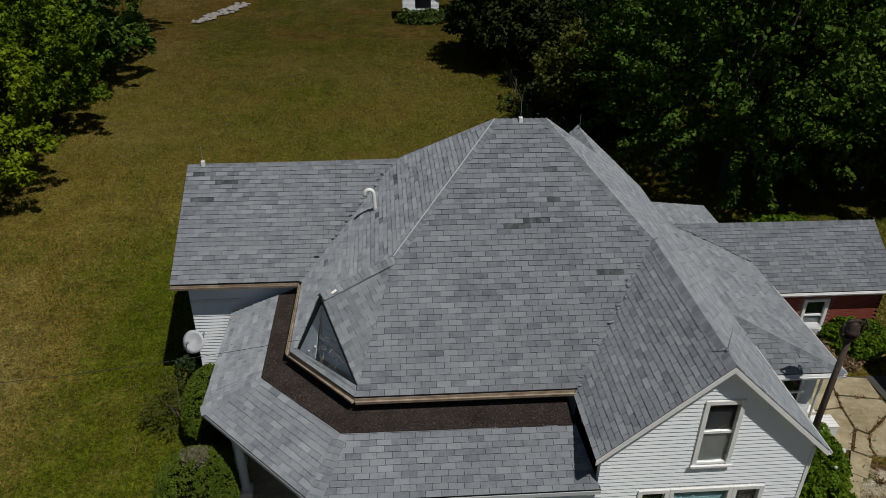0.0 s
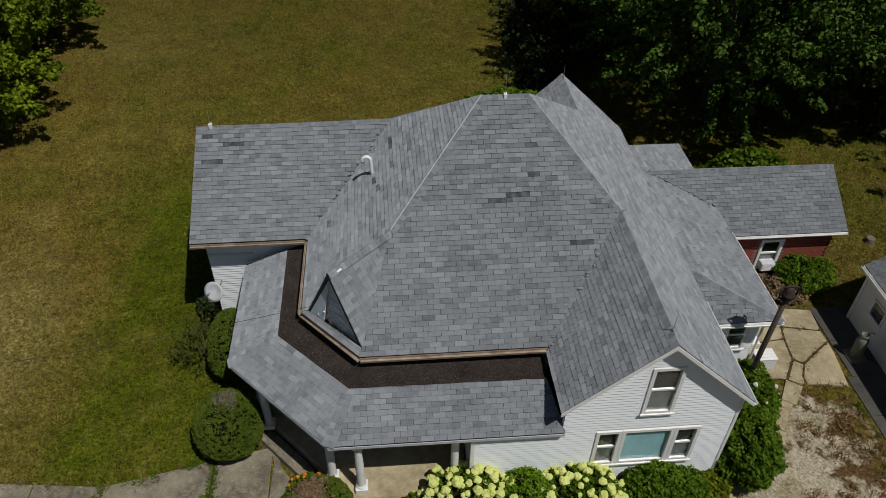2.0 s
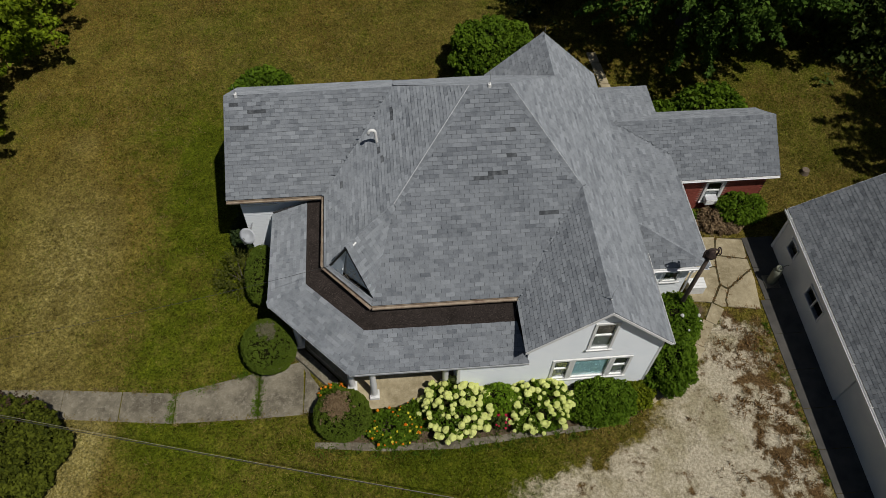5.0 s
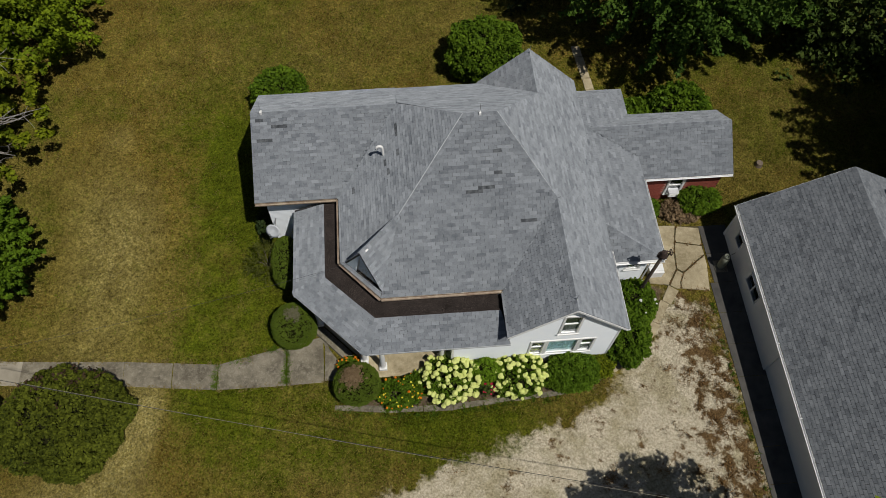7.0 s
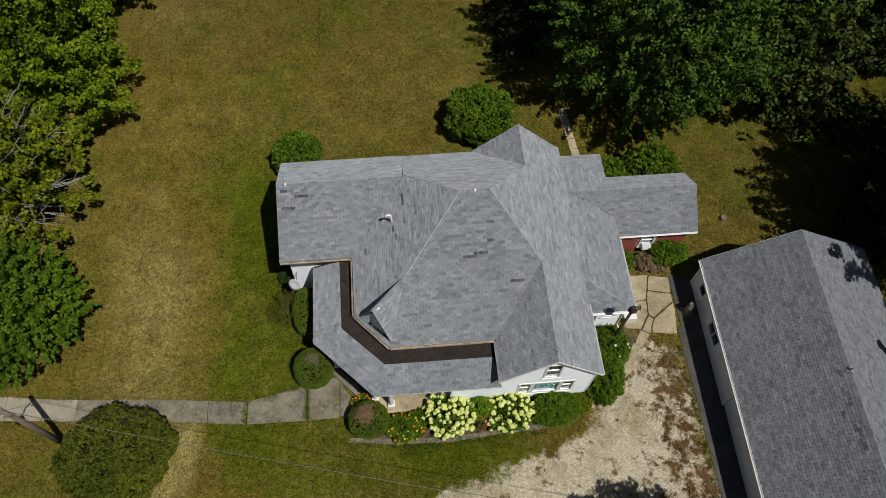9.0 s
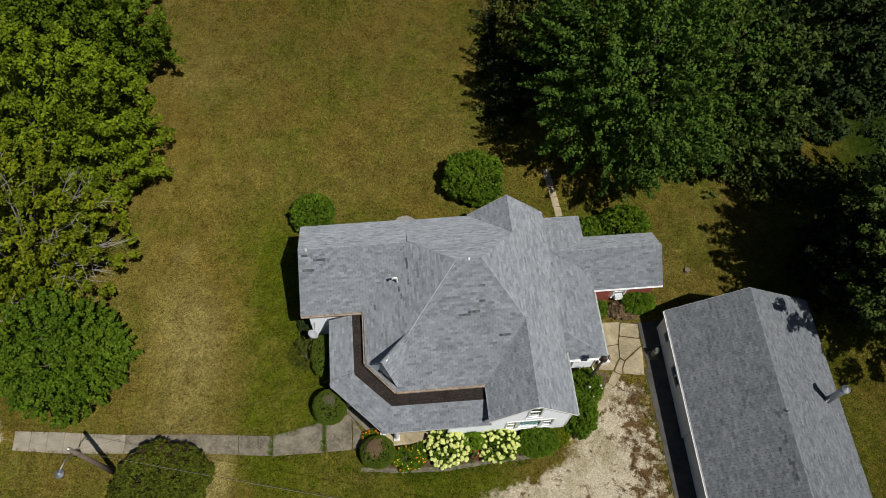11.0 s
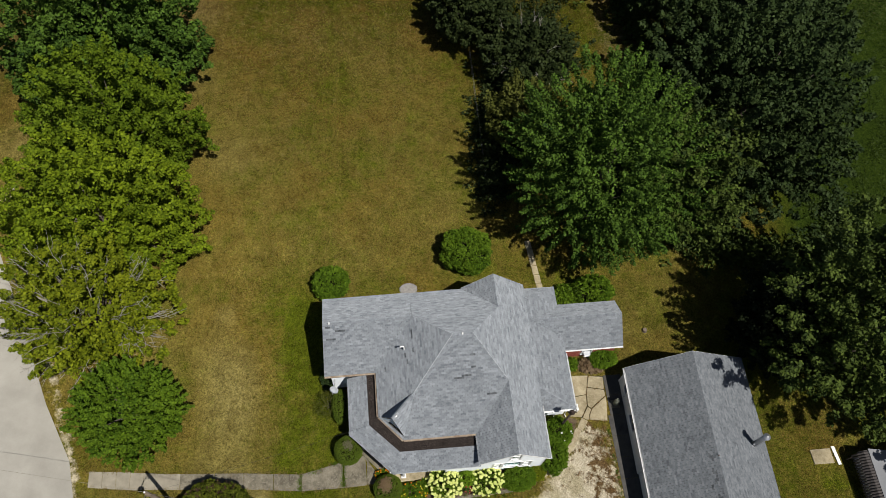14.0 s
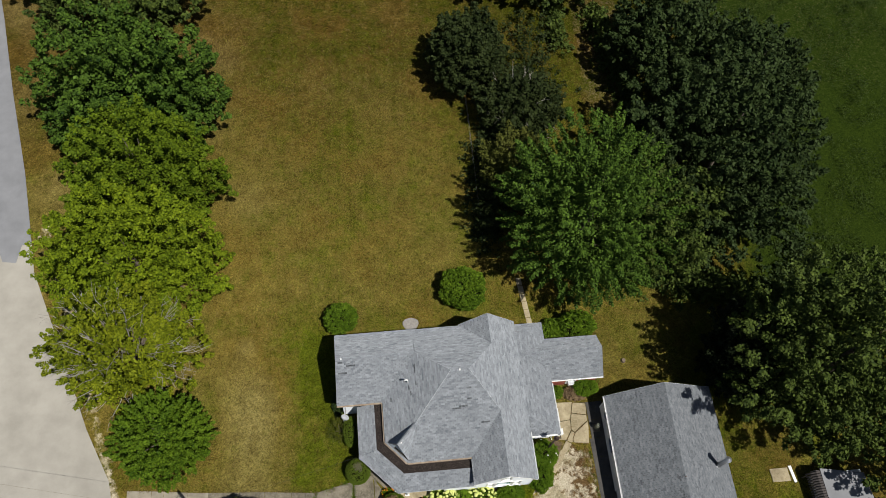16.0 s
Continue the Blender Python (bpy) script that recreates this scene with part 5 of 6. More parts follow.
def tree(x, y, top, base, rx, ry, material, label, seed, sprays=620, per=40, size=0.34, bare=0.0, bark=M_BARK, lean=(0, 0), reach=1.1, spread=0.36, wild=0.28, waist=0.85, even=0.9, rise=0.55):
    """A broadleaf tree: tapered trunk, limbs that reach the crown, and a crown of leafy sprays, spaced over its outside with gaps
    between them that show the inner leaves."""
    rng = np.random.default_rng(seed)
    t = thing("tree", x, y, GZ, label, "tree")
    cz, rz = (top + base) / 2, (top - base) / 2
    cz = base + rz * waist
    rzu = top - cz
    fork = Vector((x, y, max(1.6, base * 0.75)))
    r0 = 0.05 * (top ** 0.5) * 1.6
    trunk = Mesh().tube([(x, y, GZ - 0.2), (x, y, GZ + 0.25), tuple(fork), (x + lean[0] * 0.5, y + lean[1] * 0.5, cz), (x + lean[0], y + lean[1], top - rzu * 0.25)], [r0 * 1.5, r0 * 1.1, r0, r0 * 0.55, 0.03], 10)
    part("trunk", trunk, bark, t, smooth=True)

    def layer(want, near, far, space, tilt, wander):
        """Sprays over the crown between two shares of its radius, no two closer than space."""
        at, way = np.zeros((0, 3)), []
        for _ in range(want * 12):
            if len(way) >= want:
                break
            d = rng.normal(size=3)
            d /= np.linalg.norm(d)
            if d[2] < (-0.85 if base < 0.5 else -0.5):
                continue
            f = lumpy(d, seed) * rng.uniform(near, far)
            p = np.array([x + lean[0] + d[0] * rx * f, y + lean[1] + d[1] * ry * f, cz + d[2] * (rzu if d[2] > 0 else cz - base) * f])
            if p[2] < base * 0.85 or (space and len(at) and ((at - p) ** 2).sum(1).min() < space ** 2):
                continue
            a = d * np.array([1, 1, 0.7]) + np.array([0, 0, tilt]) + rng.normal(size=3) * wander
            at = np.vstack([at, p])
            way.append(a / np.linalg.norm(a))
        return at, np.array(way)

    area = 3.9 * (rx * ry + 0.5 * (rx + ry) * rzu) / 2
    outer = int(sprays * 0.3)
    centers, axes = layer(outer, 0.88, 1.0, even * 0.85 * math.sqrt(area / outer), rise, wild)
    mid_c, mid_a = layer(int(sprays * 0.38), 0.6, 0.78, 0, 0.4, 0.4)
    low_c, low_a = layer(int(sprays * 0.22), 0.42, 0.66, 0, 0.3, 0.5)
    full = rng.random(len(centers)) >= bare
    v = np.concatenate([leaves(centers[full], axes[full], int(per * 1.8), reach, spread, size, rng), leaves(mid_c, mid_a, int(per * 0.8), reach, spread * 1.25, size * 1.1, rng),
                        leaves(low_c, low_a, int(per * 0.8), reach * 1.4, spread * 2.0, size * 1.4, rng)])
    leaf_object("crown", v, material, t)
    for i in rng.choice(len(centers), 9, replace=False):
        e = fork.lerp(Vector(centers[i]), 0.8)
        m1 = fork.lerp(e, 0.45) + Vector((0, 0, 0.4))
        part("limb", Mesh().tube([fork, m1, e], [r0 * 0.5, r0 * 0.3, 0.02], 6), bark, t, smooth=True)
    if bare > 0:
        tw = Mesh()
        for i in np.where(~full)[0]:
            if axes[i][2] < 0.15:
                continue
            e, a = Vector(centers[i]) + Vector(axes[i]) * 0.55, Vector(axes[i])
            b = fork.lerp(e, 0.45)
            bend = [b.lerp(e, f) + Vector(rng.normal(size=3)) * 0.16 for f in (0.35, 0.7)]
            tw.tube([b, *bend, e], [0.045, 0.034, 0.022, 0.008], 5)
            for _ in range(5):
                f = rng.uniform(0.35, 0.95)
                q = b.lerp(e, f)
                w = (a + Vector(rng.normal(size=3)) * 0.5).normalized() * rng.uniform(0.5, 1.1)
                tw.tube([q, q + w * 0.5 + Vector(rng.normal(size=3)) * 0.06, q + w], [0.016, 0.012, 0.006], 4)
        tagged(part("deadwood", tw, M_DEAD, t, "bare grey dead branches"), kind="stuff")
    return t


def shrub(name, x, y, rx, ry, h, material, label, category="shrub", seed=0, count=700, size=0.1, ball=False, flowers=None, core=True, z0=GZ, group="", wispy=False):
    """A shrub: short stems, a mass of small leaves over an uneven dome, and perhaps flower heads."""
    rng = np.random.default_rng(seed + 500)
    t = thing(name, x, y, z0, label, category, group)
    stems = Mesh()
    for k in range(7):
        a = 2 * math.pi * k / 7
        stems.tube([(x + 0.05 * math.cos(a), y + 0.05 * math.sin(a), z0 - 0.05), (x + rx * 0.3 * math.cos(a), y + ry * 0.3 * math.sin(a), z0 + h * 0.45), (x + rx * 0.55 * math.cos(a), y + ry * 0.55 * math.sin(a), z0 + h * 0.75)], [0.03, 0.02, 0.008], 5)
    part("stems", stems, M_BARK, t)
    # solid dark core: inner shade put in as colour behind the leaves
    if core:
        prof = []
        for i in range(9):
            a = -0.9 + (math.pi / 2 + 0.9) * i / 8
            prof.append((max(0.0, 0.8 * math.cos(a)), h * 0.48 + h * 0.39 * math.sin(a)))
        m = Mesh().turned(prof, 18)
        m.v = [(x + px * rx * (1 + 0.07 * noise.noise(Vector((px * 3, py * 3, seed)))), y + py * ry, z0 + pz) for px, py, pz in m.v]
        part("twig_mass", m, M_GAPSHADE, t, smooth=True)
    cs, ax = [], []
    while len(cs) < count:
        d = rng.normal(size=3)
        d /= np.linalg.norm(d)
        if d[2] < -0.7:
            continue
        f = (0.98 if ball else lumpy(d, seed)) * (1 if ball or rng.random() < 0.8 else rng.uniform(0.6, 0.95))
        if ball:
            f *= 1 + 0.06 * noise.noise(Vector(d) * 2.2 + Vector((seed, 0, 0))) + 0.05 * noise.noise(Vector(d) * 6.0 + Vector((0, seed, 0)))
        p = np.array([x + d[0] * rx * f, y + d[1] * ry * f, z0 + h * 0.48 + d[2] * h * 0.5 * f])
        if p[2] < z0 + 0.04:
            continue
        a = d + np.array([0, 0, 0.3]) + rng.normal(size=3) * (0.2 if ball else 0.4)
        cs.append(p)
        ax.append(a / np.linalg.norm(a))
    cs, ax = np.array(cs), np.array(ax)
    leaf_object("foliage", leaves(cs, ax, 18, 0.6, 0.045, size, rng) if wispy else leaves(cs, ax, 14, size * 1.8, size * 1.1, size, rng), material, t)
    for fm, num, fr, nm in flowers or ():
        top = [i for i in range(len(cs)) if ax[i][2] > 0.1]
        picks = rng.choice(top, min(num, len(top)), replace=False)
        prof = [(0.0, -0.75), (0.62, -0.55), (0.97, -0.05), (0.85, 0.45), (0.45, 0.85), (0.0, 1.0)]
        shapes = []
        for _ in range(4):
            one = Mesh().turned(prof, 10)
            one.v = [tuple(Vector(p) * (1 + rng.normal() * 0.1)) for p in one.v]
            shapes.append(one)
        big = fr > 0.08
        datas = [s.data(nm, fm) for s in shapes] if big else []
        heads = Mesh()
        for i in picks:
            c = Vector(cs[i] + ax[i] * size * 1.6)
            m = Matrix.Translation(c) @ Vector(ax[i]).to_track_quat("Z", "Y").to_matrix().to_4x4() @ Matrix.Scale(fr * rng.uniform(0.6, 1.4), 4)
            j = int(rng.integers(4))
            if big:
                ob = new("flower_head", datas[j])
                ob.parent = t
                ob.matrix_parent_inverse = t.matrix_world.inverted()
                ob.matrix_basis = m
            else:
                heads.add([m @ Vector(p) for p in shapes[j].v], shapes[j].f)
        if not big:
            tagged(part(nm, heads, fm, t), kind="stuff")
    return t


tree(17.5, 31.1, 15.4, 0.45, 7.3, 7.4, L_MAPLE, "broad green maple with dense layered foliage behind the house", 1, 1150, 60, 0.19, reach=1.7, spread=0.27, wild=0.1, waist=0.95, rise=0.38, even=1.0)
tree(24.0, 30.6, 12.5, 0.45, 5.0, 5.2, L_DARK, "dark green maple crowded beside a larger one", 2, 702, 46, 0.256)
tree(30.5, 36.5, 15.5, 0.45, 8.8, 9.2, L_GREY, "large grey-green tree at the lawn's edge", 3, 1552, 46, 0.272)
tree(34.2, 16.3, 17.0, 0.45, 7.8, 7.3, L_DARK, "tall dark green maple overhanging the garage roof", 4, 1050, 54, 0.23, reach=1.3, spread=0.34, wild=0.22, even=1.0, waist=1.1)
# added filler crown: its black leaves stand in for deep shade here
tree(28.9, 18.6, 8.5, 0.3, 3.3, 4.2, L_SHADED, "added near-black tree standing in for shade beside the garage gable", 21, 520, 46, 0.2, reach=0.9, spread=0.32, waist=0.9)
tree(-18.3, 16.35, 6.6, 0.3, 3.6, 3.55, L_FRESH, "rounded dense green maple by the road", 5, 900, 40, 0.16, reach=0.75, spread=0.16, wild=0.12)
tree(-21.4, 23.5, 11.3, 0.3, 6.0, 4.9, L_OCHRE, "thinning yellow-green tree with dead grey branches", 6, 900, 56, 0.19, bare=0.4, spread=0.25, reach=0.8, waist=0.65, even=1.05)
tree(-21.4, 31.5, 12.0, 0.1, 7.3, 5.6, L_YELLOW, "bright yellow-green tree along the lawn", 7, 1200, 54, 0.205, waist=0.5, spread=0.32, reach=0.9)
tree(-21.3, 40.0, 12.0, 0.1, 6.9, 5.4, L_LIME, "yellow-green broad tree along the lawn", 8, 1100, 54, 0.205, waist=0.5, spread=0.32, reach=0.9)
tree(-23.2, 49.5, 13.5, 0.1, 9.0, 6.4, L_MAPLE, "dark green spreading tree at the far lawn", 9, 1200, 44, 0.28, waist=0.5)
tree(-25.0, 62.0, 13.0, 0.8, 8.5, 7.0, L_DARK, "dark green tree far along the lawn", 10, 620, 40, 0.32)
tree(-33.0, 72.0, 13.0, 0.8, 9.5, 8.0, L_MID, "distant green tree beyond the lawn", 11, 480, 36, 0.36)
tree(9.8, 53.5, 7.0, 0.4, 3.8, 4.6, L_SCRUB, "dark grey-green tree at the edge of the back lawn", 12, 567, 42, 0.272)
tree(14.6, 46.8, 5.8, 0.3, 4.0, 4.2, L_SCRUB, "scrubby dark tree with bare twigs", 13, 486, 40, 0.256, bare=0.12)
tree(13.2, 40.3, 5.2, 0.3, 3.2, 3.0, L_OLIVE, "small scrubby olive tree by the hedge", 14, 297, 40, 0.224)
tree(30.5, 52.5, 9.5, 0.5, 6.0, 6.5, L_GREY, "dark green tree behind the hedge", 15, 560, 38, 0.304)
tree(37.5, 46.5, 11.0, 0.5, 6.0, 6.5, L_GREY, "grey-green tree by the field", 16, 560, 38, 0.304)
tree(13.0, 68.0, 9.0, 0.4, 6.0, 5.0, L_MID, "green tree beside the far shed", 17, 420, 36, 0.32)
tree(22.0, 66.0, 11.0, 0.4, 7.0, 6.0, L_DARK, "dark green tree at the far edge", 18, 420, 36, 0.336)
tree(13.7, -0.9, 10.6, 6.0, 3.4, 3.0, L_YELLOW, "yellow-green tree at the garage corner over the drive", 20, 351, 40, 0.208)
tree(42.0, 10.0, 13.0, 1.0, 6.5, 6.5, L_DARK, "dark green maple beyond the garage", 19, 420, 38, 0.304)
for k in range(9):
    tree(-60 + 17 * k, 96 + 5 * math.sin(k * 2.1), 11 + 2 * math.sin(k * 1.7), 0.5, 9.5, 6.5, (L_DARK, L_MID, L_GREY)[k % 3], "distant green tree in the far tree line", 30 + k, 300, 14, 0.8)

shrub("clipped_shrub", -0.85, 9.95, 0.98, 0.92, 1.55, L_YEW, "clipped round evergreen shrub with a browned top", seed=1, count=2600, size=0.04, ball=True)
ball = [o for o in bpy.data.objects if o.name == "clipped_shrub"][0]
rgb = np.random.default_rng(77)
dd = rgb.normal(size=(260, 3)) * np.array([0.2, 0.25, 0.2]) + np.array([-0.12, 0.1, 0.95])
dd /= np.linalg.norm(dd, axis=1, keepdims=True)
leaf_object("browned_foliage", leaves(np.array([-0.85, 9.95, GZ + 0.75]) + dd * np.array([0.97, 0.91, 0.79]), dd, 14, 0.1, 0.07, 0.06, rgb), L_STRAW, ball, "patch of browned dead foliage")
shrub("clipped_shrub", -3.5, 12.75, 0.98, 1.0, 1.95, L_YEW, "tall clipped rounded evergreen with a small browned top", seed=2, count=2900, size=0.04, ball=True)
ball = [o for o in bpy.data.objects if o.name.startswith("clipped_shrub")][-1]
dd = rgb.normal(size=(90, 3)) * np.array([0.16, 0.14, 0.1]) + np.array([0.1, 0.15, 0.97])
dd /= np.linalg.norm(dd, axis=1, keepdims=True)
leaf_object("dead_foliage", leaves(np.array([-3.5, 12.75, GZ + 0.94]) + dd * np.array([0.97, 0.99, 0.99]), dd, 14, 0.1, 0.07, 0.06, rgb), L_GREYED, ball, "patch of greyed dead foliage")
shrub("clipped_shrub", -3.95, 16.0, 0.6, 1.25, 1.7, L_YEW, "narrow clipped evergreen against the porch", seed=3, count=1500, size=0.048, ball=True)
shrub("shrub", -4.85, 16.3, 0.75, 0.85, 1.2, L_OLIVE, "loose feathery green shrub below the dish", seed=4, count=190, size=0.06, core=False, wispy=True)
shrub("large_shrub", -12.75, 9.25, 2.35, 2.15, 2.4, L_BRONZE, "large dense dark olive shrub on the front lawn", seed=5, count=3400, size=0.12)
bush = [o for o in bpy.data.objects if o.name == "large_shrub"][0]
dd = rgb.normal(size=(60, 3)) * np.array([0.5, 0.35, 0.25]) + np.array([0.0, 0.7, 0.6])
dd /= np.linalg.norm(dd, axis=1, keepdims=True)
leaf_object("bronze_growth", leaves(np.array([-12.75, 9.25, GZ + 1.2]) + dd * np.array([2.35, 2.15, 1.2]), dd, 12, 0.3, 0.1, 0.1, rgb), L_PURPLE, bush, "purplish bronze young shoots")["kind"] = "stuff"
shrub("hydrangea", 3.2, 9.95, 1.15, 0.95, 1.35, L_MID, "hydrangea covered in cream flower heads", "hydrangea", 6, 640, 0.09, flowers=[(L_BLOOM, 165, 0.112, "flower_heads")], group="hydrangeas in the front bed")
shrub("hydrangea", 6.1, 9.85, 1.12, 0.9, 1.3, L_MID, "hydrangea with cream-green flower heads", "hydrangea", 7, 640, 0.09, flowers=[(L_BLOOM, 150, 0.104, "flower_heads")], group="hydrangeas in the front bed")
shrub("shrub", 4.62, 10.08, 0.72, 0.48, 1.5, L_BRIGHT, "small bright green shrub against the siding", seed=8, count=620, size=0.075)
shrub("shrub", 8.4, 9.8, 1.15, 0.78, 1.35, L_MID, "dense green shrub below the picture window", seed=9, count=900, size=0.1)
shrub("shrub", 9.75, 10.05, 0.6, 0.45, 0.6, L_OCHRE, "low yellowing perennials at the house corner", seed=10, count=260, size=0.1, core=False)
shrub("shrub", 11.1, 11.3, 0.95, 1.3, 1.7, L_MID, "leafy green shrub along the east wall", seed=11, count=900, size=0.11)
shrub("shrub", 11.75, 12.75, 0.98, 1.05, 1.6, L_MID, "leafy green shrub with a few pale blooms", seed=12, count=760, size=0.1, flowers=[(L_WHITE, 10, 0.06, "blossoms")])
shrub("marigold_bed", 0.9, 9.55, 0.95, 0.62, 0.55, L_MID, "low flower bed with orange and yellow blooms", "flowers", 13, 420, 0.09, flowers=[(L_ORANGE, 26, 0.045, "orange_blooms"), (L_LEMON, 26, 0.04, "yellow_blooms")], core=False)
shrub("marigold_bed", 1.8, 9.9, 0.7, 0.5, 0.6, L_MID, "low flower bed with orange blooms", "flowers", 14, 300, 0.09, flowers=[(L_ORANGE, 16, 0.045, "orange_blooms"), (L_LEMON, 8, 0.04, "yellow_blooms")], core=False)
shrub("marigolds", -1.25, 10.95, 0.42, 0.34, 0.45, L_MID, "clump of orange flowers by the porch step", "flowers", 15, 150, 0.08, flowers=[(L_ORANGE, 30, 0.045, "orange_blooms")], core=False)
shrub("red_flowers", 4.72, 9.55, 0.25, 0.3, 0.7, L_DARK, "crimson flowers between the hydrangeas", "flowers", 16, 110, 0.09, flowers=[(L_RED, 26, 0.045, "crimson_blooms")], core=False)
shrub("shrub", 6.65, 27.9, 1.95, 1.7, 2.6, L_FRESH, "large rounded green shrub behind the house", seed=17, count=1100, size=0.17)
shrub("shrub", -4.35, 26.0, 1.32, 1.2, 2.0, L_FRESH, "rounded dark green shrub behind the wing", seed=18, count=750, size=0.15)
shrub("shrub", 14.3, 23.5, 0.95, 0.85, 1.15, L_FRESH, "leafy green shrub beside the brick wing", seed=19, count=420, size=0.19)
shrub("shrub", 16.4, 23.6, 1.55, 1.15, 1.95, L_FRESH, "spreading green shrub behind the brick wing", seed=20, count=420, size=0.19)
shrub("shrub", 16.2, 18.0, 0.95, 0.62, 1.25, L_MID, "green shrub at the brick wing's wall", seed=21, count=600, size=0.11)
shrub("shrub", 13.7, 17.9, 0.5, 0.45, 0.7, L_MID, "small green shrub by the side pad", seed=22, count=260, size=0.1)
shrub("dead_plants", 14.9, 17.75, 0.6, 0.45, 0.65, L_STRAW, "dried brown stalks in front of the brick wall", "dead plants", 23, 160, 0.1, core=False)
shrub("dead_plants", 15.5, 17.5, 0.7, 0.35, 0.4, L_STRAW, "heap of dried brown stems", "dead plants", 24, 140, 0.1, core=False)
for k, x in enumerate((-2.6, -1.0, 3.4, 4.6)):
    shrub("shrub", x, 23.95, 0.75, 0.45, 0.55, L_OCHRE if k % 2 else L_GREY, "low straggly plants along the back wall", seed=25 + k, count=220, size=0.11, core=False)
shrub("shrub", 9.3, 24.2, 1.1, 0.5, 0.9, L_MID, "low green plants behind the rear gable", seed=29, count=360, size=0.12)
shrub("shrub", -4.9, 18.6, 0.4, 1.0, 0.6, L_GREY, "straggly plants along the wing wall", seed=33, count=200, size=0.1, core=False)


def hedge(name, pts, w, h, material, label, seed, count, size):
    rng = np.random.default_rng(seed)
    t = thing(name, *pts[0], GZ, label, "hedge")
    cs, ax = [], []
    for _ in range(count):
        i = rng.integers(len(pts) - 1)
        f = rng.random()
        a, b = np.array(pts[i]), np.array(pts[i + 1])
        p = a + (b - a) * f
        hh = h * (0.75 + 0.5 * noise.noise(Vector((p[0] * 0.4, p[1] * 0.4, seed))))
        q = rng.normal(size=2) * w * 0.4
        z = GZ + hh * (1 - min(1, np.abs(q).sum() / w) ** 2) * rng.uniform(0.55, 1.0)
        cs.append((p[0] + q[0], p[1] + q[1], max(z, GZ + 0.1)))
        d = np.array([q[0], q[1], 0.8]) + rng.normal(size=3) * 0.3
        ax.append(d / np.linalg.norm(d))
    leaf_object("foliage", leaves(np.array(cs), np.array(ax), 22, 0.8, 0.45, size, rng), material, t)
    st = Mesh()
    for i in range(0, count, max(1, count // 40)):
        c = cs[i]
        st.tube([(c[0], c[1], GZ - 0.1), (c[0] + 0.1, c[1], c[2])], [0.04, 0.01], 5)
    tagged(part("stems", st, M_BARK, t), kind="stuff")


hedge("hedge", [(9.6, 33), (10.0, 38), (11.0, 44), (13, 49)], 1.5, 1.9, L_SCRUB, "scrubby hedge along the fence behind the maple", 3, 420, 0.26)
hedge("scrub", [(11.5, 36), (12.5, 42), (14, 48), (17, 54), (18, 62)], 4.2, 2.3, L_SCRUB, "dark tangled scrub behind the maple", 13, 460, 0.24)
hedge("hedge", [(25, 28.0), (29, 27.0), (33, 25.5)], 2.2, 1.6, L_DARK, "undergrowth below the big maples", 4, 320, 0.26)
hedge("hedge", [(20.5, 56), (21.5, 66), (23, 80)], 1.3, 2.0, L_DARK, "dark hedge between back fields", 5, 300, 0.3)
hedge("hedge", [(28, 44), (26.5, 52), (25.5, 62)], 1.6, 2.2, L_DARK, "dark scrub at the back field", 6, 300, 0.3)
hedge("hedge", [(36.5, 27), (38.5, 24), (40, 31)], 2.2, 1.2, L_GREY, "rough growth at the field edge", 7, 240, 0.26)

rng_f = np.random.default_rng(8)
fx_, fy_ = rng_f.uniform(36, 66, 2600), rng_f.uniform(20, 72, 2600)
tall = np.array([noise.noise(Vector((a * 0.22, b * 0.22, 6.0))) for a, b in zip(fx_, fy_)])
ok = (fx_ > 37.5 + 0.12 * (fy_ - 36)) & (tall > -0.12)
fc = np.column_stack([fx_, fy_, GZ + 0.1 + 0.9 * np.clip(tall, 0, 1)])[ok]
fa = rng_f.normal(size=(len(fc), 3)) * 0.35 + np.array([0, 0, 1.0])
fa /= np.linalg.norm(fa, axis=1, keepdims=True)
tagged(leaf_object("field_growth", leaves(fc, fa, 22, 0.9, 0.75, 0.15, rng_f), L_FIELD, None), "rough dark green weeds over the field", "weeds", kind="stuff")

# ---- poles, cables, fixtures ----
pole = thing("utility_pole", -15.6, 10.12, GZ, "weathered wooden utility pole with a street lamp arm", "utility pole")
part("post", Mesh().tube([(-15.6, 10.15, GZ - 0.3), (-15.6, 10.1, 3.2), (-15.6, 10.04, 6.5)], [0.15, 0.13, 0.11], 14), M_POLE, pole, smooth=True)
part("cross_brace", Mesh().box((-15.75, 9.93, 5.6), (-15.45, 9.97, 5.72)), M_POLE, pole)
lamp_arm = part("lamp_arm", Mesh().tube([(-15.62, 9.98, 6.1), (-15.75, 9.5, 6.45), (-15.9, 9.0, 6.5)], 0.03, 8), M_METAL, pole, "white metal lamp arm", smooth=True)
part("lamp_head", Mesh().turned([(0.0, 0.16), (0.07, 0.15), (0.1, 0.08), (0.22, 0.02), (0.24, -0.03), (0.16, -0.06), (0.0, -0.06)], 18, Matrix.Translation((-15.92, 8.92, 6.42))), M_METAL, lamp_arm, "round grey street lamp head", smooth=True)
part("insulator", Mesh().turned([(0.0, 0), (0.05, 0.02), (0.06, 0.08), (0.03, 0.14), (0.0, 0.14)], 12, Matrix.Translation((-15.6, 10.04, 6.5))), M_PVC, pole, smooth=True)


def cable(a, b, sag, r, label, material=M_CABLE):
    a, b = Vector(a), Vector(b)
    pts = [a.lerp(b, k / 30) - Vector((0, 0, 4 * sag * (k / 30) * (1 - k / 30))) for k in range(31)]
    return single("cable", Mesh().tube(pts, r, 6), material, label, "cable", smooth=True)


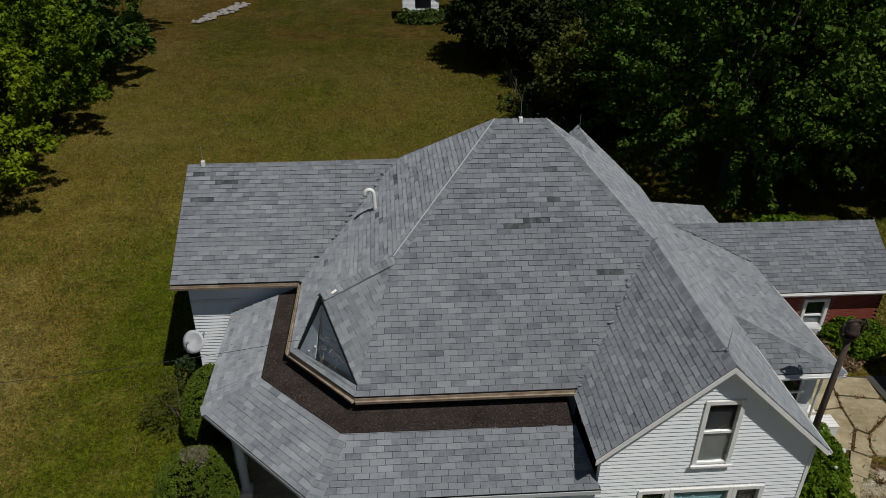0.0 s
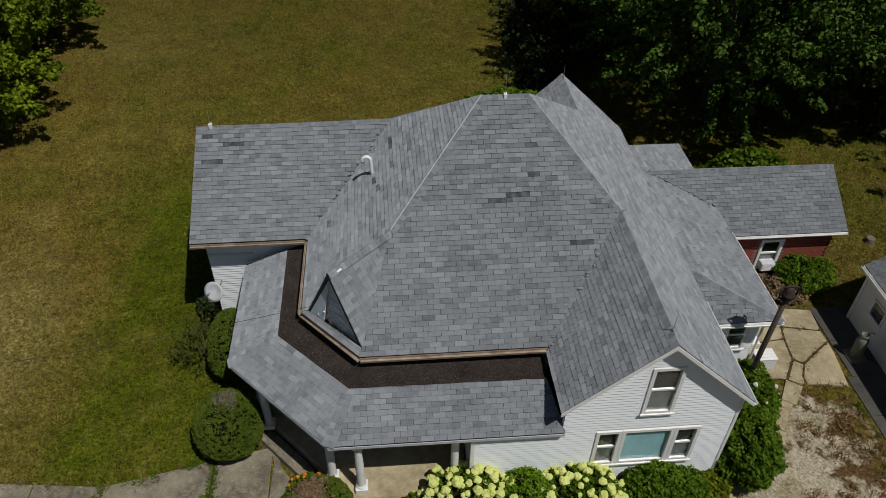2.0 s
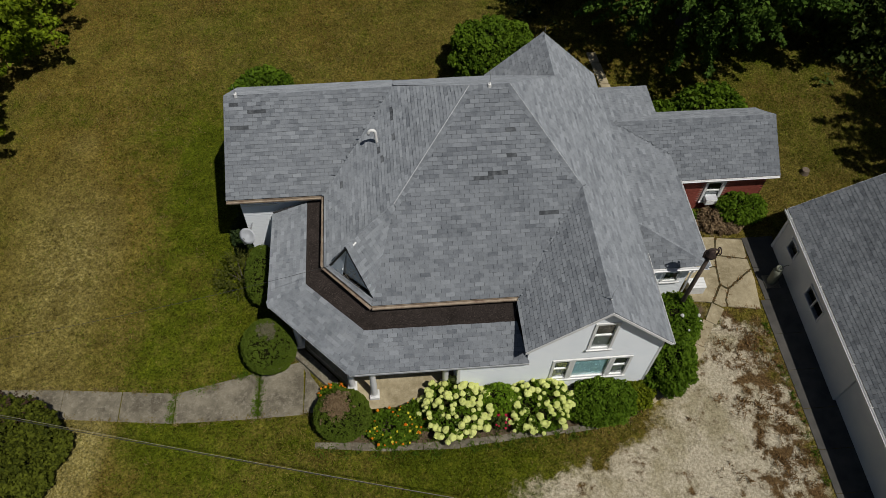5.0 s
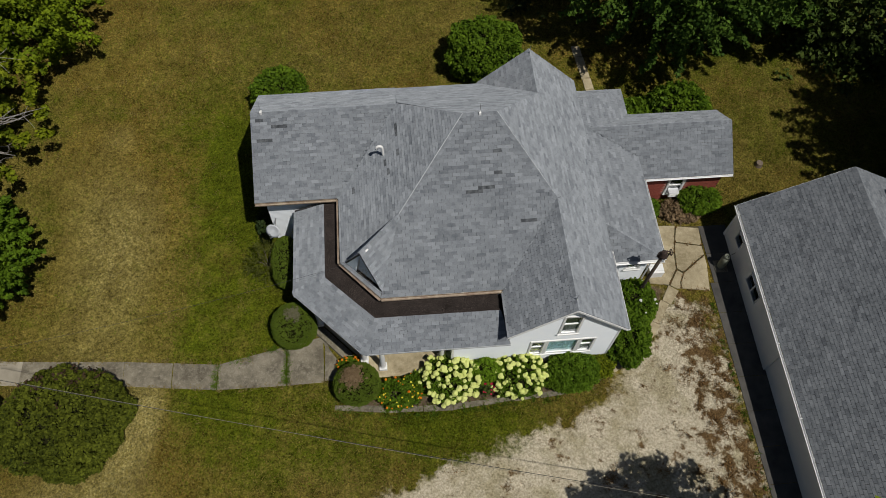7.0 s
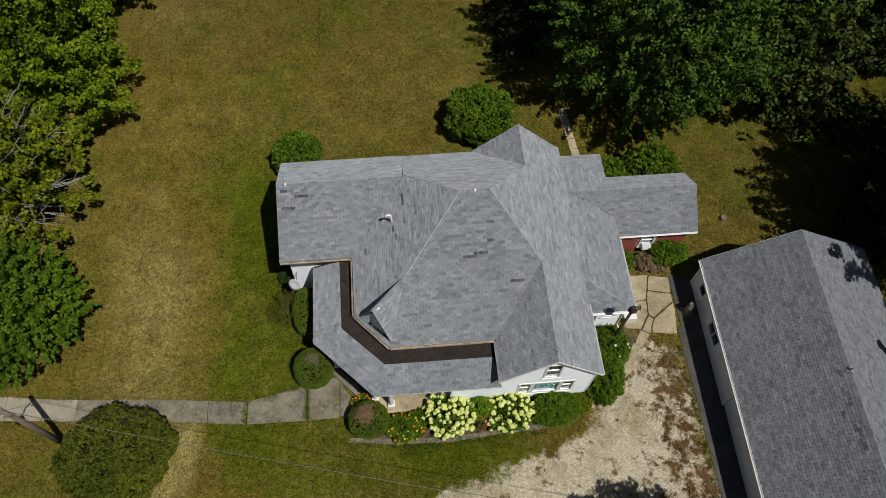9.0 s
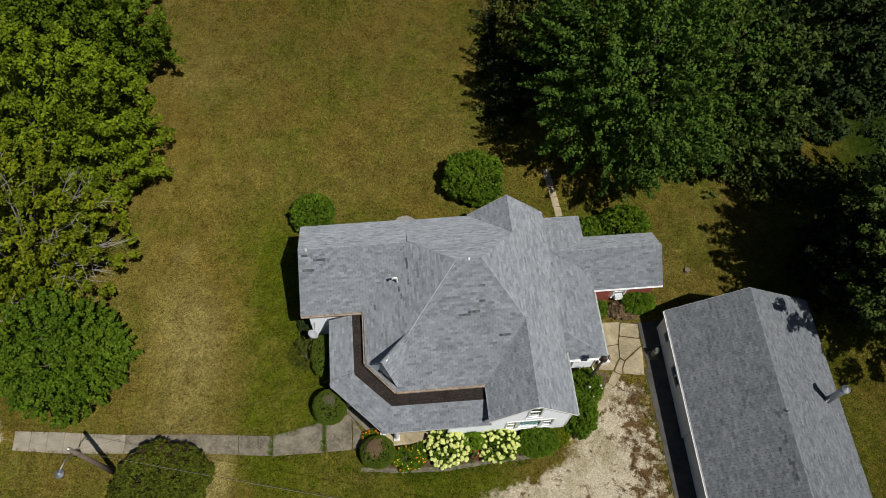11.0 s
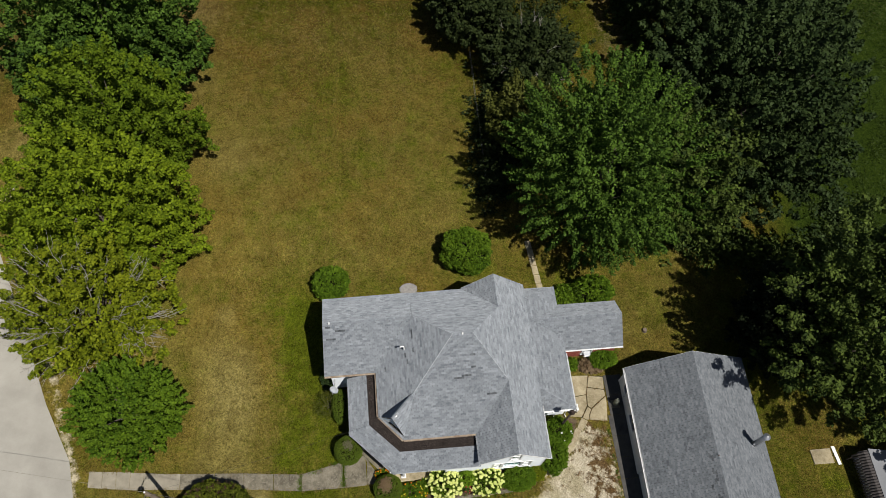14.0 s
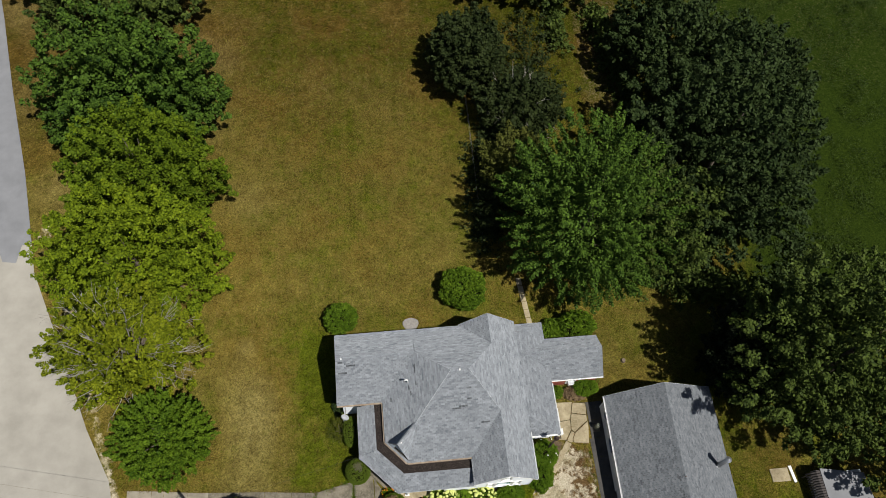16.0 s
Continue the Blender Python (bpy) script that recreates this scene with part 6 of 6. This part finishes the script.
cable((-15.5, 10.04, 6.2), (-0.75, 13.75, 4.45), 0.45, 0.006, "dark service cable from the pole to the gablet", M_DECK)
cable((-15.5, 10.0, 6.35), (26.0, -0.6, 6.4), 0.9, 0.006, "pale overhead cable across the front lawn")
cable((-15.5, 10.06, 5.9), (26.0, -0.3, 5.9), 1.0, 0.011, "thin dark overhead wire across the front lawn", M_DECK)
cable((-15.7, 10.1, 6.3), (-60.0, 21.0, 7.0), 0.8, 0.009, "overhead cable leading off along the road")

bell = thing("post_bell", 12.03, 13.15, GZ, "dark cast-iron dinner bell on a wooden post", "bell")
part("post", Mesh().tube([(12.02, 13.17, GZ - 0.2), (12.04, 13.14, 2.4), (12.06, 13.1, 4.42)], [0.085, 0.078, 0.07], 12), M_DARKPOLE, bell, smooth=True)
bx, by, bz = 12.06, 13.1, 4.66
bm_ = Matrix.Translation((bx, by, bz)) @ Matrix.Scale(0.7, 4)
cup = part("bell_cup", Mesh().turned([(0.0, 0.32), (0.1, 0.31), (0.17, 0.24), (0.2, 0.1), (0.24, -0.02), (0.29, -0.12), (0.27, -0.12), (0.21, -0.02), (0.0, 0.1)], 22, bm_), M_IRON, bell, smooth=True)
part("clapper", Mesh().tube([(bx, by, bz + 0.05), (bx, by, bz - 0.14)], [0.012, 0.035], 8), M_IRON, cup)
part("saddle", Mesh().box((bx - 0.16, by - 0.06, 4.4), (bx + 0.16, by + 0.06, 4.46)), M_IRON, bell, bevel=0.01)
for s_ in (-1, 1):
    part("yoke_arm", Mesh().tube([(bx + s_ * 0.08, by, 4.44), (bx + s_ * 0.22, by, 4.49), (bx + s_ * 0.25, by, 4.76), (bx + s_ * 0.22, by, 4.87)], [0.035, 0.032, 0.026, 0.024], 8), M_IRON, bell, smooth=True)
part("yoke", Mesh().tube([(bx - 0.23, by, 4.86), (bx - 0.08, by, 4.91), (bx + 0.08, by, 4.91), (bx + 0.23, by, 4.86)], [0.024, 0.04, 0.04, 0.024], 8), M_IRON, bell, smooth=True)
part("wheel", Mesh().tube([(bx + 0.27, by + 0.12 * math.cos(a), 4.8 + 0.12 * math.sin(a)) for a in (2 * math.pi * k / 20 for k in range(21))], 0.022, 6), M_IRON, bell, smooth=True)

dish = thing("satellite_dish", -4.25, 17.0, 2.0, "pale grey satellite dish on a wall bracket", "satellite dish")
dmx = look((-4.25, 16.85, 2.2), (-6.0, 12.0, 5.5)) @ Matrix.Rotation(math.pi, 4, "Y") @ Matrix.Scale(0.9, 4)
part("reflector", Mesh().turned([(0.0, -0.02), (0.12, -0.013), (0.25, 0.015), (0.36, 0.05), (0.37, 0.062), (0.25, 0.03), (0.12, 0.0), (0.0, -0.006)], 28, dmx), M_DISH, dish, smooth=True)
part("feed_arm", Mesh().tube([dmx @ Vector((0, -0.36, 0.03)), dmx @ Vector((0, -0.3, 0.3)), dmx @ Vector((0, -0.05, 0.45))], 0.014, 8), M_METAL, dish)
part("feed_horn", Mesh().tube([dmx @ Vector((0, -0.06, 0.43)), dmx @ Vector((0, 0.0, 0.36))], 0.035, 10), M_METAL, dish)
part("bracket", Mesh().tube([dmx @ Vector((0, 0, -0.03)), (-4.22, 17.2, 1.95), (-4.2, 17.69, 1.9)], 0.022, 8), M_METAL, dish)

tank = thing("gas_cylinder", 16.6, 14.63, GZ + 0.02, "tall dull grey-green gas cylinder on a slab beside the garage", "gas cylinder")
cm = Matrix.Translation((16.6, 14.63, GZ + 0.06)) @ Euler((0, -0.03, 0)).to_matrix().to_4x4()
part("plinth", Mesh().box((16.3, 14.32, GZ + 0.022), (16.9, 14.94, GZ + 0.06)), M_CONC, tank, "flat concrete block", bevel=0.01)
part("body", Mesh().turned([(0.0, 0.0), (0.17, 0.0), (0.19, 0.05), (0.19, 0.72), (0.17, 0.82), (0.1, 0.89), (0.0, 0.9)], 24, cm), M_CAN, tank, smooth=True)
part("collar", Mesh().turned([(0.11, 0.86), (0.125, 0.86), (0.13, 1.02), (0.115, 1.02), (0.11, 0.86)], 24, cm), M_CAN, tank, smooth=True)
part("valve", Mesh().tube([cm @ Vector((0, 0, 0.89)), cm @ Vector((0, 0, 0.98))], 0.025, 8), M_METAL, tank)
part("hose", Mesh().tube([cm @ Vector((0.03, 0, 0.95)), (16.9, 14.75, 0.9), (17.1, 14.9, 0.7), (17.27, 15.0, 0.5)], 0.012, 6), M_DECK, tank, smooth=True)
crate = thing("crate", 13.3, 14.5, GZ, "white painted wooden crate on the side pad", "crate")
for k in range(4):
    part("side_board", Mesh().box((12.98, 14.27, GZ + 0.05 + 0.115 * k), (13.62, 14.295, GZ + 0.155 + 0.115 * k)), M_WHITE, crate)
    part("end_board", Mesh().box((13.597, 14.3, GZ + 0.05 + 0.115 * k), (13.62, 14.74, GZ + 0.155 + 0.115 * k)), M_WHITE, crate)
for k in range(4):
    part("top_board", Mesh().box((12.96, 14.26 + 0.125 * k, GZ + 0.512), (13.64, 14.375 + 0.125 * k, GZ + 0.532)), M_WHITE, crate, bevel=0.004)
for x, y in ((13.0, 14.31), (13.56, 14.31), (13.0, 14.7), (13.56, 14.7)):
    part("corner_post", Mesh().box((x - 0.02, y - 0.013, GZ + 0.03), (x + 0.034, y + 0.03, GZ + 0.51)), M_WHITE, crate)

stump = thing("tree_stump", 20.2, 20.3, GZ, "short sawn tree stump in the dry grass", "stump")
part("wood", Mesh().turned([(0.0, -0.1), (0.24, -0.1), (0.19, 0.04), (0.17, 0.18), (0.16, 0.2), (0.0, 0.19)], 14, Matrix.Translation((20.2, 20.3, GZ))), M_POLE, stump)

# ---- far side of the lawn ----
shed = thing("shed", 4.4, 68.2, GZ, "small white weathered shed at the far lawn", "shed")
wall_panel(shed, (2.8, 66.9), (6.0, 66.9), Z0, [(0, 2.2), (1.6, 3.1), (3.2, 2.2)], [(1.1, 2.5, 0.9, 1.7)])
wall_panel(shed, (6.0, 66.9), (6.0, 69.7), Z0, [(0, 2.2), (2.8, 2.2)])
wall_panel(shed, (6.0, 69.7), (2.8, 69.7), Z0, [(0, 2.2), (1.6, 3.1), (3.2, 2.2)])
wall_panel(shed, (2.8, 69.7), (2.8, 66.9), Z0, [(0, 2.2), (2.8, 2.2)])
for s in (-1, 1):
    part("roof", Mesh().prism([(4.4, 66.6, 3.2), (4.4, 70.0, 3.2), (4.4 + s * 1.85, 70.0, 2.14), (4.4 + s * 1.85, 66.6, 2.14)], (0, 0, -0.06)), M_METAL, shed)
barn = thing("outbuilding", -3.5, 79, GZ, "long low white building beyond the lawn", "outbuilding")
wall_panel(barn, (-9.5, 77.2), (2.4, 77.2), Z0, [(0, 2.6), (11.9, 2.6)], [(2, 3.2, 0.9, 1.9), (7, 8.2, 0.9, 1.9)])
wall_panel(barn, (2.4, 77.2), (2.4, 82), Z0, [(0, 2.6), (2.4, 3.6), (4.8, 2.6)])
wall_panel(barn, (2.4, 82), (-9.5, 82), Z0, [(0, 2.6), (11.9, 2.6)])
wall_panel(barn, (-9.5, 82), (-9.5, 77.2), Z0, [(0, 2.6), (2.4, 3.6), (4.8, 2.6)])
for y0, y1 in ((79.6, 76.8), (79.6, 82.4)):
    part("roof", Mesh().prism([(-9.9, y0, 3.75), (2.8, y0, 3.75), (2.8, y1, 2.5), (-9.9, y1, 2.5)], (0, 0, -0.06)), M_METAL, barn)
hedge("shrub", [(2.8, 66.0), (4.4, 65.7), (6.0, 66.1)], 0.6, 1.0, L_DARK, "dark shrubs in front of the far shed", 9, 160, 0.22)
rr = random.Random(9)
RKX, RKY = (-15.2, -12.3), (66.9, 73.6)
for k in range(70):
    t = rr.random()
    x, y = RKX[0] + (RKX[1] - RKX[0]) * t + rr.uniform(-0.5, 0.5), RKY[0] + (RKY[1] - RKY[0]) * t + rr.uniform(-1.0, 1.0)
    s = rr.uniform(0.15, 0.38)
    m = Mesh().turned([(0.0, -0.3), (0.7, -0.25), (1.0, 0.1), (0.75, 0.5), (0.3, 0.7), (0.0, 0.72)], 8)
    m.v = [(x + s * (px + rr.uniform(-0.15, 0.15)), y + s * py * rr.uniform(0.8, 1.1), GZ + s * (pz * 0.8 + 0.1)) for px, py, pz in m.v]
    single("rock", m, M_ROCK, "pale grey field stone in a rock heap", "rock", group="rock heap at the far lawn")
fence = thing("wire_fence", 9.3, 40, GZ, "old wire fence with thin grey posts", "fence")
for k in range(9):
    y = 33 + 2.4 * k
    x = 9.2 + 0.02 * (y - 33)
    part("fence_post", Mesh().tube([(x, y, GZ - 0.2), (x, y, GZ + 1.15)], 0.035, 7), M_POLE, fence)
for z in (0.3, 0.65, 1.0):
    part("fence_wire", Mesh().tube([(9.2, 33, GZ + z), (9.2 + 0.02 * 19.2, 52.2, GZ + z)], 0.006, 5), M_METAL, fence)
hutch = thing("shed", 34.8, 8.0, GZ, "low shed with a pale roof and dark corrugated canopy", "shed")
part("body", Mesh().box((33.62, 5.6, Z0), (37.1, 9.0, 1.6)), M_GARWALL, hutch)
part("roof", Mesh().prism([(33.6, 5.2, 1.78), (37.5, 5.2, 1.74), (37.25, 8.7, 1.68), (33.74, 9.35, 1.7)], (0, 0, -0.08)), M_ASPH, hutch, "pale grey flat roof")
cor = Mesh()
for k in range(21):
    y = 5.2 + 0.195 * k
    top = [(33.66, y, 1.7), (33.42, y, 1.62), (33.15, y, 1.25), (32.98, y, 0.7)]
    cor.tube(top, 0.075, 7)
    cor.prism([(a, y + 0.05, c - 0.03) for a, _, c in top[:2]] + [(a, y + 0.15, c - 0.03) for a, _, c in top[1::-1]], (0, 0, -0.02))
    cor.prism([(a, y + 0.05, c - 0.03) for a, _, c in top[1:3]] + [(a, y + 0.15, c - 0.03) for a, _, c in top[2:0:-1]], (0, 0, -0.02))
part("canopy", cor, M_DARKWOOD, hutch, "dark corrugated canopy")
for y in (5.4, 9.0):
    part("canopy_post", Mesh().tube([(33.0, y, Z0), (33.0, y, 0.75)], 0.04, 8), M_POLE, hutch)
single("plank", Mesh().prism([(32.1, 10.05, GZ + 0.05), (32.36, 10.05, GZ + 0.05), (32.5, 8.7, GZ + 0.05), (32.26, 8.68, GZ + 0.05)], (0, 0, -0.07)), M_WHITE, "white weathered plank beside the concrete slab", "plank", bevel=0.006)


# ---- grass that creeps over edges and joints ----
def tufts(spots, material, label, seed, height=0.1, width=0.03):
    """Upright blades strewn round the spots (x, y, radius, count), as one mass."""
    rng = np.random.default_rng(seed)
    vs = []
    for x, y, r, count in spots:
        p = np.column_stack([x + rng.normal(size=count) * r * 0.5, y + rng.normal(size=count) * r * 0.5, np.full(count, GZ)])
        a = rng.random(count) * 6.283
        h = height * rng.uniform(0.4, 1.3, count)
        lean_by = rng.normal(size=(count, 2)) * h[:, None] * 0.7
        side = np.column_stack([np.cos(a), np.sin(a), np.zeros(count)]) * width * 0.5
        tip = p + np.column_stack([lean_by, h])
        low = p - np.array([0, 0, 0.03])
        mid = (p + tip) / 2 + np.array([0, 0, 0.01])
        vs.append(np.stack([low, mid - side, tip, mid + side], 1).reshape(-1, 3))
    ob = leaf_object("grass_tufts", np.concatenate(vs), material, None)
    return tagged(ob, label, "grass", kind="stuff")


def along(pts, step, r, count, jit=0.05, seed=0):
    rg2 = random.Random(seed)
    out = []
    for (ax, ay), (bx, by) in zip(pts, pts[1:]):
        k = max(1, int(math.hypot(bx - ax, by - ay) / step))
        for i in range(k):
            if rg2.random() < 0.8:
                t = (i + rg2.random()) / k
                out.append((ax + (bx - ax) * t + rg2.uniform(-jit, jit), ay + (by - ay) * t + rg2.uniform(-jit, jit), r * rg2.uniform(0.6, 1.4), int(count * rg2.uniform(0.5, 1.5))))
    return out


L_GRASS = leaf_material("fresh_grass", (0.04, 0.08, 0.006), (0.13, 0.205, 0.018), 0.25)
L_HAY = leaf_material("dry_grass", (0.12, 0.09, 0.03), (0.3, 0.24, 0.1), 0.25, 0.8)
L_WEED = leaf_material("brown_weeds", (0.12, 0.07, 0.028), (0.33, 0.2, 0.085), 0.1, 0.8)
tufts(along(north, 0.3, 0.14, 26, 0.06, 1) + along(south, 0.3, 0.14, 26, 0.06, 2), L_HAY, "dry grass creeping over the walk's edges", 1)
tufts(along([(-6.95, 11.5), (-7.05, 10.45)], 0.1, 0.12, 75, 0.04, 3) + along([(-3.95, 12.15), (-3.95, 10.4)], 0.08, 0.14, 85, 0.05, 4) + along([(-6.4, 11.5), (-4.7, 12.0), (-3.0, 12.5)], 0.2, 0.2, 50, 0.08, 5)
      + along([(15.7, 13.0), (15.72, 2.0)], 0.3, 0.12, 30, 0.05, 6), L_GRASS, "green grass growing in the walk's joints", 2)
tufts(along([(14.45, 13.7), (14.76, 14.43), (15.58, 15.03), (15.98, 15.3)], 0.16, 0.07, 16, 0.03, 7) + along([(14.48, 14.62), (14.56, 15.5), (14.7, 16.1), (14.96, 16.95)], 0.2, 0.07, 14, 0.03, 8) + along([(14.7, 16.09), (15.98, 15.81)], 0.2, 0.08, 18, 0.03, 9)
      + along([(13.9, 13.85), (14.46, 14.62), (14.74, 14.43)], 0.16, 0.07, 16, 0.03, 19) + along([(14.5, 13.56), (15.75, 13.36)], 0.2, 0.15, 30, 0.06, 20)
      + along(line[8:], 0.3, 0.5, 15, 0.3, 10), L_WEED, "brown weeds in the cracks of the pad and path", 3, 0.09)
rg3 = random.Random(12)
spots = []
while len(spots) < 240:
    x, y = rg3.uniform(2.0, 15.7), rg3.uniform(0.5, 13.0)
    g = inside_distance(x, y, GRAVEL)
    if g > 0.1 and noise.noise(Vector((x * 0.9, y * 0.9, 2.0))) + 0.9 * max(0, (x - 12.2) / 3.5) > 0.42:
        spots.append((x, y, rg3.uniform(0.1, 0.3), rg3.randint(14, 40)))
tufts(spots, L_WEED, "brown dried weeds over the gravel drive", 4, 0.1, 0.035)
tufts(along([(-4.7, 23.3), (5.0, 23.4)], 0.35, 0.25, 40, 0.15, 13) + along([(-4.75, 17.5), (-4.75, 23.0)], 0.3, 0.25, 40, 0.15, 14) + along([(13.0, 18.2), (17.2, 18.3)], 0.3, 0.25, 36, 0.15, 15) + along([(17.5, 18.5), (17.5, 22.5)], 0.4, 0.25, 36, 0.15, 16), L_GRASS, "longer grass at the foot of the walls", 5, 0.22, 0.03)
tufts(along([(a, b - 0.25) for a, b in line[:9]], 0.25, 0.2, 34, 0.1, 17) + along([(a, b + 0.25) for a, b in line[:9]], 0.3, 0.2, 26, 0.1, 18), L_GRASS, "grass along the bed's stone edging", 6, 0.12)
spots = [(rg3.uniform(-30, 8), rg3.uniform(8, 58), 0.25, 22) for _ in range(900)]
spots = [s for s in spots if not (-5.5 < s[0] < 18 and 9 < s[1] < 24) and not (-23 < s[0] < -2 and 9.8 < s[1] < 13.4) and s[0] > -21 - 0.45 * max(0, s[1] - 14)]
tufts(spots, L_HAY, "pale dry tufts over the lawn", 7, 0.07, 0.03)


def grid_value(values, x, y):
    i = np.clip(np.searchsorted(xs, x), 0, len(xs) - 1)
    j = np.clip(np.searchsorted(ys, y), 0, len(ys) - 1)
    return np.array(values).reshape(len(ys), len(xs))[j, i]


def lawn(count, seed):
    """Short upright blades over the open lawn, green or dry as the ground below them is."""
    rng = np.random.default_rng(seed)
    x, y = rng.uniform(-24, 33, count), 2.5 + 58 * rng.random(count) ** 1.25
    keep = rng.random(count) > 0.55 * np.clip((y - 36) / 22, 0, 1)
    keep &= (grid_value(grav, x, y) < 0.3) & (grid_value(bareness, x, y) < 0.3)
    keep &= ~((x > -4.8) & (x < 17.6) & (y > 10.3) & (y < 23.5)) & ~((x > 15.6) & (x < 27) & (y < 17.2))
    keep &= ~((x < -1.5) & (y > np.interp(x, *zip(*south))) & (y < np.interp(x, *zip(*north))))
    keep &= (x > np.interp(y, [p[1] for p in edge], [p[0] for p in edge]) + 0.4) & (np.hypot(x - 1.75, y - 25.3) > 0.8)
    keep &= ~((np.abs(x - 12.3) < 0.5) & (y > 24) & (y < 29.5)) & ~((x > 30.2) & (x < 33.6) & (y > 7) & (y < 10.2))
    x, y = x[keep], y[keep]
    k = len(x)
    z = GZ - 0.03 + np.zeros(k)
    p = np.column_stack([x, y, z])
    a = rng.random(k) * 6.283
    h = rng.uniform(0.035, 0.095, k)
    tip = p + np.column_stack([rng.normal(size=(k, 2)) * h[:, None] * 0.75, h + 0.03])
    side = np.column_stack([np.cos(a), np.sin(a), np.zeros(k)]) * rng.uniform(0.012, 0.024, (k, 1))
    p[:, 2] += 0.012
    blades = np.stack([p - side, p + side, tip], 1)
    dry = grid_value(dryness, x, y) * 0.75 + rng.normal(size=k) * 0.25 > 0.5
    for sel, mat, words in ((~dry, L_BLADE, "short green grass blades over the lawn"), (dry, L_DRY, "short dried grass blades over the lawn")):
        tagged(leaf_object("grass", blades[sel].reshape(-1, 3), mat, None, sides=3), words, "grass", kind="stuff")


L_BLADE = leaf_material("lawn_blades", (0.066, 0.092, 0.005), (0.14, 0.17, 0.013), 0.03, 0.85)
L_DRY = leaf_material("dry_lawn_blades", (0.13, 0.108, 0.022), (0.27, 0.222, 0.058), 0.03, 0.85)
lawn(820000, 41)
